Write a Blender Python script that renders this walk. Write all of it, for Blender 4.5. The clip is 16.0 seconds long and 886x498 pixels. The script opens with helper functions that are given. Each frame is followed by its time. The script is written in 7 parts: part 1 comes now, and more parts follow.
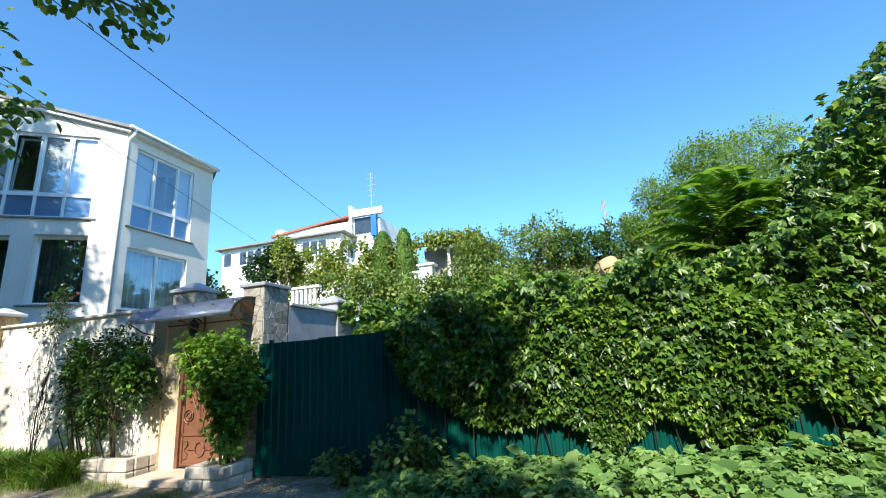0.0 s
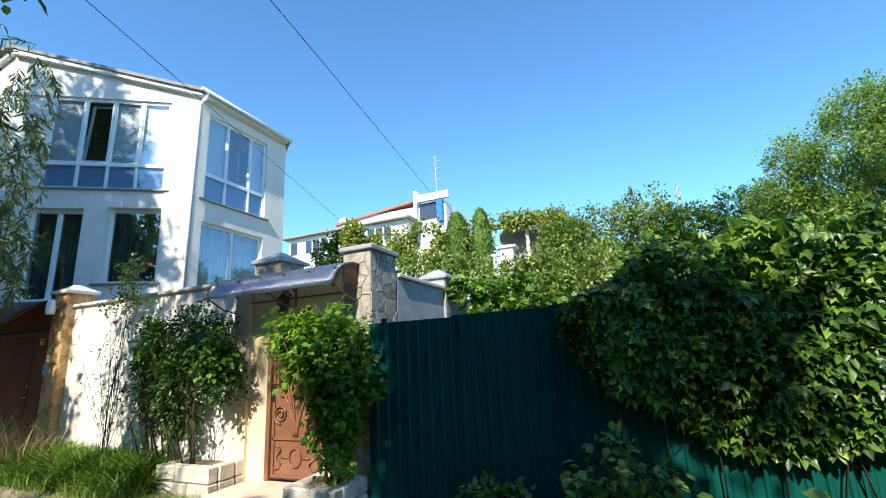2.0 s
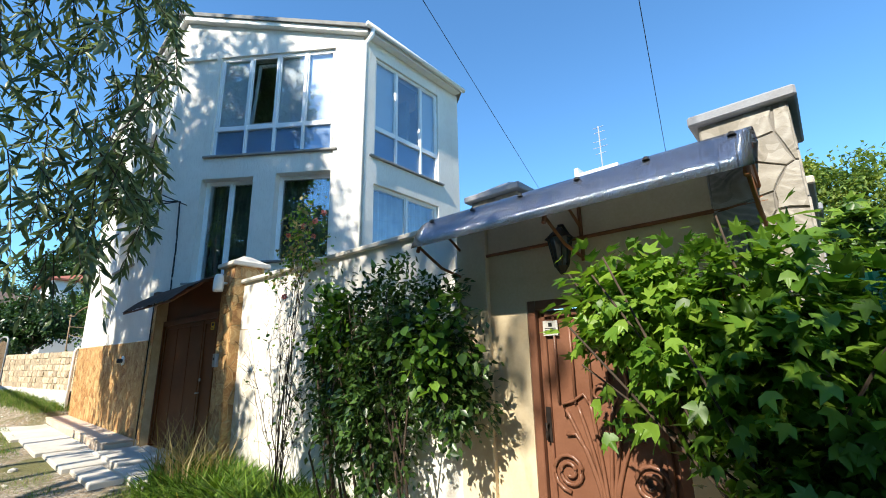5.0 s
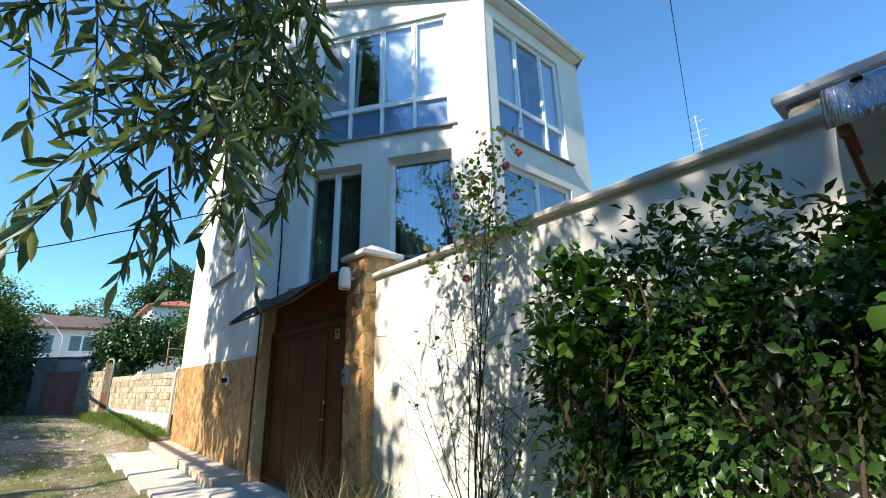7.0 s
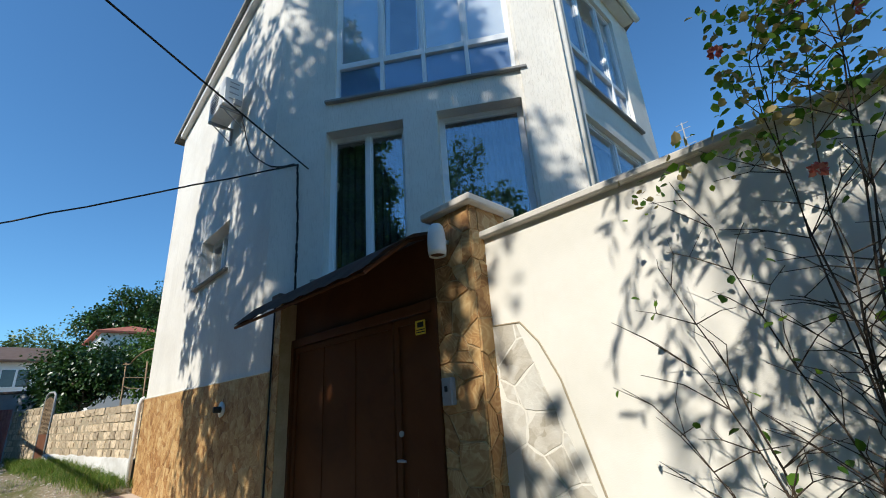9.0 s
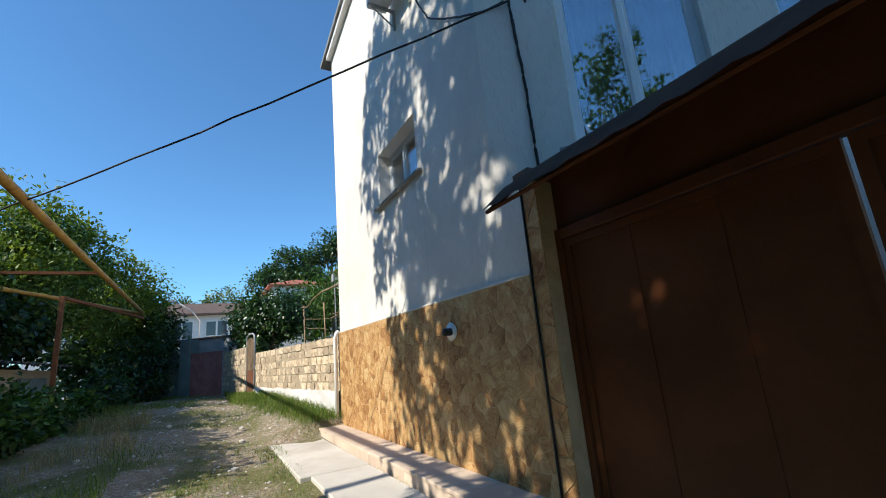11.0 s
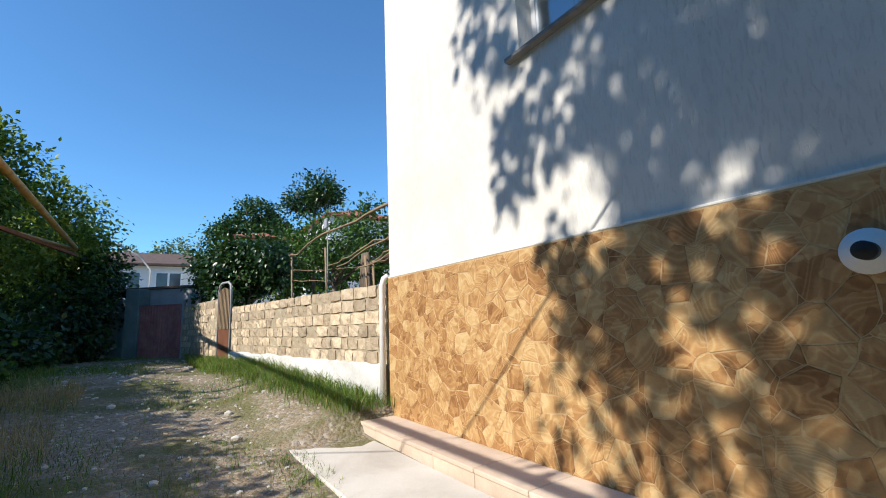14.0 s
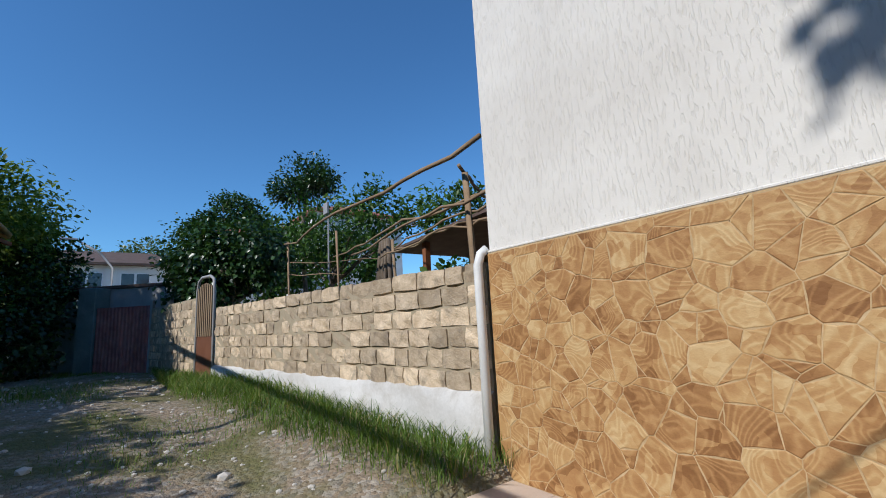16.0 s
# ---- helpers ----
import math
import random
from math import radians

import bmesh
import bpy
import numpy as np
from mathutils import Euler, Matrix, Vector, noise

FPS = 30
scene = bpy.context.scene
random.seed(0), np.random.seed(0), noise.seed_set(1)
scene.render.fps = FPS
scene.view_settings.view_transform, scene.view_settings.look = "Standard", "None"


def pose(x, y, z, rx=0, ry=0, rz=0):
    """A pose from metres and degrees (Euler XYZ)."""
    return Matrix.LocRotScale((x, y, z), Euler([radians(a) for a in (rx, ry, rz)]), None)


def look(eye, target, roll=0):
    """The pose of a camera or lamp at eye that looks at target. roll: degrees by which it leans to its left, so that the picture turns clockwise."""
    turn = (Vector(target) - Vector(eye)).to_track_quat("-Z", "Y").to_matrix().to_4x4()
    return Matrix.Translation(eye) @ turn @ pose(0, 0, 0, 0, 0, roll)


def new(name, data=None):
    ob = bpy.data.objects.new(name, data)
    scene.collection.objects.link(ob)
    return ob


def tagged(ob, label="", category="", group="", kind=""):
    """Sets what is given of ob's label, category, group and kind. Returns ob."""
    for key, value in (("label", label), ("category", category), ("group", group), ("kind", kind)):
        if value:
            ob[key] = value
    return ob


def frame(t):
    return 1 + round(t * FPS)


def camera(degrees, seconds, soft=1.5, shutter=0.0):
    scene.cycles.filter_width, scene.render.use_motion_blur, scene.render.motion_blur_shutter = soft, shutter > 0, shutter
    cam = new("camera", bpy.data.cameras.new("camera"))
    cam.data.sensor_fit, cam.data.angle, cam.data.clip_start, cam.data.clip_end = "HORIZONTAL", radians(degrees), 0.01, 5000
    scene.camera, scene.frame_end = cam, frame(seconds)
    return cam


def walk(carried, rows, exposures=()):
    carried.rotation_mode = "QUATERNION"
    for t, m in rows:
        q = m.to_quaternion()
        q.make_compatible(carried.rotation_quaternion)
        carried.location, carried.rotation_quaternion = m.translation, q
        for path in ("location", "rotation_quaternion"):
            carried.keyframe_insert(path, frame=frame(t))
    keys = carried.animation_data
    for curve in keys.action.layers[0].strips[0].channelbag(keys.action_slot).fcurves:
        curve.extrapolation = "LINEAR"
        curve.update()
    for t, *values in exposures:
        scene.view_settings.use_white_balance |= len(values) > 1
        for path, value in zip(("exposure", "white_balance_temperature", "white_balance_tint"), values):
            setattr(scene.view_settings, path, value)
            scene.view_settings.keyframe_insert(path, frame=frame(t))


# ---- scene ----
cam = camera(91.1, 16.0, soft=1.0)
PATH = [
    (0, (0.085, -0.115, 1.721), (-0.445, 1.753, 2.202), -3.9),
    (0.5, (-0.433, 0.29, 1.721), (-1.015, 2.143, 2.196), -3.6),
    (1, (-1.006, 0.672, 1.708), (-1.702, 2.487, 2.18), -3.1),
    (1.5, (-1.486, 1.035, 1.76), (-2.233, 2.83, 2.231), -3.0),
    (2, (-1.961, 1.429, 1.734), (-2.717, 3.222, 2.197), -3.0),
    (2.5, (-2.457, 1.822, 1.729), (-3.22, 3.615, 2.181), -2.8),
    (3, (-2.914, 2.347, 1.673), (-3.689, 4.137, 2.113), -1.2),
    (3.5, (-3.507, 2.743, 1.698), (-4.288, 4.531, 2.138), -1.3),
    (4, (-4.019, 3.077, 1.733), (-4.962, 4.785, 2.173), -2.8),
    (4.5, (-4.598, 3.263, 1.759), (-5.817, 4.783, 2.212), -1.9),
    (5, (-5.181, 3.437, 1.792), (-6.461, 4.896, 2.272), -1.1),
    (5.2, (-5.404, 3.531, 1.781), (-6.825, 4.832, 2.317), -0.5),
    (7.3, (-7.833, 3.747, 1.719), (-9.304, 4.966, 2.31), -2.1),
    (7.5, (-8.089, 3.79, 1.689), (-9.568, 4.993, 2.297), -3.2),
    (8, (-8.68, 3.783, 1.696), (-10.141, 4.999, 2.318), -4.1),
    (8.5, (-9.262, 3.853, 1.717), (-10.639, 5.151, 2.366), -3.4),
    (9, (-9.876, 3.827, 1.73), (-11.203, 5.169, 2.392), -4.0),
    (9.5, (-10.475, 3.763, 1.708), (-11.883, 5.022, 2.366), -5.9),
    (10, (-11.102, 3.746, 1.685), (-12.655, 4.856, 2.284), -8.3),
    (10.2, (-11.343, 3.715, 1.647), (-12.971, 4.723, 2.225), -7.0),
    (12.3, (-13.895, 3.591, 1.583), (-15.615, 4.553, 1.928), -3.9),
    (12.5, (-14.15, 3.538, 1.553), (-15.877, 4.491, 1.886), -3.5),
    (13, (-14.731, 3.45, 1.602), (-16.429, 4.454, 1.929), -2.2),
    (13.5, (-15.412, 3.44, 1.58), (-17.047, 4.544, 1.907), -2.2),
    (14, (-16.045, 3.389, 1.598), (-17.679, 4.495, 1.923), -2.3),
    (14.5, (-16.714, 3.496, 1.594), (-18.352, 4.597, 1.92), -2.4),
    (15, (-17.417, 3.558, 1.599), (-19.059, 4.651, 1.923), -2.6),
    (15.5, (-18.058, 3.61, 1.612), (-19.634, 4.792, 1.955), -2.7),
    (16, (-18.711, 3.578, 1.641), (-20.286, 4.765, 1.972), -3.0),
]
walk(cam, [(t, look(eye, target, roll)) for t, eye, target, roll in PATH],
     exposures=[(0, 0.88, 6350, 7), (3, 0.92, 6600, 8), (3.6, 0.8, 6550, 8), (4.5, 1.08, 6750, 8), (5, 0.84, 6600, 8), (7.5, 0.76, 6500, 8), (8.2, 0.4, 6300, 8), (9, 0.05, 6300, 8), (9.5, -0.18, 6300, 9), (10.2, -0.05, 6350, 9), (12.5, 0.78, 6600, 11), (13, 0.45, 6450, 11), (14, 0.3, 6300, 11), (15.5, -0.2, 5900, 12), (16, -0.35, 5850, 12)])

# ---- world and sun ----
SUN_DIR = Vector((0.10, -0.76, 0.64)).normalized()   # towards the sun
world = bpy.data.worlds.new("sky_world")
scene.world = world
world.use_nodes = True
wn = world.node_tree.nodes
sky = wn.new("ShaderNodeTexSky")
sky.sky_type = 'NISHITA'
sky.sun_disc = False
sky.sun_elevation = math.asin(SUN_DIR.z)
sky.sun_rotation = math.atan2(SUN_DIR.x, SUN_DIR.y)
sky.air_density = 1.0
sky.dust_density = 0.0
sky.ozone_density = 1.2
wn["Background"].inputs[1].default_value = 0.135
tint = wn.new("ShaderNodeMix")
tint.data_type, tint.blend_type = 'RGBA', 'MULTIPLY'
tint.inputs[0].default_value = 1.0
tint.inputs[7].default_value = (0.6, 1.0, 1.27, 1)     # clean dry summer air
world.node_tree.links.new(sky.outputs[0], tint.inputs[6])
world.node_tree.links.new(tint.outputs[2], wn["Background"].inputs[0])
sun = new("sun", bpy.data.lights.new("sun", 'SUN'))
sun.data.energy = 5.0
sun.data.angle = radians(0.55)
sun.data.color = (1.0, 0.93, 0.81)
sun.matrix_world = look(SUN_DIR * 60, (0, 0, 0))

# ---- materials ----


def nodes_of(name):
    m = bpy.data.materials.new(name)
    m.use_nodes = True
    nt = m.node_tree
    return m, nt, nt.nodes["Principled BSDF"], nt.nodes["Material Output"]


def ramp(nt, fac, stops):
    r = nt.nodes.new("ShaderNodeValToRGB")
    while len(r.color_ramp.elements) < len(stops):
        r.color_ramp.elements.new(0.5)
    for e, (p, c) in zip(r.color_ramp.elements, stops):
        e.position = p
        e.color = (*c, 1)
    nt.links.new(fac, r.inputs[0])
    return r.outputs[0]


def noise_tex(nt, vec, scale, detail=6, rough=0.6, dist=0.0):
    n = nt.nodes.new("ShaderNodeTexNoise")
    n.inputs["Scale"].default_value = scale
    n.inputs["Detail"].default_value = detail
    n.inputs["Roughness"].default_value = rough
    n.inputs["Distortion"].default_value = dist
    if vec is not None:
        nt.links.new(vec, n.inputs["Vector"])
    return n.outputs["Fac"]


def mixc(nt, fac, a, b, mode="MIX"):
    m = nt.nodes.new("ShaderNodeMix")
    m.data_type = 'RGBA'
    m.blend_type = mode
    for sock, v in ((m.inputs[0], fac), (m.inputs[6], a), (m.inputs[7], b)):
        if hasattr(v, "links"):
            nt.links.new(v, sock)
        elif isinstance(v, (int, float)):
            sock.default_value = v
        else:
            sock.default_value = (*v, 1)
    return m.outputs[2]


def mathn(nt, op, a, b=0.0, clamp=False):
    m = nt.nodes.new("ShaderNodeMath")
    m.operation = op
    m.use_clamp = clamp
    for sock, v in ((m.inputs[0], a), (m.inputs[1], b)):
        if hasattr(v, "links"):
            nt.links.new(v, sock)
        else:
            sock.default_value = v
    return m.outputs[0]


def bump(nt, bsdf, height, strength, dist):
    b = nt.nodes.new("ShaderNodeBump")
    b.inputs["Strength"].default_value = strength
    b.inputs["Distance"].default_value = dist
    nt.links.new(height, b.inputs["Height"])
    nt.links.new(b.outputs[0], bsdf.inputs["Normal"])


def where(nt, scale=(1, 1, 1), random_shift=0.0, world_space=True):
    """Object or world coordinates, scaled, and shifted by each object's random number."""
    if world_space:
        v = nt.nodes.new("ShaderNodeNewGeometry").outputs["Position"]
    else:
        v = nt.nodes.new("ShaderNodeTexCoord").outputs["Object"]
    mp = nt.nodes.new("ShaderNodeMapping")
    mp.inputs["Scale"].default_value = scale
    nt.links.new(v, mp.inputs["Vector"])
    out = mp.outputs[0]
    if random_shift:
        oi = nt.nodes.new("ShaderNodeObjectInfo")
        add = nt.nodes.new("ShaderNodeVectorMath")
        add.operation = 'ADD'
        comb = nt.nodes.new("ShaderNodeCombineXYZ")
        nt.links.new(mathn(nt, 'MULTIPLY', oi.outputs["Random"], random_shift), comb.inputs[0])
        nt.links.new(mathn(nt, 'MULTIPLY', oi.outputs["Random"], random_shift * 1.7), comb.inputs[2])
        nt.links.new(out, add.inputs[0])
        nt.links.new(comb.outputs[0], add.inputs[1])
        out = add.outputs[0]
    return out


def surface(name, dark, light, coarse=1.5, fine=30, rough=0.85, relief=0.3, depth=0.01, stain=None, stain_amount=0.5,
            metal=0.0, scale=(1, 1, 1), shift=0.0, spec=0.3, vary=0.0, fine_mix=0.35):
    """A two-scale surface: broad patches between two tones, fine grain, stains, relief."""
    m, nt, b, _ = nodes_of(name)
    v = where(nt, scale, shift)
    big = noise_tex(nt, v, coarse, 5, 0.6, 0.3)
    small = noise_tex(nt, v, fine, 6, 0.65)
    f = mathn(nt, 'ADD', mathn(nt, 'MULTIPLY', big, 1 - fine_mix), mathn(nt, 'MULTIPLY', small, fine_mix))
    col = ramp(nt, f, [(0.33, dark), (0.67, light)])
    if vary:
        oi = nt.nodes.new("ShaderNodeObjectInfo")
        hs = nt.nodes.new("ShaderNodeHueSaturation")
        nt.links.new(mathn(nt, 'ADD', mathn(nt, 'MULTIPLY', oi.outputs["Random"], vary), 1 - vary / 2), hs.inputs["Value"])
        nt.links.new(col, hs.inputs["Color"])
        col = hs.outputs[0]
    if stain:
        s = noise_tex(nt, v, coarse * 0.6, 8, 0.7, 0.8)
        sf = ramp(nt, s, [(0.5, (0, 0, 0)), (0.68, (1, 1, 1))])
        col = mixc(nt, mathn(nt, 'MULTIPLY', sf, stain_amount), col, stain)
    nt.links.new(col, b.inputs["Base Color"])
    nt.links.new(ramp(nt, small, [(0.3, (rough * 0.85,) * 3), (0.7, (min(1, rough * 1.1),) * 3)]), b.inputs["Roughness"])
    b.inputs["Metallic"].default_value = metal
    b.inputs["Specular IOR Level"].default_value = spec
    bump(nt, b, f, relief, depth)
    return m


def leafy(name, dark, mid, light, rough=0.45, through_light=0.35, spec=0.4, yellow=None, yellow_amount=0.0):
    """Foliage: each leaf its own tone, some light passing through."""
    m, nt, b, out = nodes_of(name)
    g = nt.nodes.new("ShaderNodeNewGeometry")
    rnd = g.outputs["Random Per Island"]
    patch = noise_tex(nt, where(nt), 0.9, 3, 0.5)
    f = mathn(nt, 'ADD', mathn(nt, 'MULTIPLY', rnd, 0.65), mathn(nt, 'MULTIPLY', mathn(nt, 'SUBTRACT', patch, 0.32), 0.9), True)
    col = ramp(nt, f, [(0.1, dark), (0.5, mid), (0.95, light)])
    if yellow:
        r2 = mathn(nt, 'FRACT', mathn(nt, 'MULTIPLY', rnd, 37.7))
        sel = mathn(nt, 'GREATER_THAN', r2, 1 - yellow_amount)
        col = mixc(nt, sel, col, yellow)
    nt.links.new(col, b.inputs["Base Color"])
    b.inputs["Roughness"].default_value = rough
    b.inputs["Specular IOR Level"].default_value = spec
    t = nt.nodes.new("ShaderNodeBsdfTranslucent")
    nt.links.new(mixc(nt, 1.0, col, (1.0, 1.0, 0.45), "MULTIPLY"), t.inputs["Color"])
    mx = nt.nodes.new("ShaderNodeMixShader")
    mx.inputs[0].default_value = through_light
    nt.links.new(b.outputs[0], mx.inputs[1])
    nt.links.new(t.outputs[0], mx.inputs[2])
    nt.links.new(mx.outputs[0], out.inputs["Surface"])
    return m


def pane_glass(name, tint=(0.75, 0.85, 0.9), gloss=0.3):
    m, nt, b, out = nodes_of(name)
    gl = nt.nodes.new("ShaderNodeBsdfGlossy")
    gl.inputs["Roughness"].default_value = 0.015
    gl.inputs["Color"].default_value = (0.95, 0.97, 1, 1)
    tr = nt.nodes.new("ShaderNodeBsdfTransparent")
    tr.inputs["Color"].default_value = (*tint, 1)
    fr = nt.nodes.new("ShaderNodeLayerWeight")
    fr.inputs["Blend"].default_value = 0.5
    f = mathn(nt, 'ADD', mathn(nt, 'MULTIPLY', mathn(nt, 'POWER', fr.outputs["Facing"], 4.0), 0.7), gloss, True)
    v = where(nt)
    wob = noise_tex(nt, v, 0.7, 2, 0.4)
    bp = nt.nodes.new("ShaderNodeBump")
    bp.inputs["Strength"].default_value = 0.25
    bp.inputs["Distance"].default_value = 0.02
    nt.links.new(wob, bp.inputs["Height"])
    nt.links.new(bp.outputs[0], gl.inputs["Normal"])
    mx = nt.nodes.new("ShaderNodeMixShader")
    nt.links.new(f, mx.inputs[0])
    nt.links.new(tr.outputs[0], mx.inputs[1])
    nt.links.new(gl.outputs[0], mx.inputs[2])
    nt.links.new(mx.outputs[0], out.inputs["Surface"])
    return m


def render_wall(name, dark, light, groove=True):
    """Bark-beetle render: white coat with short wandering vertical grooves."""
    m, nt, b, _ = nodes_of(name)
    v = where(nt, (58, 58, 10))
    g = noise_tex(nt, v, 1.0, 2, 0.5, 0.5)
    gr = ramp(nt, g, [(0.38, (0, 0, 0)), (0.47, (1, 1, 1))])
    broad = noise_tex(nt, where(nt), 0.8, 6, 0.65)
    grit = noise_tex(nt, where(nt), 120, 3, 0.6)
    col = ramp(nt, broad, [(0.3, dark), (0.6, light)])
    streak = noise_tex(nt, where(nt, (5, 5, 0.35)), 1.0, 5, 0.6)
    col = mixc(nt, ramp(nt, streak, [(0.6, (0, 0, 0)), (0.8, (0.35, 0.35, 0.35))]), col, (0.5, 0.47, 0.42))
    if groove:
        col = mixc(nt, mathn(nt, 'MULTIPLY', mathn(nt, 'SUBTRACT', 1.0, gr), 0.14), col, (0.45, 0.42, 0.37))
    nt.links.new(col, b.inputs["Base Color"])
    b.inputs["Roughness"].default_value = 0.93
    b.inputs["Specular IOR Level"].default_value = 0.15
    h = mathn(nt, 'ADD', mathn(nt, 'MULTIPLY', gr, 0.8 if groove else 0.0), mathn(nt, 'MULTIPLY', grit, 0.3))
    h = mathn(nt, 'ADD', h, mathn(nt, 'MULTIPLY', broad, 0.6))
    bump(nt, b, h, 0.6, 0.006)
    return m


def banded_stone(name, tones, band=9.0, joint=False):
    """Sandstone slab with wandering wood-like bands; every piece has its own cut and tone."""
    m, nt, b, _ = nodes_of(name)
    v = where(nt, (1, 1, 1), 37.0)
    swirl = noise_tex(nt, v, 2.2, 2.0, 0.35, 0.9)
    ring = mathn(nt, 'MULTIPLY', mathn(nt, 'ADD', mathn(nt, 'SINE', mathn(nt, 'MULTIPLY', swirl, band * 11)), 1.0), 0.5)
    big = noise_tex(nt, v, 2.2, 5, 0.6, 0.4)
    fine = noise_tex(nt, v, 55, 5, 0.65)
    ring = mathn(nt, 'POWER', ring, 2.2)
    f = mathn(nt, 'ADD', mathn(nt, 'MULTIPLY', ring, 0.15), mathn(nt, 'MULTIPLY', big, 0.7))
    f = mathn(nt, 'ADD', f, mathn(nt, 'MULTIPLY', fine, 0.22))
    oi = nt.nodes.new("ShaderNodeObjectInfo")
    f = mathn(nt, 'ADD', f, mathn(nt, 'MULTIPLY', mathn(nt, 'SUBTRACT', oi.outputs["Random"], 0.5), 0.26))
    warp = nt.nodes.new("ShaderNodeVectorMath")
    warp.operation = 'MULTIPLY_ADD'
    wn2 = nt.nodes.new("ShaderNodeTexNoise")
    wn2.inputs["Scale"].default_value = 7.0
    nt.links.new(v, wn2.inputs["Vector"])
    nt.links.new(wn2.outputs["Color"], warp.inputs[0])
    warp.inputs[1].default_value = (0.12, 0.12, 0.12)
    nt.links.new(v, warp.inputs[2])
    flake = nt.nodes.new("ShaderNodeTexVoronoi")
    flake.inputs["Scale"].default_value = 11.0
    nt.links.new(warp.outputs[0], flake.inputs["Vector"])
    fs = nt.nodes.new("ShaderNodeSeparateColor")
    nt.links.new(flake.outputs["Color"], fs.inputs[0])
    f = mathn(nt, 'ADD', f, mathn(nt, 'MULTIPLY', mathn(nt, 'SUBTRACT', fs.outputs[0], 0.5), 0.26))
    n = len(tones)
    col = ramp(nt, f, [(0.2 + 0.6 * i / (n - 1), c) for i, c in enumerate(tones)])
    nt.links.new(col, b.inputs["Base Color"])
    nt.links.new(ramp(nt, fine, [(0.3, (0.5,) * 3), (0.7, (0.75,) * 3)]), b.inputs["Roughness"])
    b.inputs["Specular IOR Level"].default_value = 0.3
    bump(nt, b, mathn(nt, 'ADD', mathn(nt, 'MULTIPLY', fs.outputs[1], 0.5), mathn(nt, 'ADD', mathn(nt, 'MULTIPLY', ring, 0.25), mathn(nt, 'ADD', fine, big))), 0.4, 0.008)
    return m


M_RENDER = render_wall("white_bark_render", (0.7, 0.665, 0.605), (0.8, 0.77, 0.71))
M_SMOOTH = render_wall("white_smooth_render", (0.72, 0.68, 0.6), (0.84, 0.8, 0.73), groove=False)
M_CREAM = surface("cream_plaster", (0.58, 0.45, 0.27), (0.72, 0.61, 0.43), 1.2, 40, 0.9, 0.35, 0.006, (0.42, 0.3, 0.17), 0.4)
M_TRIM = surface("white_pvc", (0.74, 0.75, 0.76), (0.84, 0.85, 0.86), 2, 60, 0.4, 0.05, 0.002, spec=0.5)
M_GLASS = pane_glass("window_glass", (0.88, 0.92, 0.94), 0.17)
M_BLUEGLASS = pane_glass("blue_panel_glass", (0.85, 0.92, 0.98), 0.08)
M_CURTAIN = surface("sheer_curtain", (0.35, 0.36, 0.36), (0.6, 0.6, 0.58), 3, 40, 0.95, 0.2, 0.004)
# curtain cloth with the dimness behind the bay panes put into its colour
M_DIM_CURTAIN = surface("dimmed_curtain", (0.07, 0.085, 0.075), (0.2, 0.22, 0.19), 3, 40, 0.95, 0.2, 0.004)
M_PANEL = surface("blue_grey_panel", (0.24, 0.29, 0.38), (0.36, 0.42, 0.52), 1.5, 30, 0.5, 0.05, 0.002)
M_BLIND = surface("white_blind", (0.66, 0.68, 0.71), (0.8, 0.81, 0.83), 1.2, 20, 0.9, 0.1, 0.003)
# plaster toned down so that indoor shade is already in the colour
M_INNER = surface("dimmed_room_plaster", (0.2, 0.19, 0.17), (0.32, 0.3, 0.28), 1.2, 20, 0.95)
M_SLATE = surface("grey_roofing", (0.2, 0.2, 0.2), (0.33, 0.32, 0.3), 2.5, 40, 0.85, 0.4, 0.008, (0.15, 0.13, 0.1), 0.5)
M_STONE = banded_stone("yellow_sandstone", [(0.24, 0.11, 0.038), (0.4, 0.21, 0.08), (0.52, 0.32, 0.135), (0.62, 0.44, 0.22)], 12.0)
M_MORTAR = surface("brown_mortar", (0.44, 0.3, 0.15), (0.64, 0.48, 0.28), 4, 50, 0.95, 0.5, 0.01)
M_GREYSTONE = banded_stone("grey_beige_stone", [(0.13, 0.115, 0.095), (0.24, 0.215, 0.175), (0.34, 0.31, 0.265), (0.44, 0.41, 0.36)], 7)
M_PALESTONE = banded_stone("pale_flat_stone", [(0.42, 0.37, 0.29), (0.56, 0.51, 0.43), (0.64, 0.6, 0.53), (0.7, 0.67, 0.6)], 6)
M_GREYMORTAR = surface("grey_mortar", (0.17, 0.155, 0.14), (0.28, 0.26, 0.23), 4, 50, 0.95, 0.5, 0.01)
M_BLOCK = surface("shell_limestone", (0.4, 0.3, 0.19), (0.7, 0.57, 0.41), 7, 45, 0.95, 1.0, 0.03, (0.2, 0.165, 0.125), 0.75, shift=31.0, vary=0.6)
M_JOINT = surface("pale_mortar", (0.33, 0.27, 0.18), (0.46, 0.39, 0.28), 5, 70, 0.95, 0.7, 0.015)
M_LIME = surface("whitewashed_plinth", (0.5, 0.485, 0.45), (0.7, 0.685, 0.65), 1.6, 45, 0.92, 0.4, 0.01, (0.33, 0.29, 0.23), 0.7)
M_OLDLIME = surface("worn_whitewash_blocks", (0.4, 0.35, 0.28), (0.68, 0.64, 0.57), 3, 45, 0.92, 0.7, 0.015, (0.28, 0.21, 0.15), 0.8, shift=17.0, vary=0.25)
M_CONCRETE = surface("grey_concrete", (0.24, 0.25, 0.28), (0.38, 0.39, 0.41), 1.6, 60, 0.92, 0.4, 0.008, (0.16, 0.15, 0.15), 0.45)
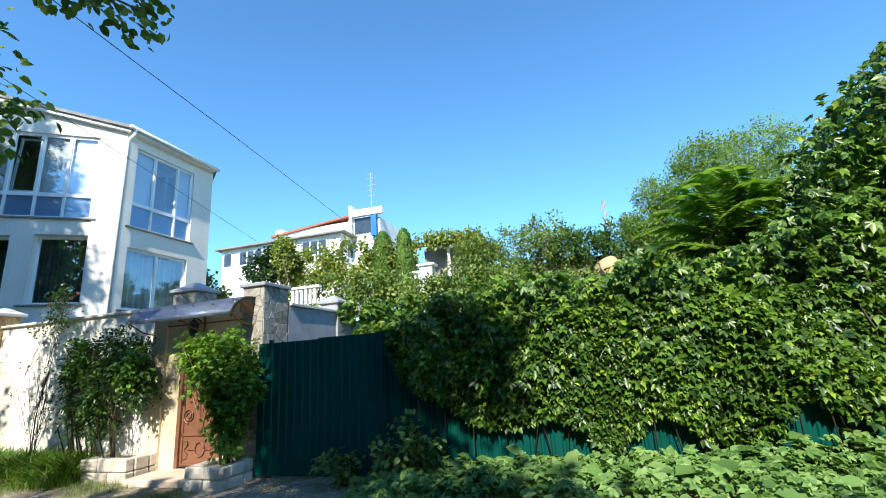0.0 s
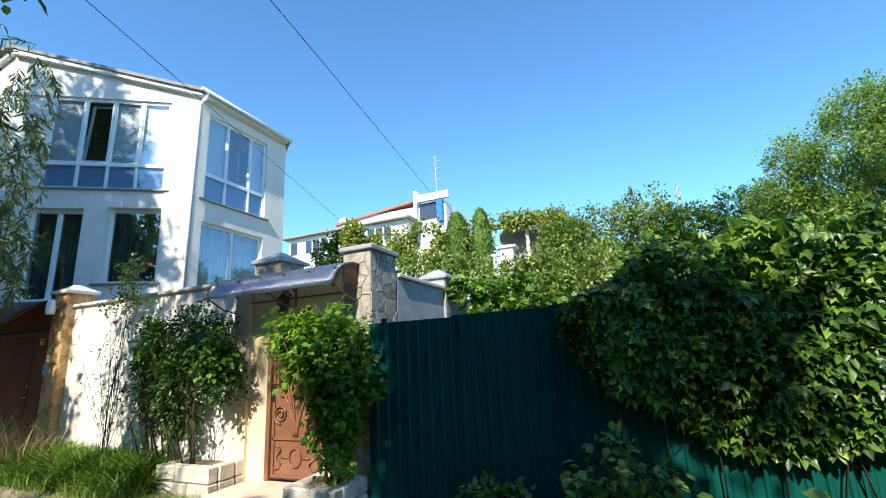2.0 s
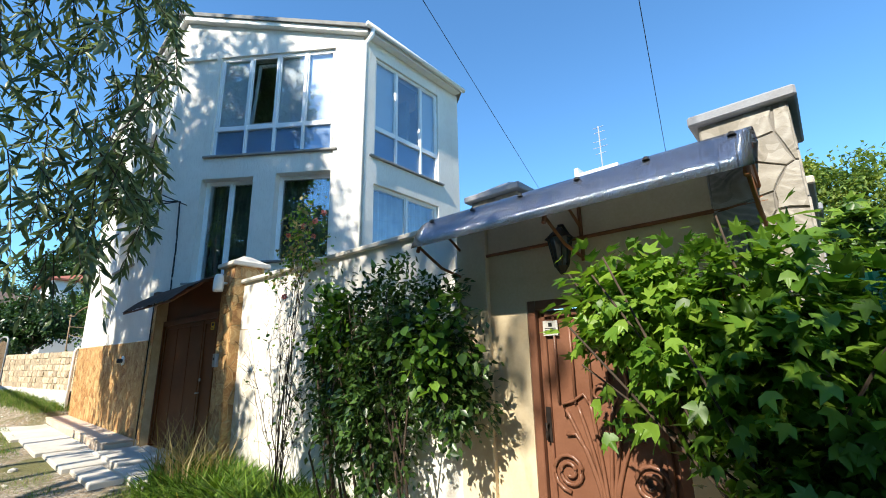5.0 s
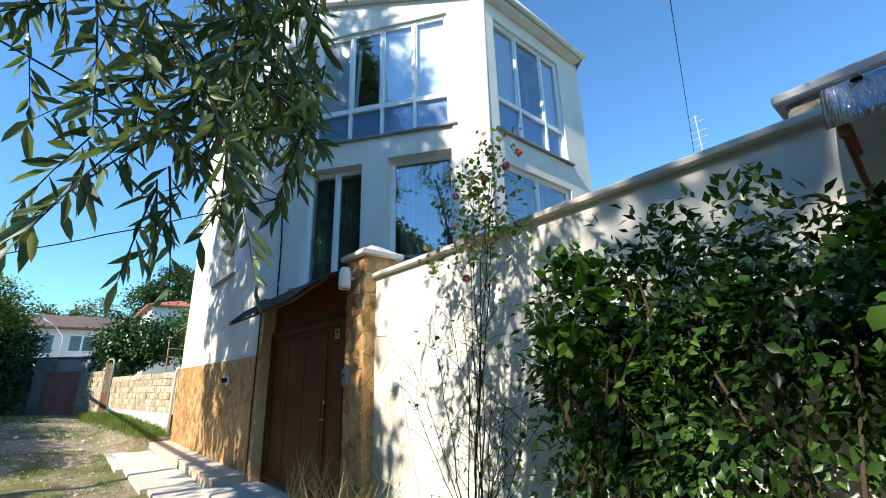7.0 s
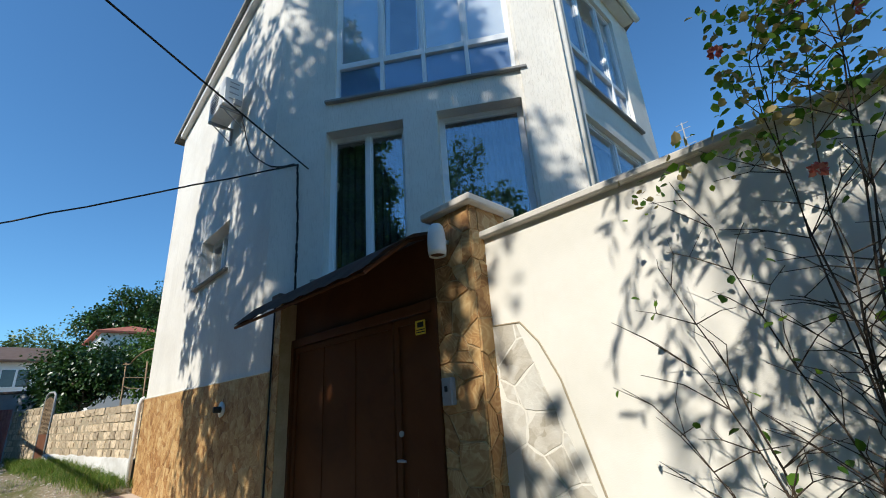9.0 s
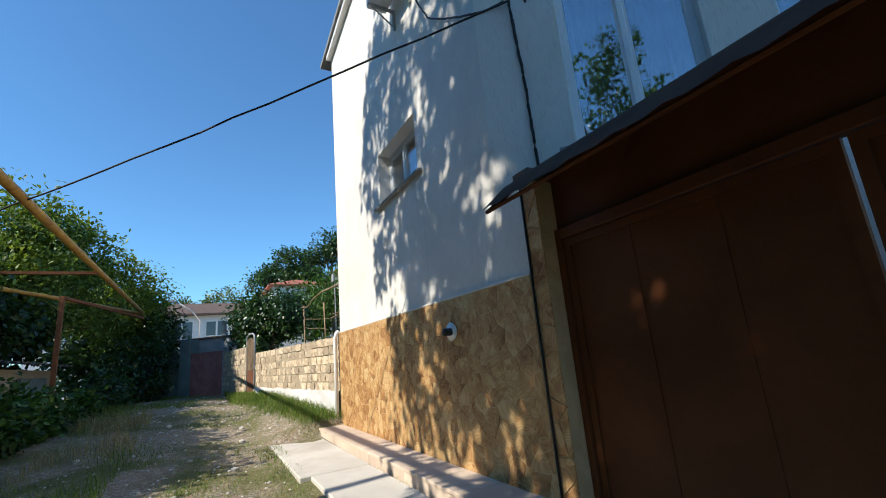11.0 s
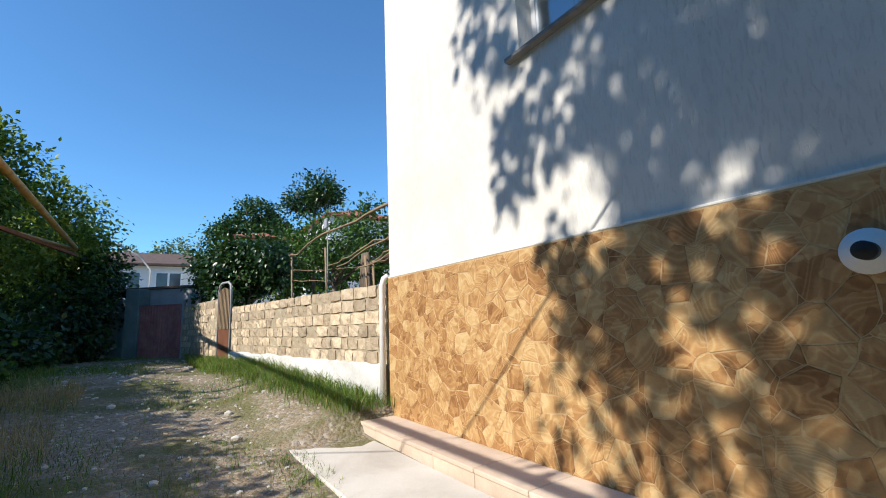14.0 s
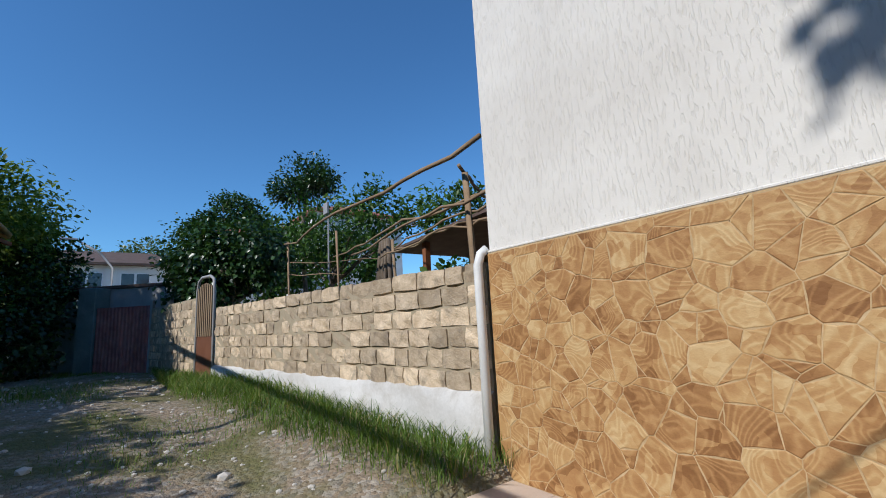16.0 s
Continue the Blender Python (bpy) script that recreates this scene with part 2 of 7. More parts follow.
M_SLAB = surface("pale_concrete_slab", (0.5, 0.46, 0.4), (0.66, 0.62, 0.55), 1.3, 60, 0.9, 0.35, 0.008, (0.36, 0.31, 0.25), 0.4)
M_TILE = surface("pale_pink_step_tile", (0.52, 0.4, 0.3), (0.68, 0.56, 0.45), 2, 60, 0.8, 0.2, 0.004, (0.35, 0.26, 0.19), 0.35, shift=11, vary=0.15)
M_GATE = surface("brown_painted_steel", (0.085, 0.028, 0.01), (0.14, 0.05, 0.018), 1.5, 90, 0.5, 0.12, 0.003, (0.05, 0.02, 0.01), 0.5, spec=0.12)
M_DOOR = surface("brown_bronze_steel", (0.15, 0.062, 0.034), (0.23, 0.105, 0.062), 3, 60, 0.38, 0.15, 0.004, (0.12, 0.05, 0.03), 0.4, spec=0.5)
M_GREEN = surface("green_profiled_steel", (0.001, 0.042, 0.034), (0.002, 0.07, 0.055), 1.0, 60, 0.5, 0.06, 0.003, (0.006, 0.045, 0.037), 0.4, spec=0.12)
M_CANOPY, canopy_tree, canopy_bsdf, _ = nodes_of("ribbed_polycarbonate")     # twin-wall sheet: fine ribs run down the slope
canopy_bsdf.inputs["Base Color"].default_value = (0.5, 0.53, 0.62, 1)
canopy_bsdf.inputs["Roughness"].default_value = 0.2
canopy_bsdf.inputs["Specular IOR Level"].default_value = 1.0
canopy_bsdf.inputs["Metallic"].default_value = 0.8
bump(canopy_tree, canopy_bsdf, noise_tex(canopy_tree, where(canopy_tree, (90, 2.0, 2.0)), 1.0, 2, 0.5), 1.0, 0.03)
M_DARKMETAL = surface("dark_wrought_iron", (0.025, 0.02, 0.018), (0.06, 0.045, 0.038), 8, 90, 0.5, 0.2, 0.002, metal=0.4)
M_RUST = surface("rusty_angle_iron", (0.16, 0.06, 0.025), (0.3, 0.12, 0.05), 6, 70, 0.8, 0.3, 0.003)
M_GASPIPE = surface("peeling_yellow_paint", (0.42, 0.22, 0.04), (0.6, 0.36, 0.08), 7, 60, 0.6, 0.3, 0.003, (0.25, 0.1, 0.035), 0.8)
M_WOOD = surface("weathered_wood", (0.2, 0.13, 0.075), (0.36, 0.26, 0.16), 3, 50, 0.85, 0.4, 0.006, scale=(1, 1, 1))
M_BARK = surface("grey_brown_bark", (0.1, 0.075, 0.055), (0.24, 0.19, 0.14), 5, 40, 0.95, 0.8, 0.02)
M_TWIG = surface("dark_twig", (0.03, 0.022, 0.016), (0.09, 0.062, 0.042), 9, 60, 0.9, 0.4, 0.004)
M_TILEROOF = surface("red_roof_tiles", (0.3, 0.09, 0.06), (0.46, 0.17, 0.11), 3, 30, 0.85, 0.4, 0.02)
M_BROWNROOF = surface("brown_roofing", (0.1, 0.065, 0.05), (0.17, 0.12, 0.095), 3, 30, 0.85, 0.4, 0.02)
M_REDGATE = surface("faded_red_steel", (0.26, 0.09, 0.085), (0.42, 0.2, 0.18), 3, 40, 0.75, 0.15, 0.004, (0.14, 0.07, 0.05), 0.6)
M_FARWALL = surface("pale_house_render", (0.68, 0.68, 0.68), (0.8, 0.8, 0.78), 0.7, 20, 0.9)
M_DARKGLASS = surface("dark_window_pane", (0.03, 0.04, 0.05), (0.06, 0.07, 0.09), 1, 10, 0.06, 0.0, 0.001, spec=0.8)
M_WHITE = surface("white_enamel", (0.72, 0.72, 0.7), (0.82, 0.82, 0.8), 4, 60, 0.45, 0.05, 0.002, (0.5, 0.46, 0.4), 0.3)
M_GREYBOX = surface("grey_plastic", (0.3, 0.3, 0.3), (0.42, 0.42, 0.42), 4, 60, 0.5, 0.05, 0.002)
M_BLACK = surface("black_rubber", (0.012, 0.012, 0.012), (0.03, 0.03, 0.03), 6, 60, 0.6, 0.1, 0.002)
M_YELLOWSIGN = surface("yellow_sign_enamel", (0.75, 0.5, 0.03), (0.85, 0.6, 0.06), 4, 60, 0.5, 0.02, 0.001)
M_SOIL = surface("dry_soil", (0.12, 0.085, 0.055), (0.25, 0.19, 0.13), 1.5, 30, 0.97, 0.9, 0.03)
M_ROSE = leafy("pink_rose_petals", (0.55, 0.1, 0.1), (0.7, 0.22, 0.2), (0.75, 0.4, 0.35), 0.6, 0.3)
L_IVY = leafy("creeper_leaves", (0.018, 0.05, 0.009), (0.075, 0.16, 0.019), (0.24, 0.38, 0.045), 0.38, 0.36, 0.5, (0.3, 0.42, 0.05), 0.04)
L_WEED = leafy("weed_leaves", (0.06, 0.13, 0.03), (0.16, 0.29, 0.07), (0.3, 0.44, 0.14), 0.5, 0.35)
L_BUSH = leafy("dark_bush_leaves", (0.012, 0.034, 0.01), (0.03, 0.075, 0.018), (0.08, 0.16, 0.035), 0.33, 0.28, 0.5)
L_GLOSSY = leafy("glossy_bush_leaves", (0.015, 0.04, 0.009), (0.05, 0.105, 0.02), (0.14, 0.25, 0.05), 0.33, 0.32, 0.5)
L_MOCK = leafy("fresh_shrub_leaves", (0.035, 0.09, 0.012), (0.12, 0.25, 0.026), (0.3, 0.46, 0.06), 0.42, 0.45, 0.4)
L_TREE = leafy("tree_leaves", (0.022, 0.055, 0.011), (0.06, 0.14, 0.025), (0.15, 0.26, 0.045), 0.45, 0.38)
L_WILLOW = leafy("narrow_silvery_leaves", (0.055, 0.09, 0.04), (0.13, 0.185, 0.085), (0.32, 0.38, 0.2), 0.38, 0.4, 0.5)
L_HILL = leafy("hillside_leaves", (0.055, 0.11, 0.022), (0.17, 0.25, 0.05), (0.34, 0.42, 0.11), 0.5, 0.4)
L_YELLOW = leafy("yellow_green_leaves", (0.12, 0.17, 0.03), (0.25, 0.31, 0.05), (0.4, 0.42, 0.09), 0.5, 0.4)
L_ACACIA = leafy("acacia_leaves", (0.09, 0.18, 0.04), (0.23, 0.35, 0.075), (0.4, 0.52, 0.14), 0.5, 0.5)
L_SUMAC = leafy("frond_leaves", (0.09, 0.18, 0.03), (0.18, 0.33, 0.05), (0.32, 0.48, 0.1), 0.38, 0.6, 0.5)
L_CYPRESS = leafy("cypress_scales", (0.07, 0.14, 0.025), (0.14, 0.25, 0.045), (0.26, 0.38, 0.08), 0.6, 0.25)
L_GRASS = leafy("grass_blades", (0.06, 0.12, 0.018), (0.13, 0.22, 0.035), (0.27, 0.37, 0.08), 0.5, 0.4, 0.3, (0.42, 0.36, 0.16), 0.08)
L_LUSH = leafy("lush_grass_blades", (0.03, 0.075, 0.01), (0.11, 0.21, 0.026), (0.28, 0.42, 0.07), 0.5, 0.45, 0.3, (0.42, 0.4, 0.14), 0.04)
L_DRY = leafy("dry_grass", (0.25, 0.19, 0.08), (0.38, 0.3, 0.14), (0.5, 0.42, 0.22), 0.7, 0.3)

# ---- building helpers ----
RNG = random.Random(7)


def thing(name, label, category, group="", kind="", at=(0, 0, 0)):
    e = new(name)
    e.location = at
    return tagged(e, label, category, group, kind)


def mesh_of(name, bm, material, smooth=False):
    me = bpy.data.meshes.new(name)
    bmesh.ops.recalc_face_normals(bm, faces=bm.faces[:])
    bm.to_mesh(me)
    bm.free()
    if smooth:
        me.shade_smooth()
    me.materials.append(material)
    return me


def part(name, bm, material, parent=None, label="", smooth=False):
    ob = new(name, mesh_of(name, bm, material, smooth))
    if parent is not None:
        ob.parent = parent
        ob.matrix_parent_inverse = Matrix.Translation(-parent.location)
    if label:
        ob["label"] = label
    return ob


def single(name, bm, material, label, category, kind="", smooth=False, group=""):
    return tagged(part(name, bm, material, None, "", smooth), label, category, group, kind)


WORLD = Matrix.Identity(4)


def wall_frame(x, y, dx, dy, nx, ny):
    """u along the wall, v outwards, w up."""
    return Matrix(((dx, nx, 0, x), (dy, ny, 0, y), (0, 0, 1, 0), (0, 0, 0, 1)))


def box(bm, x0, x1, y0, y1, z0, z1, m=WORLD, bevel=0.0):
    r = bmesh.ops.create_cube(bm, size=1.0)
    vs = r["verts"]
    s = Matrix.Translation(((x0 + x1) / 2, (y0 + y1) / 2, (z0 + z1) / 2)) @ Matrix.Diagonal((abs(x1 - x0), abs(y1 - y0), abs(z1 - z0), 1))
    bmesh.ops.transform(bm, matrix=m @ s, verts=vs)
    if bevel:
        es = list({e for v in vs for e in v.link_edges})
        bmesh.ops.bevel(bm, geom=es, offset=bevel, segments=1, affect='EDGES', clamp_overlap=True)
    return vs


def boxed(*args, **kw):
    bm = bmesh.new()
    box(bm, *args, **kw)
    return bm


def prism(bm, outline, a, b, m=WORLD):
    """An outline in (u, w) swept from v=a to v=b."""
    f = [bm.verts.new(m @ Vector((u, a, w))) for u, w in outline]
    g = [bm.verts.new(m @ Vector((u, b, w))) for u, w in outline]
    bm.faces.new(f)
    bm.faces.new(g[::-1])
    n = len(f)
    for i in range(n):
        bm.faces.new((f[i], g[i], g[(i + 1) % n], f[(i + 1) % n]))


def tube(bm, pts, r, sides=8, taper=None):
    """A round tube along points."""
    pts = [Vector(p) for p in pts]
    rings = []
    for i, p in enumerate(pts):
        d = (pts[min(i + 1, len(pts) - 1)] - pts[max(i - 1, 0)]).normalized()
        q = d.to_track_quat('Z', 'Y').to_matrix()
        rr = r if taper is None else r + (taper - r) * i / (len(pts) - 1)
        rings.append([bm.verts.new(p + q @ Vector((math.cos(2 * math.pi * k / sides) * rr, math.sin(2 * math.pi * k / sides) * rr, 0))) for k in range(sides)])
    for a, b in zip(rings, rings[1:]):
        for k in range(sides):
            bm.faces.new((a[k], a[(k + 1) % sides], b[(k + 1) % sides], b[k]))
    bm.faces.new(rings[0][::-1])
    bm.faces.new(rings[-1])


def tubed(pts, r, sides=8, taper=None):
    bm = bmesh.new()
    tube(bm, pts, r, sides, taper)
    return bm


def wall_mesh(u0, u1, w0, w1, holes, depth, m, top=None):
    """One closed wall from v=-depth to v=0 with rectangular holes through it; top(u) bends its upper edge."""
    bm = bmesh.new()
    us = sorted({u0, u1, *[h[0] for h in holes], *[h[1] for h in holes]})
    ws = sorted({w0, w1, *[h[2] for h in holes], *[h[3] for h in holes]})
    made = {}

    def vert(i, j, v):
        if (i, j, v) not in made:
            w = top(us[i]) if top and j == len(ws) - 1 else ws[j]
            made[i, j, v] = bm.verts.new(m @ Vector((us[i], v, w)))
        return made[i, j, v]

    def solid(i, j):
        if not (0 <= i < len(us) - 1 and 0 <= j < len(ws) - 1):
            return False
        mu, mw = (us[i] + us[i + 1]) / 2, (ws[j] + ws[j + 1]) / 2
        return not any(h[0] < mu < h[1] and h[2] < mw < h[3] for h in holes)

    for i in range(len(us) - 1):
        for j in range(len(ws) - 1):
            if not solid(i, j):
                continue
            for v in (0, -depth):
                bm.faces.new([vert(i, j, v), vert(i + 1, j, v), vert(i + 1, j + 1, v), vert(i, j + 1, v)])
            for di, dj, a, b in ((-1, 0, (i, j), (i, j + 1)), (1, 0, (i + 1, j), (i + 1, j + 1)), (0, -1, (i, j), (i + 1, j)), (0, 1, (i, j + 1), (i + 1, j + 1))):
                if not solid(i + di, j + dj):
                    bm.faces.new([vert(*a, 0), vert(*b, 0), vert(*b, -depth), vert(*a, -depth)])
    return bm


# ---- ground ----


def ground_z(x, y):
    t = min(1, max(0, (-6.0 - x) / 14.0))
    lane = 0.03 + 0.24 * t
    k = min(1, max(0, (-20.0 - x) / 7.0))
    lane += 0.47 * k * k * (3 - 2 * k)
    if y > 4.6 and x < -21.3:                    # grassy verge under the block wall
        lane += 0.26 * min(1, (y - 4.6) / 0.8) * (1 - 0.7 * k)
    lane += 0.03 * noise.noise(Vector((x * 0.5, y * 0.5, 3))) + 0.012 * noise.noise(Vector((x * 2.1, y * 2.1, 9)))
    lane -= 0.05 * math.exp(-((y - 4.3) / 0.45) ** 2) * (1 if -35 < x < -17 else 0)
    if y > 9 and x > -11.5:                      # the hillside behind the fence
        up = min(1.0, (y - 9.0) / 19.0)
        lane += 7.6 * up ** 1.4 * min(1, (x + 11.5) / 3.0)
    if y > 14 and x <= -11.5:
        lane += 2.2 * min(1, (y - 14) / 20)
    far = max(0.0, math.hypot(x + 10, y - 3) - 60)
    return lane if far == 0 else lane * max(0, 1 - far / 40)


def axis_steps(lo, hi, fine_lo, fine_hi, fine, grow=1.35):
    vals = list(np.arange(fine_lo, fine_hi + 1e-6, fine))
    s, v = fine, fine_hi
    while v < hi:
        s *= grow
        v = min(hi, v + s)
        vals.append(v)
    s, v = fine, fine_lo
    while v > lo:
        s *= grow
        v = max(lo, v - s)
        vals.insert(0, v)
    return vals


def build_ground():
    xs = axis_steps(-1500, 1500, -40, 8, 0.2)
    ys = axis_steps(-1500, 1500, -4, 12, 0.2)
    verts = [(x, y, ground_z(x, y)) for y in ys for x in xs]
    n = len(xs)
    faces = [(j * n + i, j * n + i + 1, (j + 1) * n + i + 1, (j + 1) * n + i) for j in range(len(ys) - 1) for i in range(n - 1)]
    me = bpy.data.meshes.new("ground")
    me.from_pydata(verts, [], faces)
    me.shade_smooth()
    m, nt, b, _ = nodes_of("gravel_and_earth")
    v = where(nt)
    stones = nt.nodes.new("ShaderNodeTexVoronoi")
    stones.inputs["Scale"].default_value = 22
    nt.links.new(v, stones.inputs["Vector"])
    pebbles = nt.nodes.new("ShaderNodeTexVoronoi")
    pebbles.inputs["Scale"].default_value = 60
    nt.links.new(v, pebbles.inputs["Vector"])
    big = noise_tex(nt, v, 0.7, 6, 0.6, 0.4)
    fine = noise_tex(nt, v, 30, 5, 0.7)
    col = ramp(nt, fine, [(0.3, (0.2, 0.145, 0.09)), (0.7, (0.42, 0.34, 0.245))])
    sep = nt.nodes.new("ShaderNodeSeparateColor")
    nt.links.new(stones.outputs["Color"], sep.inputs[0])
    col = mixc(nt, mathn(nt, 'GREATER_THAN', sep.outputs[0], 0.55), col, ramp(nt, sep.outputs[1], [(0.0, (0.2, 0.17, 0.13)), (1.0, (0.46, 0.4, 0.32))]))
    col = mixc(nt, ramp(nt, big, [(0.47, (0, 0, 0)), (0.6, (0.85, 0.85, 0.85))]), col, (0.14, 0.14, 0.05))
    nt.links.new(col, b.inputs["Base Color"])
    b.inputs["Roughness"].default_value = 0.96
    b.inputs["Specular IOR Level"].default_value = 0.1
    h = mathn(nt, 'SUBTRACT', mathn(nt, 'MULTIPLY', fine, 0.8), mathn(nt, 'ADD', stones.outputs["Distance"], mathn(nt, 'MULTIPLY', pebbles.outputs["Distance"], 0.4)))
    bump(nt, b, h, 0.8, 0.025)
    me.materials.append(m)
    tagged(new("ground", me), "dusty gravel lane with patches of worn grass", "ground", kind="structure")


build_ground()

# ---- white house ----
HL, HB = -21.42, 6.12           # west end and street face
CX, CY = -12.0, 8.66            # east corner of the bay
KX = -15.55                     # where the bay leaves the street face; the ridge stands over it
NY = 11.62                      # north-east corner
DL = math.hypot(KX - CX, HB - CY)
LANE = wall_frame(HL, HB, 1, 0, 0, -1)
BAY = wall_frame(CX, CY, (KX - CX) / DL, (HB - CY) / DL, -(HB - CY) / DL, (KX - CX) / DL)
EAST = wall_frame(CX, CY, 0, 1, 1, 0)
SLOPE = 0.232
RIDGE = 9.72


def roof_z(x):
    return RIDGE - (SLOPE if x > KX else 0.17) * abs(x - KX)


HOUSE = thing("white_house", "three-storey white rendered house with an angled window bay", "house", at=(-16.5, 9, 0.2))
LANE_HOLES = [(2.74, 4.2, 4.03, 4.93)]
BAY_UP = (0.67, 3.42, 6.15, 8.66)
BAY_L1 = (2.37, 3.55, 3.35, 5.62)
BAY_L2 = (0.66, 1.87, 3.75, 5.66)
EAST_UP = (0.34, 2.45, 6.05, 8.55)
EAST_LO = (0.34, 2.42, 3.6, 5.42)
T = 0.32
lane_len = KX - HL
part("street_wall", wall_mesh(0, lane_len, 0, 9, LANE_HOLES, T, LANE, lambda u: roof_z(HL + u)), M_RENDER, HOUSE, "white grooved render in dappled light")
part("bay_wall", wall_mesh(0, DL, 0, 9, [BAY_UP, BAY_L1, BAY_L2], T, BAY, lambda u: roof_z(CX + (KX - CX) * u / DL)), M_RENDER, HOUSE)
part("gate_pier", boxed(KX + 0.002, -15.19, HB, HB + 0.45, 0, 3.0), M_RENDER, HOUSE)
part("pier_cap", boxed(-15.25, -15.03, HB - 0.02, HB + 0.5, 3.002, 3.14, bevel=0.006), M_BROWNROOF, HOUSE, "dark sheet cap on the gate pier")
part("east_wall", wall_mesh(0, NY - CY, 0, roof_z(CX), [EAST_UP, EAST_LO], T, EAST), M_RENDER, HOUSE)
bm = bmesh.new()
box(bm, HL, HL + T, HB + T, 15, 0, roof_z(HL))
part("west_wall", bm, M_RENDER, HOUSE)
part("north_wall", boxed(CX - 6.5, CX - 0.002, NY, NY + 0.3, 0, roof_z(CX)), M_RENDER, HOUSE)
part("back_wall", boxed(HL + T, CX - 6.5, 14.7, 15, 0, 8.4), M_RENDER, HOUSE)
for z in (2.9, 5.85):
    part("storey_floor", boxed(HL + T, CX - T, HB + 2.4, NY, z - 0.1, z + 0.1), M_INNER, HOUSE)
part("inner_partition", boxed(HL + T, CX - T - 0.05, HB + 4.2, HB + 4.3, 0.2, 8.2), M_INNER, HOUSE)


def roof_panel(points, thick=0.09):
    """A roof plane with thickness from its outline, given in plan."""
    bm = bmesh.new()
    top = [bm.verts.new((x, y, roof_z(x) + 0.12 + thick)) for x, y in points]
    low = [bm.verts.new((x, y, roof_z(x) + 0.12)) for x, y in points]
    bm.faces.new(top)
    bm.faces.new(low[::-1])
    for i in range(len(points)):
        j = (i + 1) % len(points)
        bm.faces.new((top[i], low[i], low[j], top[j]))
    return bm


o = 0.16
ROOF = part("roof", roof_panel([(KX, HB - o - 0.05), (KX, 15.2), (HL - 0.45, 15.2), (HL - 0.45, HB - o)]), M_SLATE, HOUSE)
part("roof_slope", roof_panel([(KX, HB - o - 0.05), (CX + 0.22, CY - 0.1), (CX + 0.22, NY + 0.28), (KX, 15.2)]), M_SLATE, ROOF)
# cornice under the eaves
bm = bmesh.new()
prism(bm, [(-0.1, roof_z(CX) - 0.02), (DL + 0.0, roof_z(KX) - 0.02), (DL + 0.0, roof_z(KX) + 0.12), (-0.1, roof_z(CX) + 0.12)], 0.0, 0.14, BAY)
part("cornice", bm, M_WHITE, HOUSE)
bm = bmesh.new()
prism(bm, [(0, roof_z(HL) - 0.02), (lane_len, roof_z(KX) - 0.02), (lane_len, roof_z(KX) + 0.12), (0, roof_z(HL) + 0.12)], 0.0, 0.12, LANE)
part("cornice", bm, M_WHITE, HOUSE)
bm = bmesh.new()
box(bm, 0, NY - CY + 0.2, 0, 0.2, roof_z(CX) - 0.02, roof_z(CX) + 0.08, EAST)
part("soffit", bm, M_WHITE, HOUSE)
bm = bmesh.new()
tube(bm, [(CX + 0.26, CY - 0.15, roof_z(CX) + 0.1), (CX + 0.26, NY + 0.3, roof_z(CX) + 0.06)], 0.06, 8)
part("gutter", bm, M_WHITE, HOUSE, "white half-round gutter", True)
bm = bmesh.new()
dz = roof_z(CX)
tube(bm, [(CX + 0.26, CY + 0.02, dz + 0.06), (CX + 0.24, CY + 0.02, dz - 0.1), (CX + 0.1, CY - 0.06, dz - 0.3), (CX + 0.1, CY - 0.06, 0.3)], 0.05, 10)
part("downpipe", bm, M_WHITE, HOUSE, "white round downpipe", True)
# lintel step over the bay window and flat pilasters at its sides
for u0, u1, w0, w1, d in ((0.0, 0.62, 3.0, 8.72, 0.035), (3.5, DL - 0.02, 8.6, 8.68, 0.05)):
    part("pilaster", boxed(u0, u1, 0.0, d, w0, w1, BAY), M_RENDER, HOUSE)


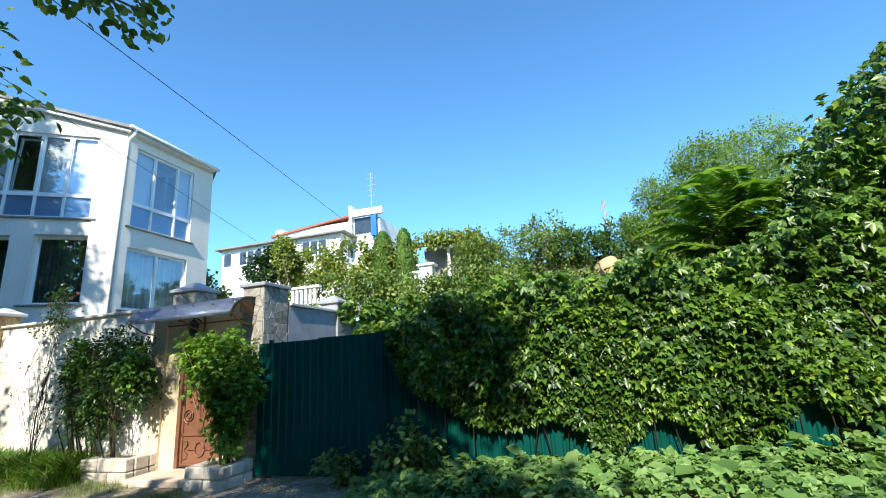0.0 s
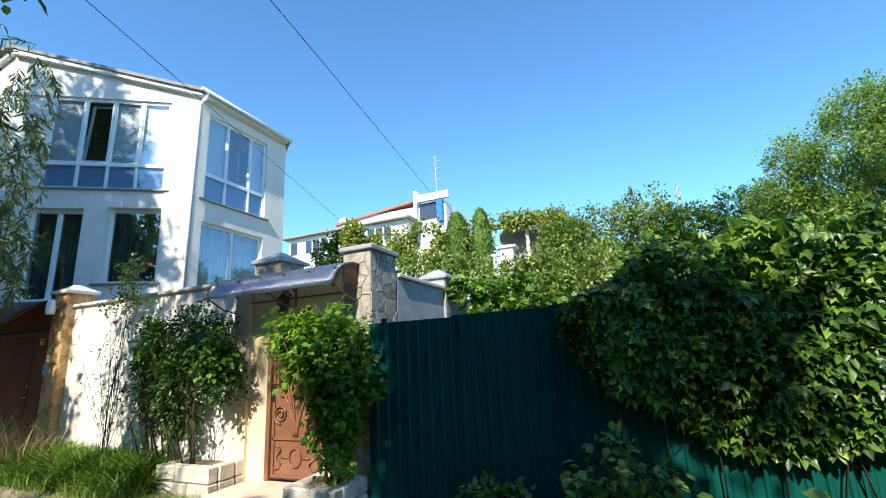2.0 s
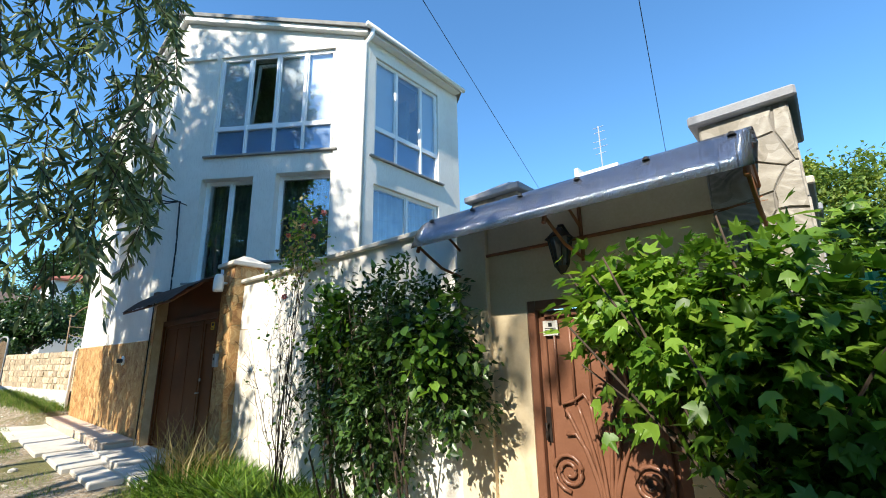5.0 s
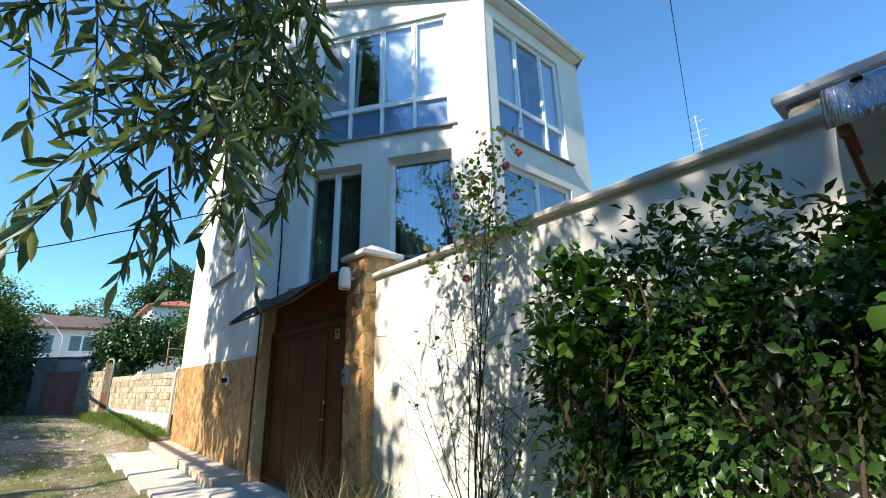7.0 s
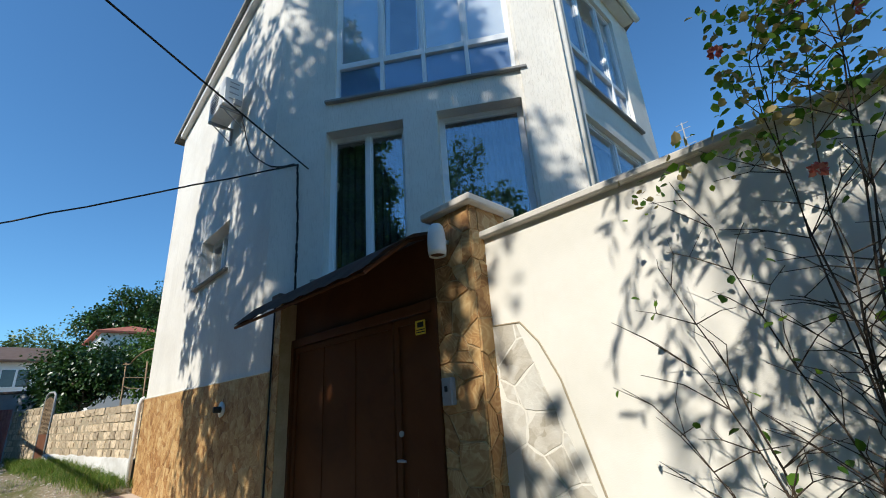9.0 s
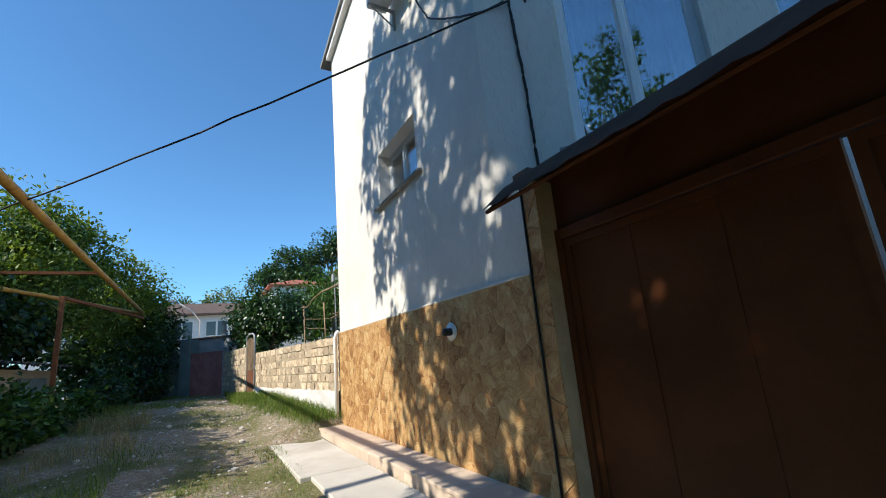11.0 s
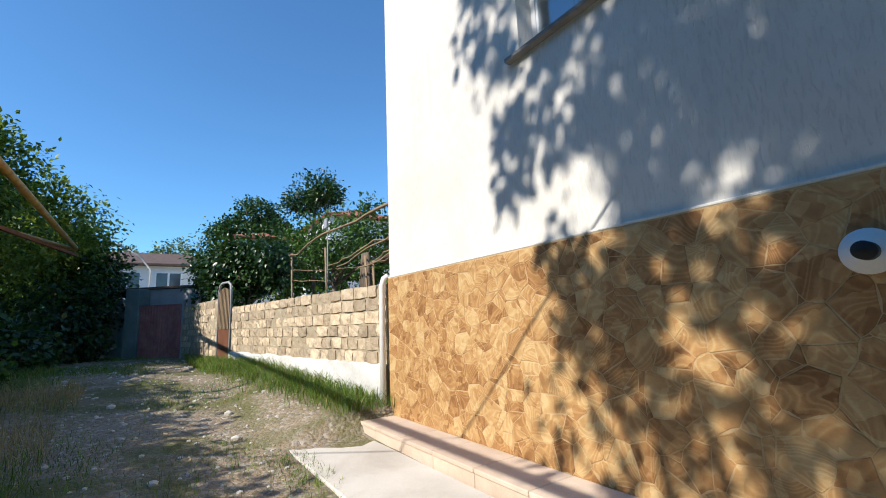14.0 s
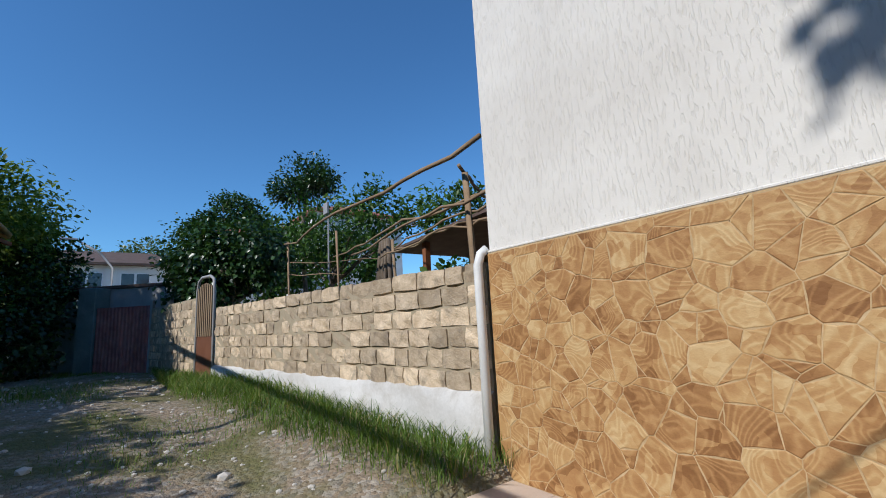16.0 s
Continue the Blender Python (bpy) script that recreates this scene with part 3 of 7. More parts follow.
def window(name, hole, m, columns, transom, parent, setback=0.1, curtain=None, sill=True, blinds=(), label=""):
    """A white framed window in a hole of a wall: frame, mullions, panes, sill, curtain behind."""
    u0, u1, w0, w1 = hole
    f = 0.052
    w = part(name, boxed(u0, u0 + f, -setback - 0.07, -setback, w0, w1, m), M_TRIM, parent, label)
    bm = bmesh.new()
    box(bm, u1 - f, u1, -setback - 0.07, -setback, w0, w1, m)
    box(bm, u0 + f, u1 - f, -setback - 0.07, -setback, w0, w0 + f, m)
    box(bm, u0 + f, u1 - f, -setback - 0.07, -setback, w1 - f, w1, m)
    part("window_frame", bm, M_TRIM, w)
    cols = [u0] + [u0 + (u1 - u0) * c for c in columns] + [u1]
    for c in cols[1:-1]:
        part("mullion", boxed(c - 0.03, c + 0.03, -setback - 0.065, -setback + 0.012, w0 + f, w1 - f, m, bevel=0.006), M_TRIM, w)
    rows = [w0 + f, w1 - f]
    if transom:
        part("transom", boxed(u0 + f, u1 - f, -setback - 0.06, -setback + 0.006, transom - 0.045, transom + 0.045, m), M_TRIM, w)
        rows = [w0 + f, transom - 0.045, transom + 0.045, w1 - f]
    for i, (a, b) in enumerate(zip(cols, cols[1:])):
        a2, b2 = a + (f if i == 0 else 0.03), b - (f if i == len(cols) - 2 else 0.03)
        for j in range(0, len(rows), 2):
            lower = transom and j == 0
            bm = boxed(a2 - 0.01, b2 + 0.01, -setback - 0.045, -setback - 0.03, rows[j] - 0.01, rows[j + 1] + 0.01, m)
            p = part("pane", bm, M_BLUEGLASS if lower else M_GLASS, w)
            p.visible_shadow = False
            if lower:
                part("panel", boxed(a2 - 0.01, b2 + 0.01, -setback - 0.075, -setback - 0.06, rows[j] - 0.01, rows[j + 1] + 0.01, m), M_PANEL, w, "blue-grey infill panel")
            elif i in blinds:
                part("blind", boxed(a2 - 0.01, b2 + 0.01, -setback - 0.1, -setback - 0.09, rows[j] - 0.02, rows[j + 1] + 0.02, m), M_BLIND, w, "drawn white roller blind")
            if not lower:
                bm = bmesh.new()
                s = 0.026
                for q in ((a2, a2 + s, rows[j], rows[j + 1]), (b2 - s, b2, rows[j], rows[j + 1]), (a2 + s, b2 - s, rows[j], rows[j] + s), (a2 + s, b2 - s, rows[j + 1] - s, rows[j + 1])):
                    box(bm, q[0], q[1], -setback - 0.055, -setback - 0.012, q[2], q[3], m)
                part("sash", bm, M_TRIM, w)
    if sill:
        part("window_sill", boxed(u0 - 0.14, u1 + 0.14, -setback, 0.07, w0 - 0.05, w0 - 0.003, m, bevel=0.008), M_SLATE, w, "grey metal sill")
    if curtain:
        bm = bmesh.new()
        n = 60
        prev = None
        for i in range(n + 1):
            u = u0 + (u1 - u0) * i / n
            v = -setback - 0.3 + 0.045 * math.sin(i * 1.15) + 0.02 * math.sin(i * 0.4)
            pair = (bm.verts.new(m @ Vector((u, v, w0 + 0.05))), bm.verts.new(m @ Vector((u, v, w1 + 0.02))))
            if prev:
                bm.faces.new((prev[0], pair[0], pair[1], prev[1]))
            prev = pair
        part("curtain", bm, curtain, w)
    return w


BAY_WIN = window("window_bay_upper", BAY_UP, BAY, (0.25, 0.49, 0.73), 6.82, HOUSE, 0.05, None, blinds=(0, 1, 3), label="four-light white window with blue lower panels")
window("window_bay_door", BAY_L1, BAY, (0.5,), 0, HOUSE, 0.2, M_DIM_CURTAIN, label="white balcony door with dark panes")
window("window_bay_lower", BAY_L2, BAY, (), 0, HOUSE, 0.2, M_DIM_CURTAIN, label="single fixed pane in a deep reveal")
EAST_WIN = window("window_east_upper", EAST_UP, EAST, (0.33, 0.72), 6.78, HOUSE, 0.06, None, blinds=(0, 2), label="three-light white window with blue lower panels")
window("window_east_lower", EAST_LO, EAST, (0.5,), 0, HOUSE, 0.08, M_CURTAIN, label="two-light white window with drawn curtains")
window("window_street", (2.74, 4.2, 4.03, 4.93), LANE, (0.42,), 0, HOUSE, 0.2, None, label="small white two-light window")



def tilted_sash(parent, m, u0, u1, w0, w1, v, lean):
    """A sash tipped inwards at its head, hinged along its foot."""
    bm = bmesh.new()
    f = 0.05
    tip = m @ Matrix.Translation((0, v, w0)) @ Matrix.Rotation(lean, 4, 'X')
    h = w1 - w0
    for a in ((u0, u0 + f, 0, h), (u1 - f, u1, 0, h), (u0 + f, u1 - f, 0, f), (u0 + f, u1 - f, h - f, h)):
        box(bm, a[0], a[1], -0.03, 0.03, a[2], a[3], tip)
    part("tilted_sash", bm, M_TRIM, parent, "white sash tipped open")


tilted_sash(BAY_WIN, BAY, 0.67 + 2.75 * 0.49 + 0.05, 0.67 + 2.75 * 0.73 - 0.05, 6.9, 8.58, -0.14, 0.09)
tilted_sash(EAST_WIN, EAST, 0.34 + 2.11 * 0.72 + 0.05, 2.38, 6.87, 8.46, -0.14, 0.09)

# ---- stone cladding and masonry helpers ----


def clip_poly(poly, px, py, nx, ny):
    """Keep the side of the line through p where (q - p) . n <= 0."""
    out = []
    for i in range(len(poly)):
        a, b = poly[i], poly[(i + 1) % len(poly)]
        da = (a[0] - px) * nx + (a[1] - py) * ny
        db = (b[0] - px) * nx + (b[1] - py) * ny
        if da <= 0:
            out.append(a)
        if (da < 0 < db) or (db < 0 < da):
            t = da / (da - db)
            out.append((a[0] + (b[0] - a[0]) * t, a[1] + (b[1] - a[1]) * t))
    return out


def crazy_cells(u0, u1, w0, w1, size, rng, gap=0.012):
    """Irregular polygons that fill a rectangle, with joints between them."""
    nu, nw = max(1, round((u1 - u0) / size)), max(1, round((w1 - w0) / size))
    seeds = []
    for j in range(nw):
        for i in range(nu):
            seeds.append((u0 + (i + 0.5 + rng.uniform(-0.75, 0.75)) * (u1 - u0) / nu, w0 + (j + 0.5 + rng.uniform(-0.75, 0.75)) * (w1 - w0) / nw))
    for a, b in [(rng.uniform(u0, u1), rng.uniform(w0, w1)) for _ in range(len(seeds) // 3)]:
        seeds.append((a, b))
    weight = {s: rng.random() ** 2 * (0.75 * size) ** 2 for s in seeds}
    cells = []
    for s in seeds:
        poly = [(u0, w0), (u1, w0), (u1, w1), (u0, w1)]
        for q in seeds:
            if q is s or abs(q[0] - s[0]) > 3 * size or abs(q[1] - s[1]) > 3 * size:
                continue
            dx, dy = q[0] - s[0], q[1] - s[1]
            d = math.hypot(dx, dy)
            nx, ny = dx / d, dy / d
            reach = (d * d + weight[s] - weight[q]) / (2 * d) - gap / 2
            poly = clip_poly(poly, s[0] + nx * reach, s[1] + ny * reach, nx, ny)
            if len(poly) < 3:
                break
        if len(poly) >= 3:
            cells.append(poly)
    return cells


def stone_piece(poly, m, base, rng, thick=0.02):
    """One flat stone: a polygon raised from its bed, with a chamfered rim."""
    cx = sum(p[0] for p in poly) / len(poly)
    cy = sum(p[1] for p in poly) / len(poly)
    worn = []
    for i, p in enumerate(poly):
        q = poly[(i + 1) % len(poly)]
        worn.append(p)
        if math.hypot(q[0] - p[0], q[1] - p[1]) > 0.07:
            t, k = rng.uniform(0.3, 0.7), rng.uniform(0.0, 0.07)
            mx, my = p[0] + (q[0] - p[0]) * t, p[1] + (q[1] - p[1]) * t
            worn.append((mx + (cx - mx) * k, my + (cy - my) * k))
    poly = worn
    bm = bmesh.new()
    h = thick * rng.uniform(0.7, 1.3)
    tilt_u, tilt_w = rng.uniform(-0.015, 0.015), rng.uniform(-0.015, 0.015)
    low = [bm.verts.new(m @ Vector((p[0], base - 0.01, p[1]))) for p in poly]
    mid = [bm.verts.new(m @ Vector((p[0], base + h * 0.6, p[1]))) for p in poly]
    top = []
    for p in poly:
        keep = max(0.8, 1 - 0.005 / max(0.02, math.hypot(p[0] - cx, p[1] - cy)))
        u, w = cx + (p[0] - cx) * keep, cy + (p[1] - cy) * keep
        top.append(bm.verts.new(m @ Vector((u, base + h + (u - cx) * tilt_u + (w - cy) * tilt_w, w))))
    n = len(poly)
    for i in range(n):
        j = (i + 1) % n
        bm.faces.new((low[i], low[j], mid[j], mid[i]))
        bm.faces.new((mid[i], mid[j], top[j], top[i]))
    bm.faces.new(top)
    return bm


def clad(parent, u0, u1, w0, w1, size, m, base, material, seed, gap=0.012, thick=0.02, chip=0.0):
    """Covers a rectangle with flat stones; pieces smaller than chip (square metres) are joined into one part."""
    rng = random.Random(seed)
    chips = []
    for poly in crazy_cells(u0, u1, w0, w1, size, rng, gap):
        area = abs(sum(a[0] * b[1] - b[0] * a[1] for a, b in zip(poly, poly[1:] + poly[:1]))) / 2
        if area < chip:
            chips.append(poly)
            continue
        part("stone", stone_piece(poly, m, base, rng, thick), material, parent)
    if chips:
        bm = bmesh.new()
        for poly in chips:
            one = stone_piece(poly, m, base, rng, thick)
            me = bpy.data.meshes.new("chip")
            one.to_mesh(me)
            one.free()
            bm.from_mesh(me)
            bpy.data.meshes.remove(me)
        part("stone_chip", bm, material, parent)["kind"] = "stuff"


def pillar(name, label, x0, x1, y0, y1, z1, cap, stone, mortar, seed, cap_material, size=0.26, faces="SEW", z0=0.0, group="masonry pillars", peak=0.14):
    """A pillar clad in flat stones with an overhanging pointed cap."""
    p = thing(name, label, "pillar", group, at=((x0 + x1) / 2, (y0 + y1) / 2, z0))
    part("core", boxed(x0, x1, y0, y1, z0, z1), mortar, p)
    sides = {"S": (wall_frame(x0, y0, 1, 0, 0, -1), x1 - x0), "E": (wall_frame(x1, y0, 0, 1, 1, 0), y1 - y0), "W": (wall_frame(x0, y0, 0, 1, -1, 0), y1 - y0)}
    for i, f in enumerate(faces):
        m, length = sides[f]
        clad(p, 0.0, length, max(z0, 0.05), z1, size, m, 0.0, stone, seed + i, 0.008, 0.011)
    bm = bmesh.new()
    o = cap
    box(bm, x0 - o, x1 + o, y0 - o, y1 + o, z1, z1 + 0.07, bevel=0.012)
    base = [bm.verts.new(v) for v in ((x0 - o * 0.6, y0 - o * 0.6, z1 + 0.07), (x1 + o * 0.6, y0 - o * 0.6, z1 + 0.07), (x1 + o * 0.6, y1 + o * 0.6, z1 + 0.07), (x0 - o * 0.6, y1 + o * 0.6, z1 + 0.07))]
    cx, cy = (x0 + x1) / 2, (y0 + y1) / 2
    top = [bm.verts.new((cx + a * 0.05, cy + b * 0.05, z1 + 0.07 + peak)) for a, b in ((-1, -1), (1, -1), (1, 1), (-1, 1))]
    for i in range(4):
        bm.faces.new((base[i], base[(i + 1) % 4], top[(i + 1) % 4], top[i]))
    bm.faces.new(top)
    part("cap", bm, cap_material, p, "weathered cast cap")
    return p


# ---- garden wall along the lane ----
WY = 6.45
FRONT = wall_frame(0, WY, 1, 0, 0, -1)
single("wall_garden", wall_mesh(-12.0, -7.6, -0.2, 2.96, [], 0.3, FRONT), M_SMOOTH, "tall white plastered garden wall with weathered patches", "wall", "structure")
single("wall_doorway", wall_mesh(-7.6, -5.2, -0.2, 2.96, [(-6.96, -5.94, -0.5, 2.2)], 0.3, FRONT), M_CREAM, "cream plastered wall round the courtyard door", "wall", "structure")
bm = bmesh.new()
prism(bm, [(-12.0, 2.96), (-5.65, 2.96), (-5.65, 3.02), (-12.0, 3.02)], 0.06, -0.36, FRONT)
bmesh.ops.bevel(bm, geom=bm.edges[:], offset=0.012, segments=1, affect='EDGES')
single("trim_coping", bm, M_SLAB, "pale concrete coping along the wall top", "coping", "structure")
single("trim_pilaster", boxed(-7.62, -7.3, -0.001, 0.05, 0.0, 2.9, FRONT, bevel=0.008), M_CREAM, "flat plaster pilaster beside the door", "trim", "structure")
# bare stone showing through the plaster beside the gate
ARCH = thing("stone_patch", "pale flat stones laid bare in the plaster, arched edge", "stonework", at=(-11.6, WY, 0.2))
rng = random.Random(5)
ARCH_EDGE = ((-12.0, 2.25), (-11.74, 2.24), (-11.6, 2.08), (-11.47, 1.82), (-11.38, 1.5), (-11.27, 1.1), (-11.15, 0.75), (-11.0, 0.3), (-10.96, 0.2))
for poly in crazy_cells(-12.0, -10.95, 0.2, 2.25, 0.27, rng, 0.007):
    for (u0, w0), (u1, w1) in zip(ARCH_EDGE, ARCH_EDGE[1:]):
        d = math.hypot(u1 - u0, w1 - w0)
        if len(poly) > 2:
            poly = clip_poly(poly, u0, w0, (w0 - w1) / d, (u1 - u0) / d)
    if len(poly) > 2:
        part("stone", stone_piece(poly, FRONT, -0.008, rng, 0.011), M_PALESTONE, ARCH)
bm = bmesh.new()
tube(bm, [FRONT @ Vector((u, 0.0, w)) for u, w in ARCH_EDGE], 0.008, 6)
part("edge_bead", bm, M_JOINT, ARCH, smooth=True)

pillar("stone_pillar", "tall pillar clad in grey flat stones beside the door", -5.6, -5.16, 6.42, 7.1, 3.18, 0.055, M_GREYSTONE, M_GREYMORTAR, 11, M_CONCRETE, peak=0.06, size=0.22)
pillar("stone_pillar", "grey stone pillar rising behind the white wall", -7.85, -7.3, 6.98, 7.55, 3.38, 0.07, M_GREYSTONE, M_GREYMORTAR, 21, M_CONCRETE, peak=0.16)
pillar("stone_pillar", "tan stone gate pillar with a white pointed cap", -12.43, -12.0, 6.3, 6.75, 3.24, 0.08, M_STONE, M_MORTAR, 31, M_SLAB, peak=0.13, z0=0.2, size=0.19)
pillar("stone_pillar", "concrete post with a pointed cap on the courtyard wall", -5.55, -5.12, 8.9, 9.35, 3.1, 0.07, M_CONCRETE, M_CONCRETE, 41, M_CONCRETE, size=0.5)
single("wall_courtyard", boxed(-5.4, -5.15, 7.14, 8.9, 0, 2.88), M_CONCRETE, "grey cement-rendered courtyard side wall", "wall", "structure")
single("wall_courtyard_low", boxed(-5.4, -5.15, 9.35, 13.5, 0, 2.75), M_CONCRETE, "grey cement-rendered lower courtyard wall", "wall", "structure")
bm = bmesh.new()
box(bm, -5.45, -5.1, 7.15, 8.89, 2.88, 2.94, bevel=0.01)
single("trim_side_coping", bm, M_SLAB, "thin concrete coping on the side wall", "coping", "structure")

# ---- courtyard door with forged scrolls ----
DOOR = thing("courtyard_door", "brown steel door with forged scrolls and palmette", "door", kind="structure", at=(-6.45, 6.5, 0.12))
DM = wall_frame(-6.96, 6.5, 1, 0, 0, -1)
part("leaf", boxed(0.07, 0.95, -0.03, 0.0, 0.16, 2.12, DM), M_DOOR, DOOR)
for a in ((0.0, 0.065, 0.12, 2.2), (0.955, 1.02, 0.12, 2.2), (0.065, 0.955, 2.13, 2.2)):
    part("door_frame", boxed(a[0], a[1], -0.05, 0.045, a[2], a[3], DM, bevel=0.006), M_DOOR, DOOR)
for a in ((0.1, 0.92, 0.18, 0.21), (0.1, 0.92, 0.66, 0.7), (0.1, 0.135, 0.21, 2.1), (0.885, 0.92, 0.21, 2.1), (0.1, 0.92, 2.07, 2.1)):
    part("rail", boxed(a[0], a[1], 0.0, 0.025, a[2], a[3], DM, bevel=0.004), M_DOOR, DOOR)


def door_bar(pts, r=0.013):
    part("scroll_bar", tubed([DM @ Vector((u, 0.016, w)) for u, w in pts], r, 6), M_DOOR, DOOR, smooth=True)


def spiral(cx, cw, r0, turns, start, sign):
    return [(cx + sign * r0 * (1 - 0.8 * k / 30) * math.cos(start + turns * 2 * math.pi * k / 30), cw + r0 * (1 - 0.8 * k / 30) * math.sin(start + turns * 2 * math.pi * k / 30)) for k in range(31)]


for k, off in enumerate((-0.26, -0.17, -0.08, 0.08, 0.17, 0.26)):
    pts = [(0.51 + off * (0.12 + 0.88 * (i / 10) ** 1.6), 0.72 + (0.78 - abs(off) * 0.35) * i / 10) for i in range(11)]
    door_bar(pts)
for sgn in (-1, 1):
    door_bar(spiral(0.51 + sgn * 0.27, 1.0, 0.13, 2.1, -math.pi / 2, sgn), 0.014)
    door_bar([(0.51 + sgn * x, w) for x, w in ((0.02, 0.74), (0.06, 0.95), (0.13, 1.15), (0.2, 1.25), (0.27, 1.24))], 0.013)
    door_bar([(0.51 + sgn * x, w) for x, w in ((0.08, 1.45), (0.12, 1.52), (0.2, 1.47), (0.28, 1.44), (0.26, 1.36))], 0.012)
    door_bar([(0.51 + sgn * x, w) for x, w in ((0.36, 0.28), (0.28, 0.3), (0.25, 0.36), (0.34, 0.44), (0.25, 0.52), (0.28, 0.58), (0.36, 0.6))], 0.012)
    door_bar([(0.51 + sgn * x, w) for x, w in ((0.1, 0.44), (0.25, 0.44))], 0.011)
door_bar([(0.51 + 0.1 * math.cos(k * math.pi / 10), 0.44 + 0.12 * math.sin(k * math.pi / 10)) for k in range(21)], 0.013)
door_bar([(0.51 + 0.045 * math.cos(k * math.pi / 8), 1.53 + 0.045 * math.sin(k * math.pi / 8)) for k in range(17)], 0.012)
for u in (0.2, 0.325, 0.45, 0.57, 0.695, 0.82):
    door_bar([(u, 1.45), (u, 2.07)], 0.011)
part("handle_plate", boxed(0.095, 0.135, 0.026, 0.036, 1.18, 1.42, DM, bevel=0.003), M_DARKMETAL, DOOR)
part("handle", tubed([DM @ Vector(p) for p in ((0.115, 0.036, 1.3), (0.115, 0.075, 1.31), (0.115, 0.08, 1.24), (0.115, 0.07, 1.2))], 0.009, 8), M_DARKMETAL, DOOR, smooth=True)
NOTICE = thing("door_notice", "small cream notice with dark lines on the door", "sign", at=(-6.8, 6.46, 2.0))
part("plate", boxed(0.12, 0.24, 0.026, 0.03, 1.93, 2.04, DM), M_LIME, NOTICE)
for w in (1.95, 1.965, 1.98):
    part("text_bar", boxed(0.135, 0.225, 0.0305, 0.0312, w, w + 0.006, DM), M_BLACK, NOTICE)
part("emblem", boxed(0.165, 0.195, 0.0305, 0.0312, 1.995, 2.025, DM), M_BLACK, NOTICE)
single("door_step", boxed(-7.25, -5.8, 5.75, 6.5, -0.1, 0.13, bevel=0.01), M_TILE, "worn pale paved doorstep before the door", "step")

# canopy over the door
CAN = thing("door_canopy", "curved smoky polycarbonate canopy on forged brackets", "canopy", at=(-6.8, 6.2, 2.6))


def canopy_profile(s, x):
    knots = ((0.0, 2.97), (0.15, 3.0), (0.32, 2.97), (0.47, 2.89), (0.575, 2.78), (0.63, 2.64))
    k = min(4, int(s * 5))
    t = s * 5 - k
    return knots[k][0] * (1 - t) + knots[k + 1][0] * t, knots[k][1] * (1 - t) + knots[k + 1][1] * t


bm = bmesh.new()
rows = []
for i in range(25):
    x = -7.62 + 2.3 * i / 24
    rows.append([bm.verts.new(FRONT @ Vector((x, *canopy_profile(s / 8, x)))) for s in range(9)])
for a, b in zip(rows, rows[1:]):
    for k in range(8):
        bm.faces.new((a[k], a[k + 1], b[k + 1], b[k]))
bmesh.ops.solidify(bm, geom=bm.faces[:], thickness=0.008)
part("sheet", bm, M_CANOPY, CAN, "glossy smoked sheet", True)
for x in (-7.58, -6.45, -5.36):
    bm = bmesh.new()
    tube(bm, [FRONT @ Vector((x, 0.95 * v - 0.012, w - 0.03)) for v, w in [canopy_profile(s / 8, x) for s in range(9)]], 0.016, 6)
    tube(bm, [FRONT @ Vector((x, 0.02, 2.93)), FRONT @ Vector((x, 0.02, 2.45))], 0.016, 6)
    tube(bm, [FRONT @ Vector((x, 0.02, 2.47)), FRONT @ Vector((x, 0.3, 2.52)), FRONT @ Vector((x, 0.58, 2.66))], 0.012, 6)
    tube(bm, [FRONT @ Vector((x, 0.02, 2.7)), FRONT @ Vector((x, 0.36, 2.9))], 0.012, 6)
    part("bracket", bm, M_RUST, CAN, "", True)
part("end_plate", boxed(-5.372, -5.36, 0.06, 0.36, 2.7, 2.9, FRONT), M_RUST, CAN, "rusty sheet end plate")
part("front_rail", tubed([FRONT @ Vector((-7.61, 0.605, 2.66)), FRONT @ Vector((-5.33, 0.605, 2.66))], 0.009, 6), M_RUST, CAN, "", True)
part("wall_rail", tubed([FRONT @ Vector((-7.61, 0.03, 2.62)), FRONT @ Vector((-5.33, 0.03, 2.62))], 0.014, 6), M_RUST, CAN, "", True)
for i in range(6):
    x = -7.5 + i * 0.42
    bm = bmesh.new()
    bmesh.ops.create_cone(bm, cap_ends=True, segments=8, radius1=0.022, radius2=0.012, depth=0.02, matrix=Matrix.Translation(FRONT @ Vector((x, 0.5, 2.877))))
    part("screw_cap", bm, M_BLACK, CAN)

# lantern on the wall by the door
LAN = thing("wall_lantern", "black six-sided forged wall lantern", "lantern", at=(-6.55, 6.35, 2.5))
bm = bmesh.new()
tube(bm, [(-6.55, 6.44, 2.66), (-6.55, 6.34, 2.72), (-6.55, 6.28, 2.7)], 0.012, 6)
part("arm", bm, M_DARKMETAL, LAN, smooth=True)
bm = bmesh.new()
bmesh.ops.create_cone(bm, cap_ends=True, segments=6, radius1=0.05, radius2=0.09, depth=0.2, matrix=Matrix.Translation((-6.55, 6.28, 2.5)))
part("glass_body", bm, M_DARKGLASS, LAN, "amber smoked glass")
bm = bmesh.new()
bmesh.ops.create_cone(bm, cap_ends=True, segments=6, radius1=0.11, radius2=0.015, depth=0.09, matrix=Matrix.Translation((-6.55, 6.28, 2.645)))
part("roof", bm, M_DARKMETAL, LAN)
bm = bmesh.new()
for k in range(6):
    a = k * math.pi / 3
    tube(bm, [(-6.55 + 0.052 * math.cos(a), 6.28 + 0.052 * math.sin(a), 2.4), (-6.55 + 0.093 * math.cos(a), 6.28 + 0.093 * math.sin(a), 2.6)], 0.006, 5)
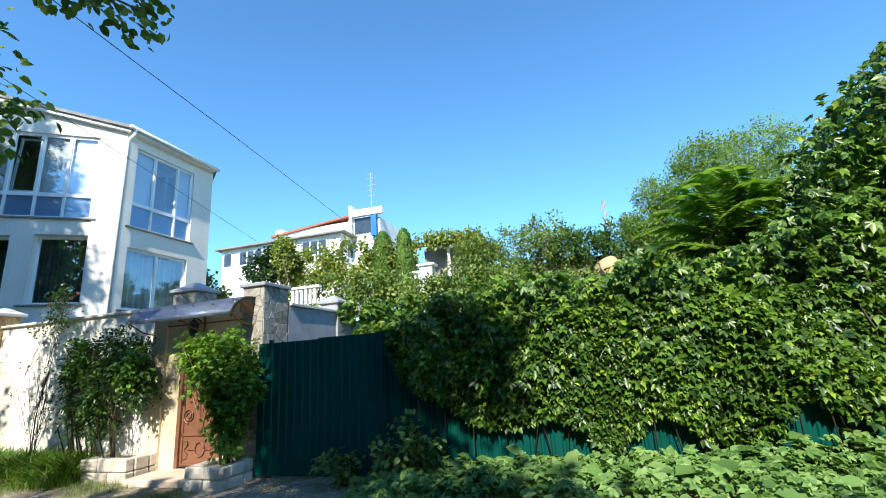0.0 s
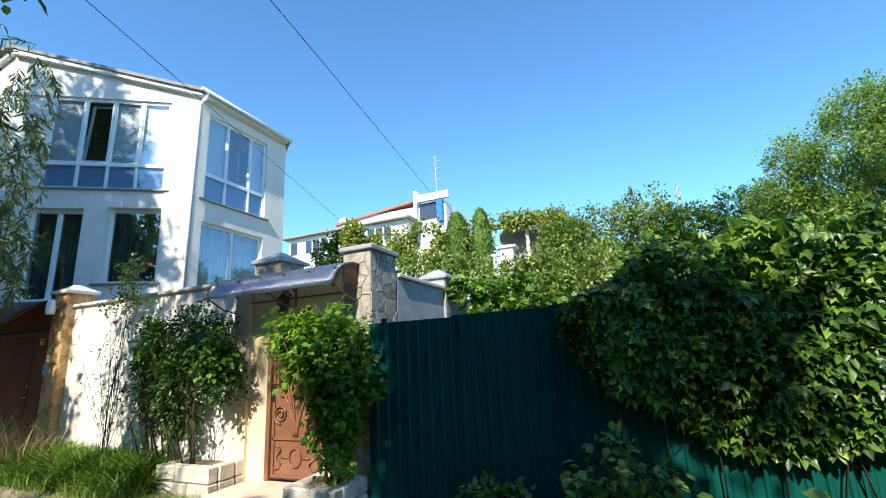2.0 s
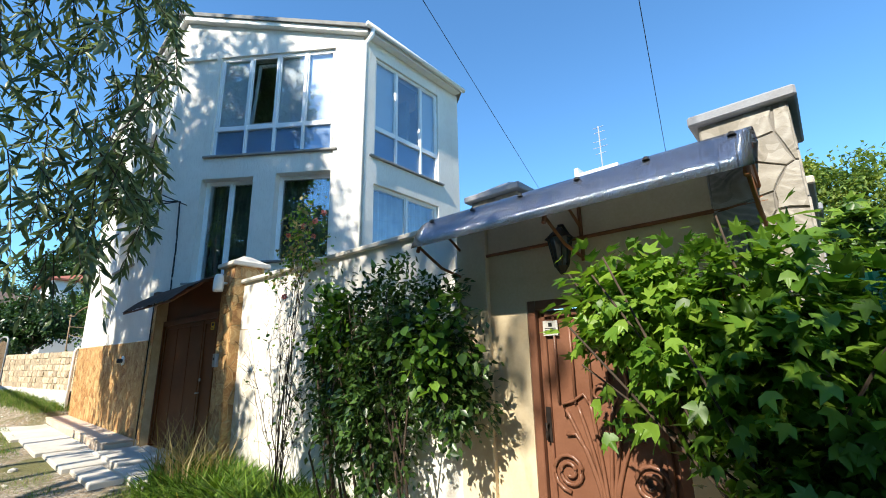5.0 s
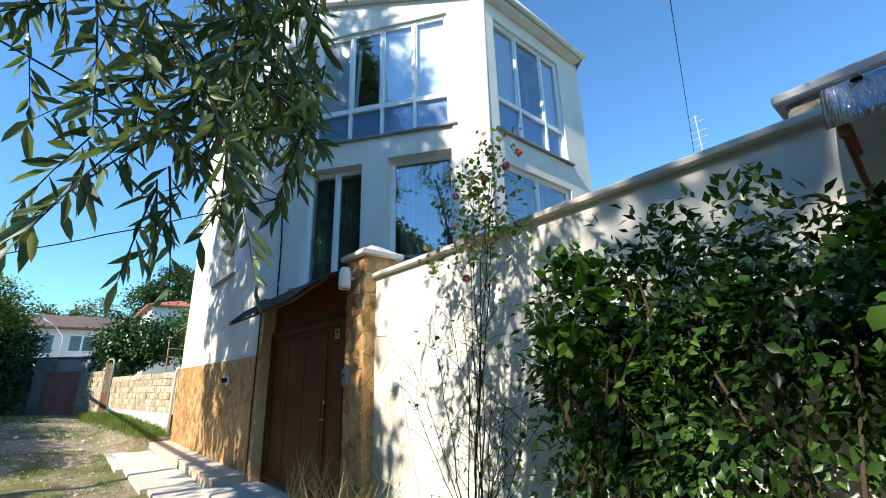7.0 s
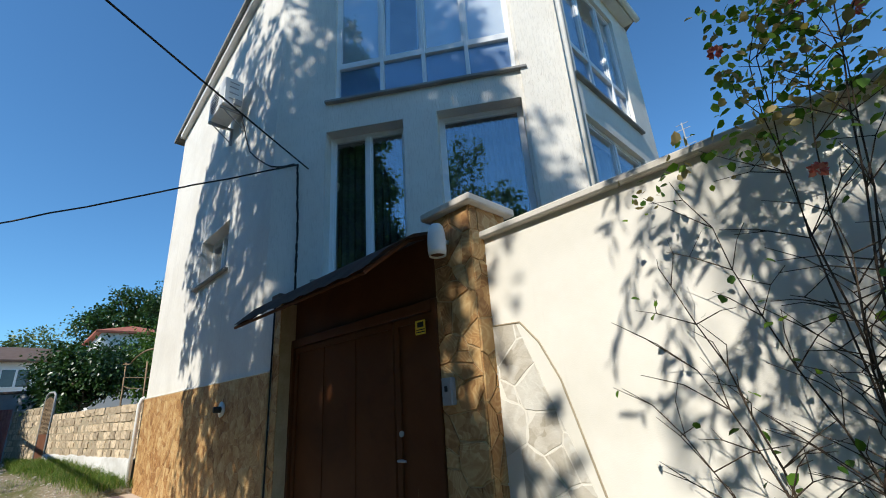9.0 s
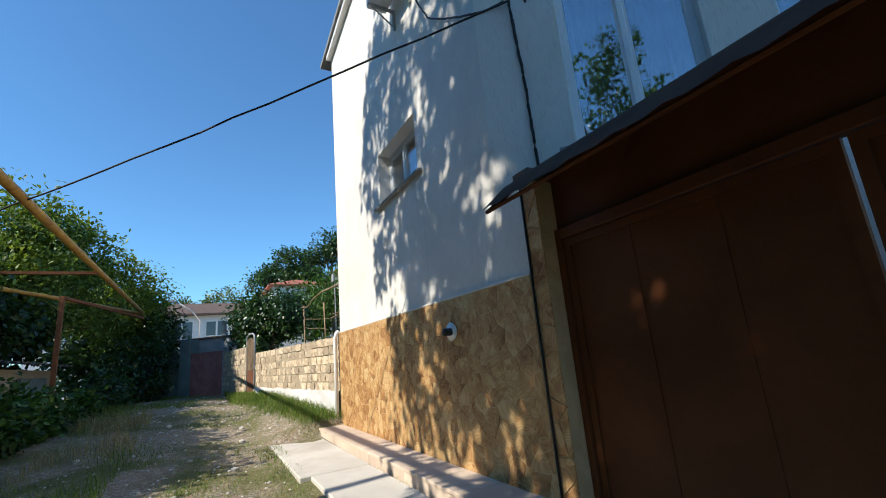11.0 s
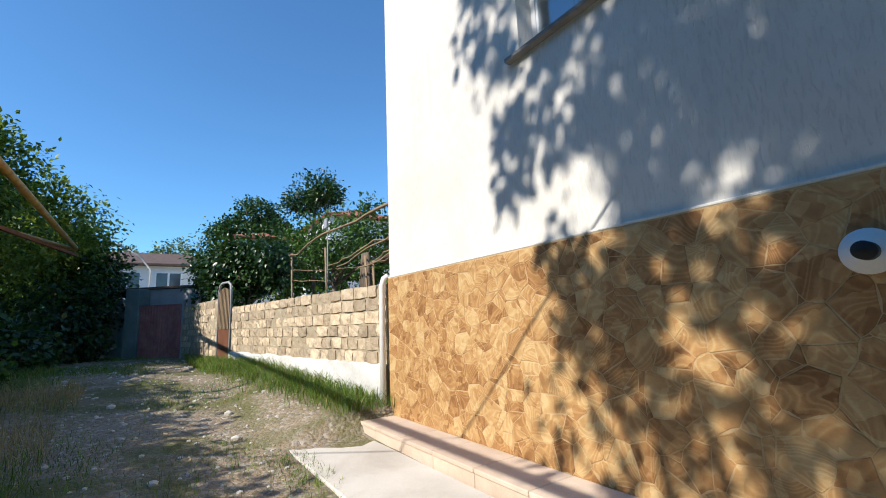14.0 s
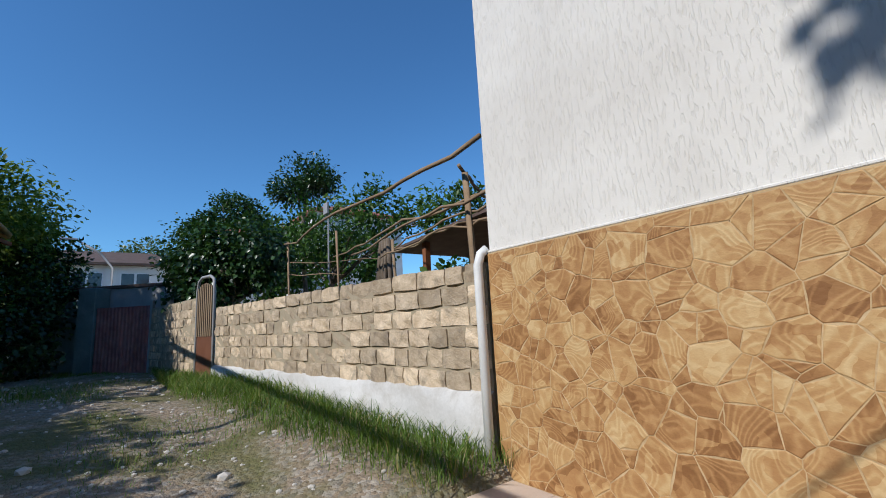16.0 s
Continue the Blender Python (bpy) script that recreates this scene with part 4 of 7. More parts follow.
part("cage", bm, M_DARKMETAL, LAN)
bm = bmesh.new()
bmesh.ops.create_cone(bm, cap_ends=True, segments=6, radius1=0.012, radius2=0.05, depth=0.06, matrix=Matrix.Translation((-6.55, 6.28, 2.37)))
part("finial", bm, M_DARKMETAL, LAN)


def planter(x0, x1, y0, y1, z1, label):
    """A low bed edged with whitewashed blocks."""
    p = thing("brick_planter", label, "planter", "planters by the door", at=((x0 + x1) / 2, (y0 + y1) / 2, 0.05))
    z0, t = 0.0, 0.16
    part("soil", boxed(x0 + t, x1 - t, y0 + t, y1, z0, z1 - 0.06), M_SOIL, p)
    rng = random.Random(int(x0 * 10))
    h = (z1 - z0) / 2
    for row in range(2):
        x = x0
        while x < x1 - 0.05:
            w = min(rng.uniform(0.28, 0.4), x1 - x)
            part("block", boxed(x + 0.005, x + w - 0.005, y0 + rng.uniform(-0.01, 0.01), y0 + t, z0 + row * h + 0.004, z0 + (row + 1) * h - 0.004, bevel=0.018), M_OLDLIME, p)
            x += w
        for xa in (x0, x1 - t):
            y = y0 + t
            while y < y1 - 0.03:
                w = min(rng.uniform(0.26, 0.36), y1 - y)
                part("block", boxed(xa, xa + t, y + 0.005, y + w - 0.005, z0 + row * h + 0.004, z0 + (row + 1) * h - 0.004, bevel=0.018), M_OLDLIME, p)
                y += w


planter(-8.35, -7.3, 5.85, 6.43, 0.42, "bed edged with whitewashed blocks under the dark bush")
planter(-5.85, -5.12, 5.6, 6.26, 0.36, "bed edged with whitewashed blocks under the fresh shrub")

# ---- driveway gate ----
GATE = thing("driveway_gate", "dark brown steel driveway gate with a wicket", "gate", kind="structure", at=(-13.7, 6.3, 0.3))
GM = wall_frame(0, 6.32, 1, 0, 0, -1)
for a, b, nm in ((-14.93, -13.05, "wide_leaf"), (-13.02, -12.5, "wicket")):
    part(nm, boxed(a, b, -0.02, 0.0, 0.34, 2.45, GM), M_GATE, GATE)
    bm = bmesh.new()
    for q in ((a, a + 0.06, 0.34, 2.45), (b - 0.06, b, 0.34, 2.45), (a + 0.06, b - 0.06, 0.34, 0.4), (a + 0.06, b - 0.06, 2.39, 2.45)):
        box(bm, q[0], q[1], 0.0, 0.02, q[2], q[3], GM)
    part("leaf_frame", bm, M_GATE, GATE)
for a in ((-15.0, -14.94, 0.3, 2.55), (-12.49, -12.43, 0.3, 2.55), (-14.94, -12.49, 2.46, 2.55)):
    part("gate_frame", boxed(a[0], a[1], -0.05, 0.05, a[2], a[3], GM, bevel=0.005), M_GATE, GATE)
for a in (-14.3, -13.68):
    part("seam", boxed(a, a + 0.012, 0.0, 0.006, 0.4, 2.39, GM), M_GATE, GATE)
part("handle", tubed([GM @ Vector(p) for p in ((-12.95, 0.02, 1.3), (-12.95, 0.07, 1.3), (-12.85, 0.07, 1.3))], 0.01, 8), M_GREYBOX, GATE, "steel lever", True)
bm = bmesh.new()
bmesh.ops.create_cone(bm, cap_ends=True, segments=12, radius1=0.025, radius2=0.025, depth=0.012, matrix=Matrix.Translation(GM @ Vector((-12.95, 0.025, 1.5))) @ Matrix.Rotation(math.pi / 2, 4, 'X'))
part("lock", bm, M_GREYBOX, GATE, "round steel lock")
part("header_panel", boxed(-15.0, -12.44, -0.04, 0.0, 2.56, 3.12, GM), M_GATE, GATE)
YS = thing("warning_sign", "small yellow enamel sign on the gate", "sign", at=(-12.65, 6.3, 2.3))
part("plate", boxed(-12.72, -12.59, 0.021, 0.026, 2.28, 2.4, GM, bevel=0.002), M_YELLOWSIGN, YS)
part("emblem", boxed(-12.69, -12.61, 0.0265, 0.027, 2.34, 2.385, GM), M_BLACK, YS)
for w in (2.295, 2.315):
    part("text_bar", boxed(-12.705, -12.595, 0.0265, 0.027, w, w + 0.009, GM), M_BLACK, YS)
AWN = thing("gate_awning", "dark sheet-metal awning above the gate", "awning", at=(-13.8, 6.1, 3.0))
bm = bmesh.new()
rows = []
for i in range(25):
    x = -15.02 + 2.58 * i / 24
    rows.append([bm.verts.new((x, y, z)) for y, z in ((6.7, 3.2), (6.4, 3.19), (6.08, 3.08), (5.8, 2.9), (5.56, 2.68 + 0.01 * math.sin(i * 2.2)))])
for a, b in zip(rows, rows[1:]):
    for k in range(4):
        bm.faces.new((a[k], a[k + 1], b[k + 1], b[k]))
bmesh.ops.solidify(bm, geom=bm.faces[:], thickness=0.012)
part("sheet", bm, M_BROWNROOF, AWN, "dark weathered sheet")
for x in (-14.98, -13.8, -12.5):
    part("rafter", tubed([(x, 6.3, 3.12), (x, 6.06, 3.03), (x, 5.6, 2.67)], 0.02, 6), M_GATE, AWN)
part("edge_rail", tubed([(-15.01, 5.6, 2.67), (-12.45, 5.6, 2.67)], 0.016, 6), M_GATE, AWN)
JAMB = thing("gate_jamb", "narrow stone-clad gate jamb against the house", "pillar", at=(-15.13, 6.3, 0.3))
part("core", boxed(-15.187, -15.0, 6.135, 6.6, 0.2, 3.0), M_MORTAR, JAMB)
clad(JAMB, -15.165, -15.0, 0.4, 3.0, 0.25, wall_frame(0, 6.135, 1, 0, 0, -1), 0.0, M_STONE, 77, 0.008, 0.011)
# bell box and sconce on the gate pillar
BELL = thing("door_bell", "grey weatherproof bell box on the stone pillar", "doorbell", at=(-12.32, 6.26, 1.7))
part("box", boxed(-12.38, -12.27, 6.235, 6.287, 1.7, 1.9, bevel=0.008), M_GREYBOX, BELL)
part("button", boxed(-12.34, -12.31, 6.225, 6.234, 1.8, 1.84, bevel=0.003), M_BLACK, BELL)
SC = thing("wall_sconce", "white cylinder wall light on the gate pillar", "wall lamp", at=(-12.25, 6.16, 2.95))
part("arm", tubed([(-12.25, 6.287, 2.98), (-12.25, 6.16, 2.98)], 0.02, 8), M_WHITE, SC, smooth=True)
bm = bmesh.new()
rings = []
for r, z in ((0.02, 3.115), (0.045, 3.11), (0.06, 3.09), (0.072, 3.03), (0.078, 2.95), (0.076, 2.88), (0.07, 2.84), (0.062, 2.842), (0.068, 2.9), (0.066, 3.02)):
    rings.append([bm.verts.new((-12.25 + r * math.cos(k * math.pi / 10), 6.16 + r * math.sin(k * math.pi / 10), z)) for k in range(20)])
for a, b in zip(rings, rings[1:]):
    for k in range(20):
        bm.faces.new((a[k], a[(k + 1) % 20], b[(k + 1) % 20], b[k]))
bm.faces.new(rings[0])
part("shade", bm, M_WHITE, SC, "pierced white metal shade", True)
bm = bmesh.new()
bmesh.ops.create_cone(bm, cap_ends=True, segments=20, radius1=0.06, radius2=0.064, depth=0.03, matrix=Matrix.Translation((-12.25, 6.16, 2.87)))
part("rim", bm, M_GATE, SC, "red-brown inner rim")

# ---- house plinth of flat yellow stones, step, slab ----
PL = thing("stone_plinth", "plinth of irregular yellow-brown sandstone slabs", "stonework", at=(-18.3, 6.1, 0.4))
part("mortar_bed", boxed(-21.42, -15.19, 6.095, 6.118, 0.3, 2.2), M_MORTAR, PL)
clad(PL, -21.42, -15.19, 0.42, 2.19, 0.165, wall_frame(0, 6.095, 1, 0, 0, -1), 0.0, M_STONE, 101, 0.005, 0.0035, 0.01)
part("top_bead", boxed(-21.42, -15.19, 6.092, 6.117, 2.2, 2.222, bevel=0.006), M_RENDER, PL)
KERB = thing("house_step", "long pale tiled step along the house", "step", at=(-18, 5.85, 0.3))
x = -21.52
while x < -15.2:
    w = min(0.62, -15.15 - x)
    part("step_tile", boxed(x + 0.003, x + w - 0.003, 5.62, 6.09, 0.38, 0.42, bevel=0.006), M_TILE, KERB)
    part("riser_tile", boxed(x + 0.003, x + w - 0.003, 5.63, 5.65, 0.12, 0.379, bevel=0.003), M_TILE, KERB)
    x += w
part("step_core", boxed(-21.5, -15.17, 5.651, 6.09, 0.0, 0.379), M_SLAB, KERB)
GSTEP = thing("gate_step", "low pale concrete step before the gate", "step", at=(-13.6, 5.9, 0.2))
part("block", boxed(-15.14, -13.6, 5.5, 6.3, 0.0, 0.31, bevel=0.015), M_SLAB, GSTEP)
part("block", boxed(-13.58, -12.1, 5.45, 6.3, 0.0, 0.27, bevel=0.015), M_SLAB, GSTEP)
SLAB = thing("drive_slab", "pale cracked concrete apron before the house", "paving", kind="structure", at=(-17, 5.1, 0.2))
for a, b, y0, z in ((-21.15, -18.3, 4.72, 0.285), (-18.28, -16.0, 4.85, 0.28), (-15.98, -14.2, 4.95, 0.26), (-14.18, -12.9, 5.05, 0.24)):
    part("slab", boxed(a, b, y0, 5.61 if a < -15.5 else 5.44, 0.0, z, bevel=0.012), M_SLAB, SLAB)
SPOUT = thing("vent_spout", "short black pipe stub in a white collar", "vent", at=(-16.58, 6.05, 1.83))
bm = bmesh.new()
ry = Matrix.Rotation(math.pi / 2, 4, 'X')
bmesh.ops.create_cone(bm, cap_ends=True, segments=24, radius1=0.085, radius2=0.105, depth=0.03, matrix=Matrix.Translation((-16.58, 6.065, 1.83)) @ ry)
part("collar", bm, M_WHITE, SPOUT, "white plastic collar", True)
bm = bmesh.new()
bmesh.ops.create_cone(bm, cap_ends=True, segments=18, radius1=0.042, radius2=0.042, depth=0.1, matrix=Matrix.Translation((-16.58, 6.01, 1.83)) @ ry)
part("stub", bm, M_BLACK, SPOUT, "black rubber pipe stub", True)
bm = bmesh.new()
tube(bm, [(-21.47, 6.02, 0.3), (-21.47, 6.02, 2.1), (-21.46, 6.05, 2.2), (-21.44, 6.1, 2.24)], 0.04, 10)
single("drain_pipe", bm, M_WHITE, "white plastic drain pipe at the house corner", "pipe", smooth=True)
bm = bmesh.new()
tube(bm, [(-15.182, 6.116, 0.42), (-15.182, 6.116, 3.0)], 0.01, 6)
single("cable_conduit", bm, M_BLACK, "black cable conduit beside the gate jamb", "conduit", smooth=True)

# air conditioner and cables on the street face
AC = thing("air_conditioner", "weathered white outdoor air conditioner on brackets", "air conditioner", at=(-17.3, 5.9, 7.2))
part("casing", boxed(-17.72, -16.9, 5.7, 6.02, 6.94, 7.52, bevel=0.015), M_WHITE, AC)
bm = bmesh.new()
bmesh.ops.create_circle(bm, cap_ends=True, segments=24, radius=0.22, matrix=Matrix.Translation((-17.4, 5.694, 7.23)) @ ry)
part("fan_opening", bm, M_BLACK, AC)
for k in range(7):
    part("grille_bar", boxed(-17.62, -17.18, 5.685, 5.692, 7.02 + k * 0.07, 7.032 + k * 0.07), M_WHITE, AC)
for x in (-17.6, -17):
    bm = bmesh.new()
    box(bm, x - 0.02, x + 0.02, 5.68, 6.12, 6.9, 6.938)
    box(bm, x - 0.02, x + 0.02, 6.08, 6.12, 6.58, 6.9)
    tube(bm, [(x, 5.74, 6.9), (x, 6.1, 6.62)], 0.012, 5)
    part("bracket", bm, M_GREYBOX, AC)
for z in (7.08, 7.2, 7.32, 7.42):
    part("louvre", boxed(-16.9, -16.894, 5.78, 5.94, z, z + 0.02), M_GREYBOX, AC)
part("pipe_cover", boxed(-16.9, -16.86, 5.86, 6.0, 6.97, 7.1, bevel=0.01), M_GREYBOX, AC)


def cable(name, label, pts, r, sag=0.0, wobble=0.0):
    out = []
    rng = random.Random(int(abs(pts[0][0]) * 31))
    for a, b in zip(pts, pts[1:]):
        a, b = Vector(a), Vector(b)
        n = 14
        for i in range(n):
            t = i / n
            p = a.lerp(b, t)
            p.z -= sag * 4 * t * (1 - t)
            p += Vector((rng.uniform(-1, 1), rng.uniform(-1, 1), rng.uniform(-1, 1))) * wobble
            out.append(p)
    out.append(Vector(pts[-1]))
    single(name, tubed(out, r, 6), M_BLACK, label, "cable", smooth=True, group="overhead cables")


cable("service_cable", "black service cable swagged to the house wall", [(-15.21, 6.33, 5.14), (-19.6, 1.4, 3.98), (-24.5, -4, 3.3)], 0.0115, 0.05, 0.012)
cable("wall_cable", "black cable clipped down the white wall", [(-15.21, 6.33, 5.14), (-15.18, 6.36, 4.2), (-15.16, 6.365, 3.1)], 0.016, 0, 0.004)
cable("power_line", "black overhead wire crossing the lane to the bay", [(-15.07, 6.43, 5.03), (-12.4, 1.7, 5.1), (-9.75, -3, 5.2)], 0.011, 0.02)
cable("wall_cable", "black cable from the air conditioner to the bay", [(-17.0, 6.06, 6.9), (-16.5, 6.09, 5.9), (-15.6, 6.09, 5.2), (-15.25, 6.3, 5.15)], 0.012, 0.03, 0.004)

# ---- far end of the lane: block wall, gates, sheds ----
BW = wall_frame(-21.47, 6.1, -0.989, -0.147, 0.147, -0.989)
BLOCKW = thing("wall_blocks", "rough shell-limestone block wall on a whitewashed plinth", "wall", kind="structure", at=(-24.8, 5.7, 0.2))
part("mortar_core", boxed(0.0, 6.75, -0.3, -0.012, 0.0, 2.08, BW), M_JOINT, BLOCKW)
rng = random.Random(3)
bm = bmesh.new()
n = 40
low = []
for i in range(n + 1):
    u = 6.75 * i / n
    wob = 0.03 * noise.noise(Vector((u * 1.3, 0, 1)))
    low.append([bm.verts.new(BW @ Vector((u, v, w))) for v, w in ((-0.01, 0.0), (0.07 + wob * 0.5, 0.0), (0.055 + wob * 0.4, 0.6), (0.045, 1.02 + wob), (-0.01, 1.06 + wob))])
for a, b in zip(low, low[1:]):
    for k in range(4):
        bm.faces.new((a[k], a[k + 1], b[k + 1], b[k]))
part("plinth", bm, M_LIME, BLOCKW, "peeling whitewashed plinth", True)
shapes = []
for k in range(16):
    bm = bmesh.new()
    box(bm, -0.5, 0.5, -0.5, 0.5, -0.5, 0.5)
    bmesh.ops.subdivide_edges(bm, edges=bm.edges[:], cuts=1, use_grid_fill=True)
    for v in bm.verts:
        v.co += Vector((rng.uniform(-0.03, 0.03), rng.uniform(-0.05, 0.05), rng.uniform(-0.05, 0.05)))
        c = v.co
        if abs(c.x) > 0.45 and abs(c.z) > 0.45:
            c.y *= 0.9
            c.x *= 0.965
            c.z *= 0.92
    shapes.append(mesh_of("block", bm, M_BLOCK))


def block_course(parent, m, u0, u1, w, h, rng, depth=0.16, lo=0.2, hi=0.44):
    u = u0
    while u < u1 - 0.06:
        L = min(rng.uniform(lo, hi), u1 - u)
        if u1 - u - L < 0.1:
            L = u1 - u
        ob = new("block", shapes[rng.randrange(len(shapes))])
        ob.parent = parent
        ob.matrix_parent_inverse = Matrix.Translation(-parent.location)
        ob.matrix_basis = m @ Matrix.Translation((u + L / 2, -depth / 2 + rng.uniform(-0.012, 0.014), w + h / 2)) @ Matrix.Rotation(rng.uniform(-0.02, 0.02), 4, 'Y') @ Matrix.Diagonal((L - 0.016, depth, h - 0.014 - rng.uniform(0, 0.016), 1))
        u += L


for r in range(6):
    block_course(BLOCKW, BW, 0.0 if r % 2 else 0.02, 6.75, 1.03 + r * 0.187, 0.187, rng)
# iron wicket with an arched pipe head
WICK = thing("iron_wicket", "rusty reddish steel wicket with an arched pipe head", "gate", kind="structure", at=(-28.7, 5.0, 0.3))
bm = bmesh.new()
tube(bm, [BW @ Vector(p) for p in ((7.9, 0, 0.2), (7.9, 0, 2.55), (7.82, 0, 2.75), (7.6, 0, 2.82), (7.1, 0, 2.8), (6.9, 0, 2.72), (6.84, 0, 2.5), (6.84, 0, 0.2))], 0.03, 8)
part("pipe_frame", bm, M_GREYBOX, WICK, "grey bent pipe", True)
part("lower_panel", boxed(6.88, 7.86, -0.02, 0.0, 0.62, 1.6, BW), M_DOOR, WICK)
for k in range(8):
    u = 6.96 + k * 0.117
    part("picket", boxed(u, u + 0.06, -0.015, 0.015, 1.6, 2.6 + 0.08 * math.sin(k / 7 * math.pi), BW), M_WOOD, WICK)
part("crossbar", boxed(6.88, 7.86, -0.025, -0.016, 1.95, 2.0, BW), M_REDGATE, WICK)
W2 = thing("wall_rubble", "pale patched rubble wall with a lime coat", "wall", kind="structure", at=(-31.3, 4.6, 0.2))
part("core", boxed(7.95, 12.1, -0.3, -0.01, 0.0, 2.42, BW), M_JOINT, W2)
rng = random.Random(9)
for r in range(11):
    block_course(W2, BW, 7.95, 12.1, 0.3 + r * 0.19, 0.19, rng)
RG = wall_frame(-33.35, 4.32, -0.66, -0.75, 0.75, -0.66)     # runs back from the rubble wall
REDG = thing("red_gate", "faded red corrugated steel gate", "gate", kind="structure", at=(-34, 3.6, 0.2))
bm = bmesh.new()
prev = None
for i in range(61):
    u = 1.6 * i / 60
    v = 0.018 * (1 if (i // 2) % 2 else 0)
    pr = (bm.verts.new(RG @ Vector((u, v, 0.6))), bm.verts.new(RG @ Vector((u, v, 2.5))))
    if prev:
        bm.faces.new((prev[0], pr[0], pr[1], prev[1]))
    prev = pr
part("sheet", bm, M_REDGATE, REDG)
part("top_rail", boxed(0, 1.6, -0.05, 0.0, 2.45, 2.52, RG), M_REDGATE, REDG)
part("post", boxed(-0.08, -0.005, -0.06, 0.03, 0.1, 2.65, RG), M_GREYBOX, REDG)
M_TEAL = surface("faded_teal_steel", (0.12, 0.17, 0.165), (0.22, 0.28, 0.27), 2, 40, 0.7, 0.1, 0.004, (0.08, 0.1, 0.1), 0.5)
GAR = thing("teal_garage", "faded teal steel garage corner behind the red gate", "garage", at=(-36, 3.5, 0.2))
part("front_post", boxed(1.62, 2.15, -0.45, 0.06, 0.1, 3.1, RG, bevel=0.02), M_TEAL, GAR)
part("side_wall", boxed(2.16, 7.0, -3.2, -0.46, 0.1, 2.8, RG), M_TEAL, GAR)
part("roof", boxed(-0.6, 7.2, -3.4, -0.46, 3.11, 3.2, RG), M_BROWNROOF, GAR)
part("upper_wall", boxed(-0.5, 2.15, -2.4, -0.5, 0.1, 3.1, RG), M_GREYBOX, GAR)


def far_house(name, label, x0, x1, y0, y1, z0, z1, roof, roof_mat, windows, rise=1.2, axis="x"):
    """A distant plain house: walls, hipped roof with eaves, framed windows on its sunny and lane faces."""
    h = thing(name, label, "house", "distant houses", at=((x0 + x1) / 2, (y0 + y1) / 2, z0))
    part("wall", boxed(x0, x1, y0, y1, z0, z1), M_FARWALL, h)
    o = roof
    bm = bmesh.new()
    b = [bm.verts.new(p) for p in ((x0 - o, y0 - o, z1), (x1 + o, y0 - o, z1), (x1 + o, y1 + o, z1), (x0 - o, y1 + o, z1))]
    c = [bm.verts.new((p.co.x, p.co.y, z1 + 0.14)) for p in b]
    if x1 - x0 > y1 - y0:
        d = (y1 - y0) / 2
        r = [bm.verts.new((x0 + d, (y0 + y1) / 2, z1 + rise)), bm.verts.new((x1 - d, (y0 + y1) / 2, z1 + rise))]
        tops = ((c[0], c[1], r[1], r[0]), (c[1], c[2], r[1]), (c[2], c[3], r[0], r[1]), (c[3], c[0], r[0]))
    else:
        d = (x1 - x0) / 2
        r = [bm.verts.new(((x0 + x1) / 2, y0 + d, z1 + rise)), bm.verts.new(((x0 + x1) / 2, y1 - d, z1 + rise))]
        tops = ((c[0], c[1], r[0]), (c[1], c[2], r[1], r[0]), (c[2], c[3], r[1]), (c[3], c[0], r[0], r[1]))
    bm.faces.new(b[::-1])
    for i in range(4):
        bm.faces.new((b[i], b[(i + 1) % 4], c[(i + 1) % 4], c[i]))
    for f in tops:
        bm.faces.new(f)
    part("roof", bm, roof_mat, h)
    for side, a0, a1, w0, w1 in windows:
        m = wall_frame(x1, 0, 0, 1, 1, 0) if side == "E" else wall_frame(0, y0, 1, 0, 0, -1)
        w = part("window", boxed(a0, a1, 0.0, 0.05, w0, w1, m), M_TRIM, h)
        k = max(1, round((a1 - a0) / 0.9))
        for i in range(k):
            c0, c1 = a0 + (a1 - a0) * i / k + 0.07, a0 + (a1 - a0) * (i + 1) / k - 0.07
            part("pane", boxed(c0, c1, 0.05, 0.056, w0 + 0.08, w1 - 0.08, m), M_DARKGLASS, w)
    return h


far_house("brown_roofed_house", "white two-storey house with a brown hipped roof", -66, -55, -8, 11, 0.3, 6.5, 0.6, M_BROWNROOF,
          [("E", 0.2, 2.7, 4.5, 6.05), ("E", 3.6, 5.3, 4.7, 6.05), ("E", 6.5, 8.5, 4.7, 6.05), ("E", -4.5, -2.5, 4.5, 6.05)], 1.8)
far_house("red_roofed_house", "pale house with a red tiled hipped roof on the slope", -66, -52, 16, 24, 1.5, 11.0, 0.5, M_TILEROOF, [("E", 17.5, 19, 8, 9.8), ("E", 21, 22.5, 8, 9.8), ("S", -62, -60, 8, 9.8), ("S", -57, -55, 8, 9.8)], 1.9)
far_house("red_roofed_house", "low pale house with a red tiled roof among trees", -58, -51, 8.5, 13, 1.0, 8.3, 0.4, M_TILEROOF, [("S", -56, -54.5, 6.2, 7.6), ("E", 9.5, 11, 6.2, 7.6)], 1.0)
# hillside villa beyond the courtyard
far_house("hillside_villa", "white hillside villa with a long glazed veranda", -29.5, -17.5, 31, 38, 6.0, 12.3, 0.5, M_SLATE,
          [("S", -29.3, -28.4, 10.7, 12.0), ("S", -27.6, -25.2, 10.7, 12.0), ("S", -24.4, -22.0, 10.7, 12.0), ("S", -21.2, -18.8, 10.7, 12.0), ("E", 32, 34, 10.4, 11.9)], 0.5)
VT = thing("villa_upper_floor", "white upper storey with a red roof edge and parapet", "house", "distant houses", at=(-19, 34, 11))
part("wall", boxed(-25.5, -14.8, 33, 39, 8.0, 13.9), M_FARWALL, VT)
bm = bmesh.new()
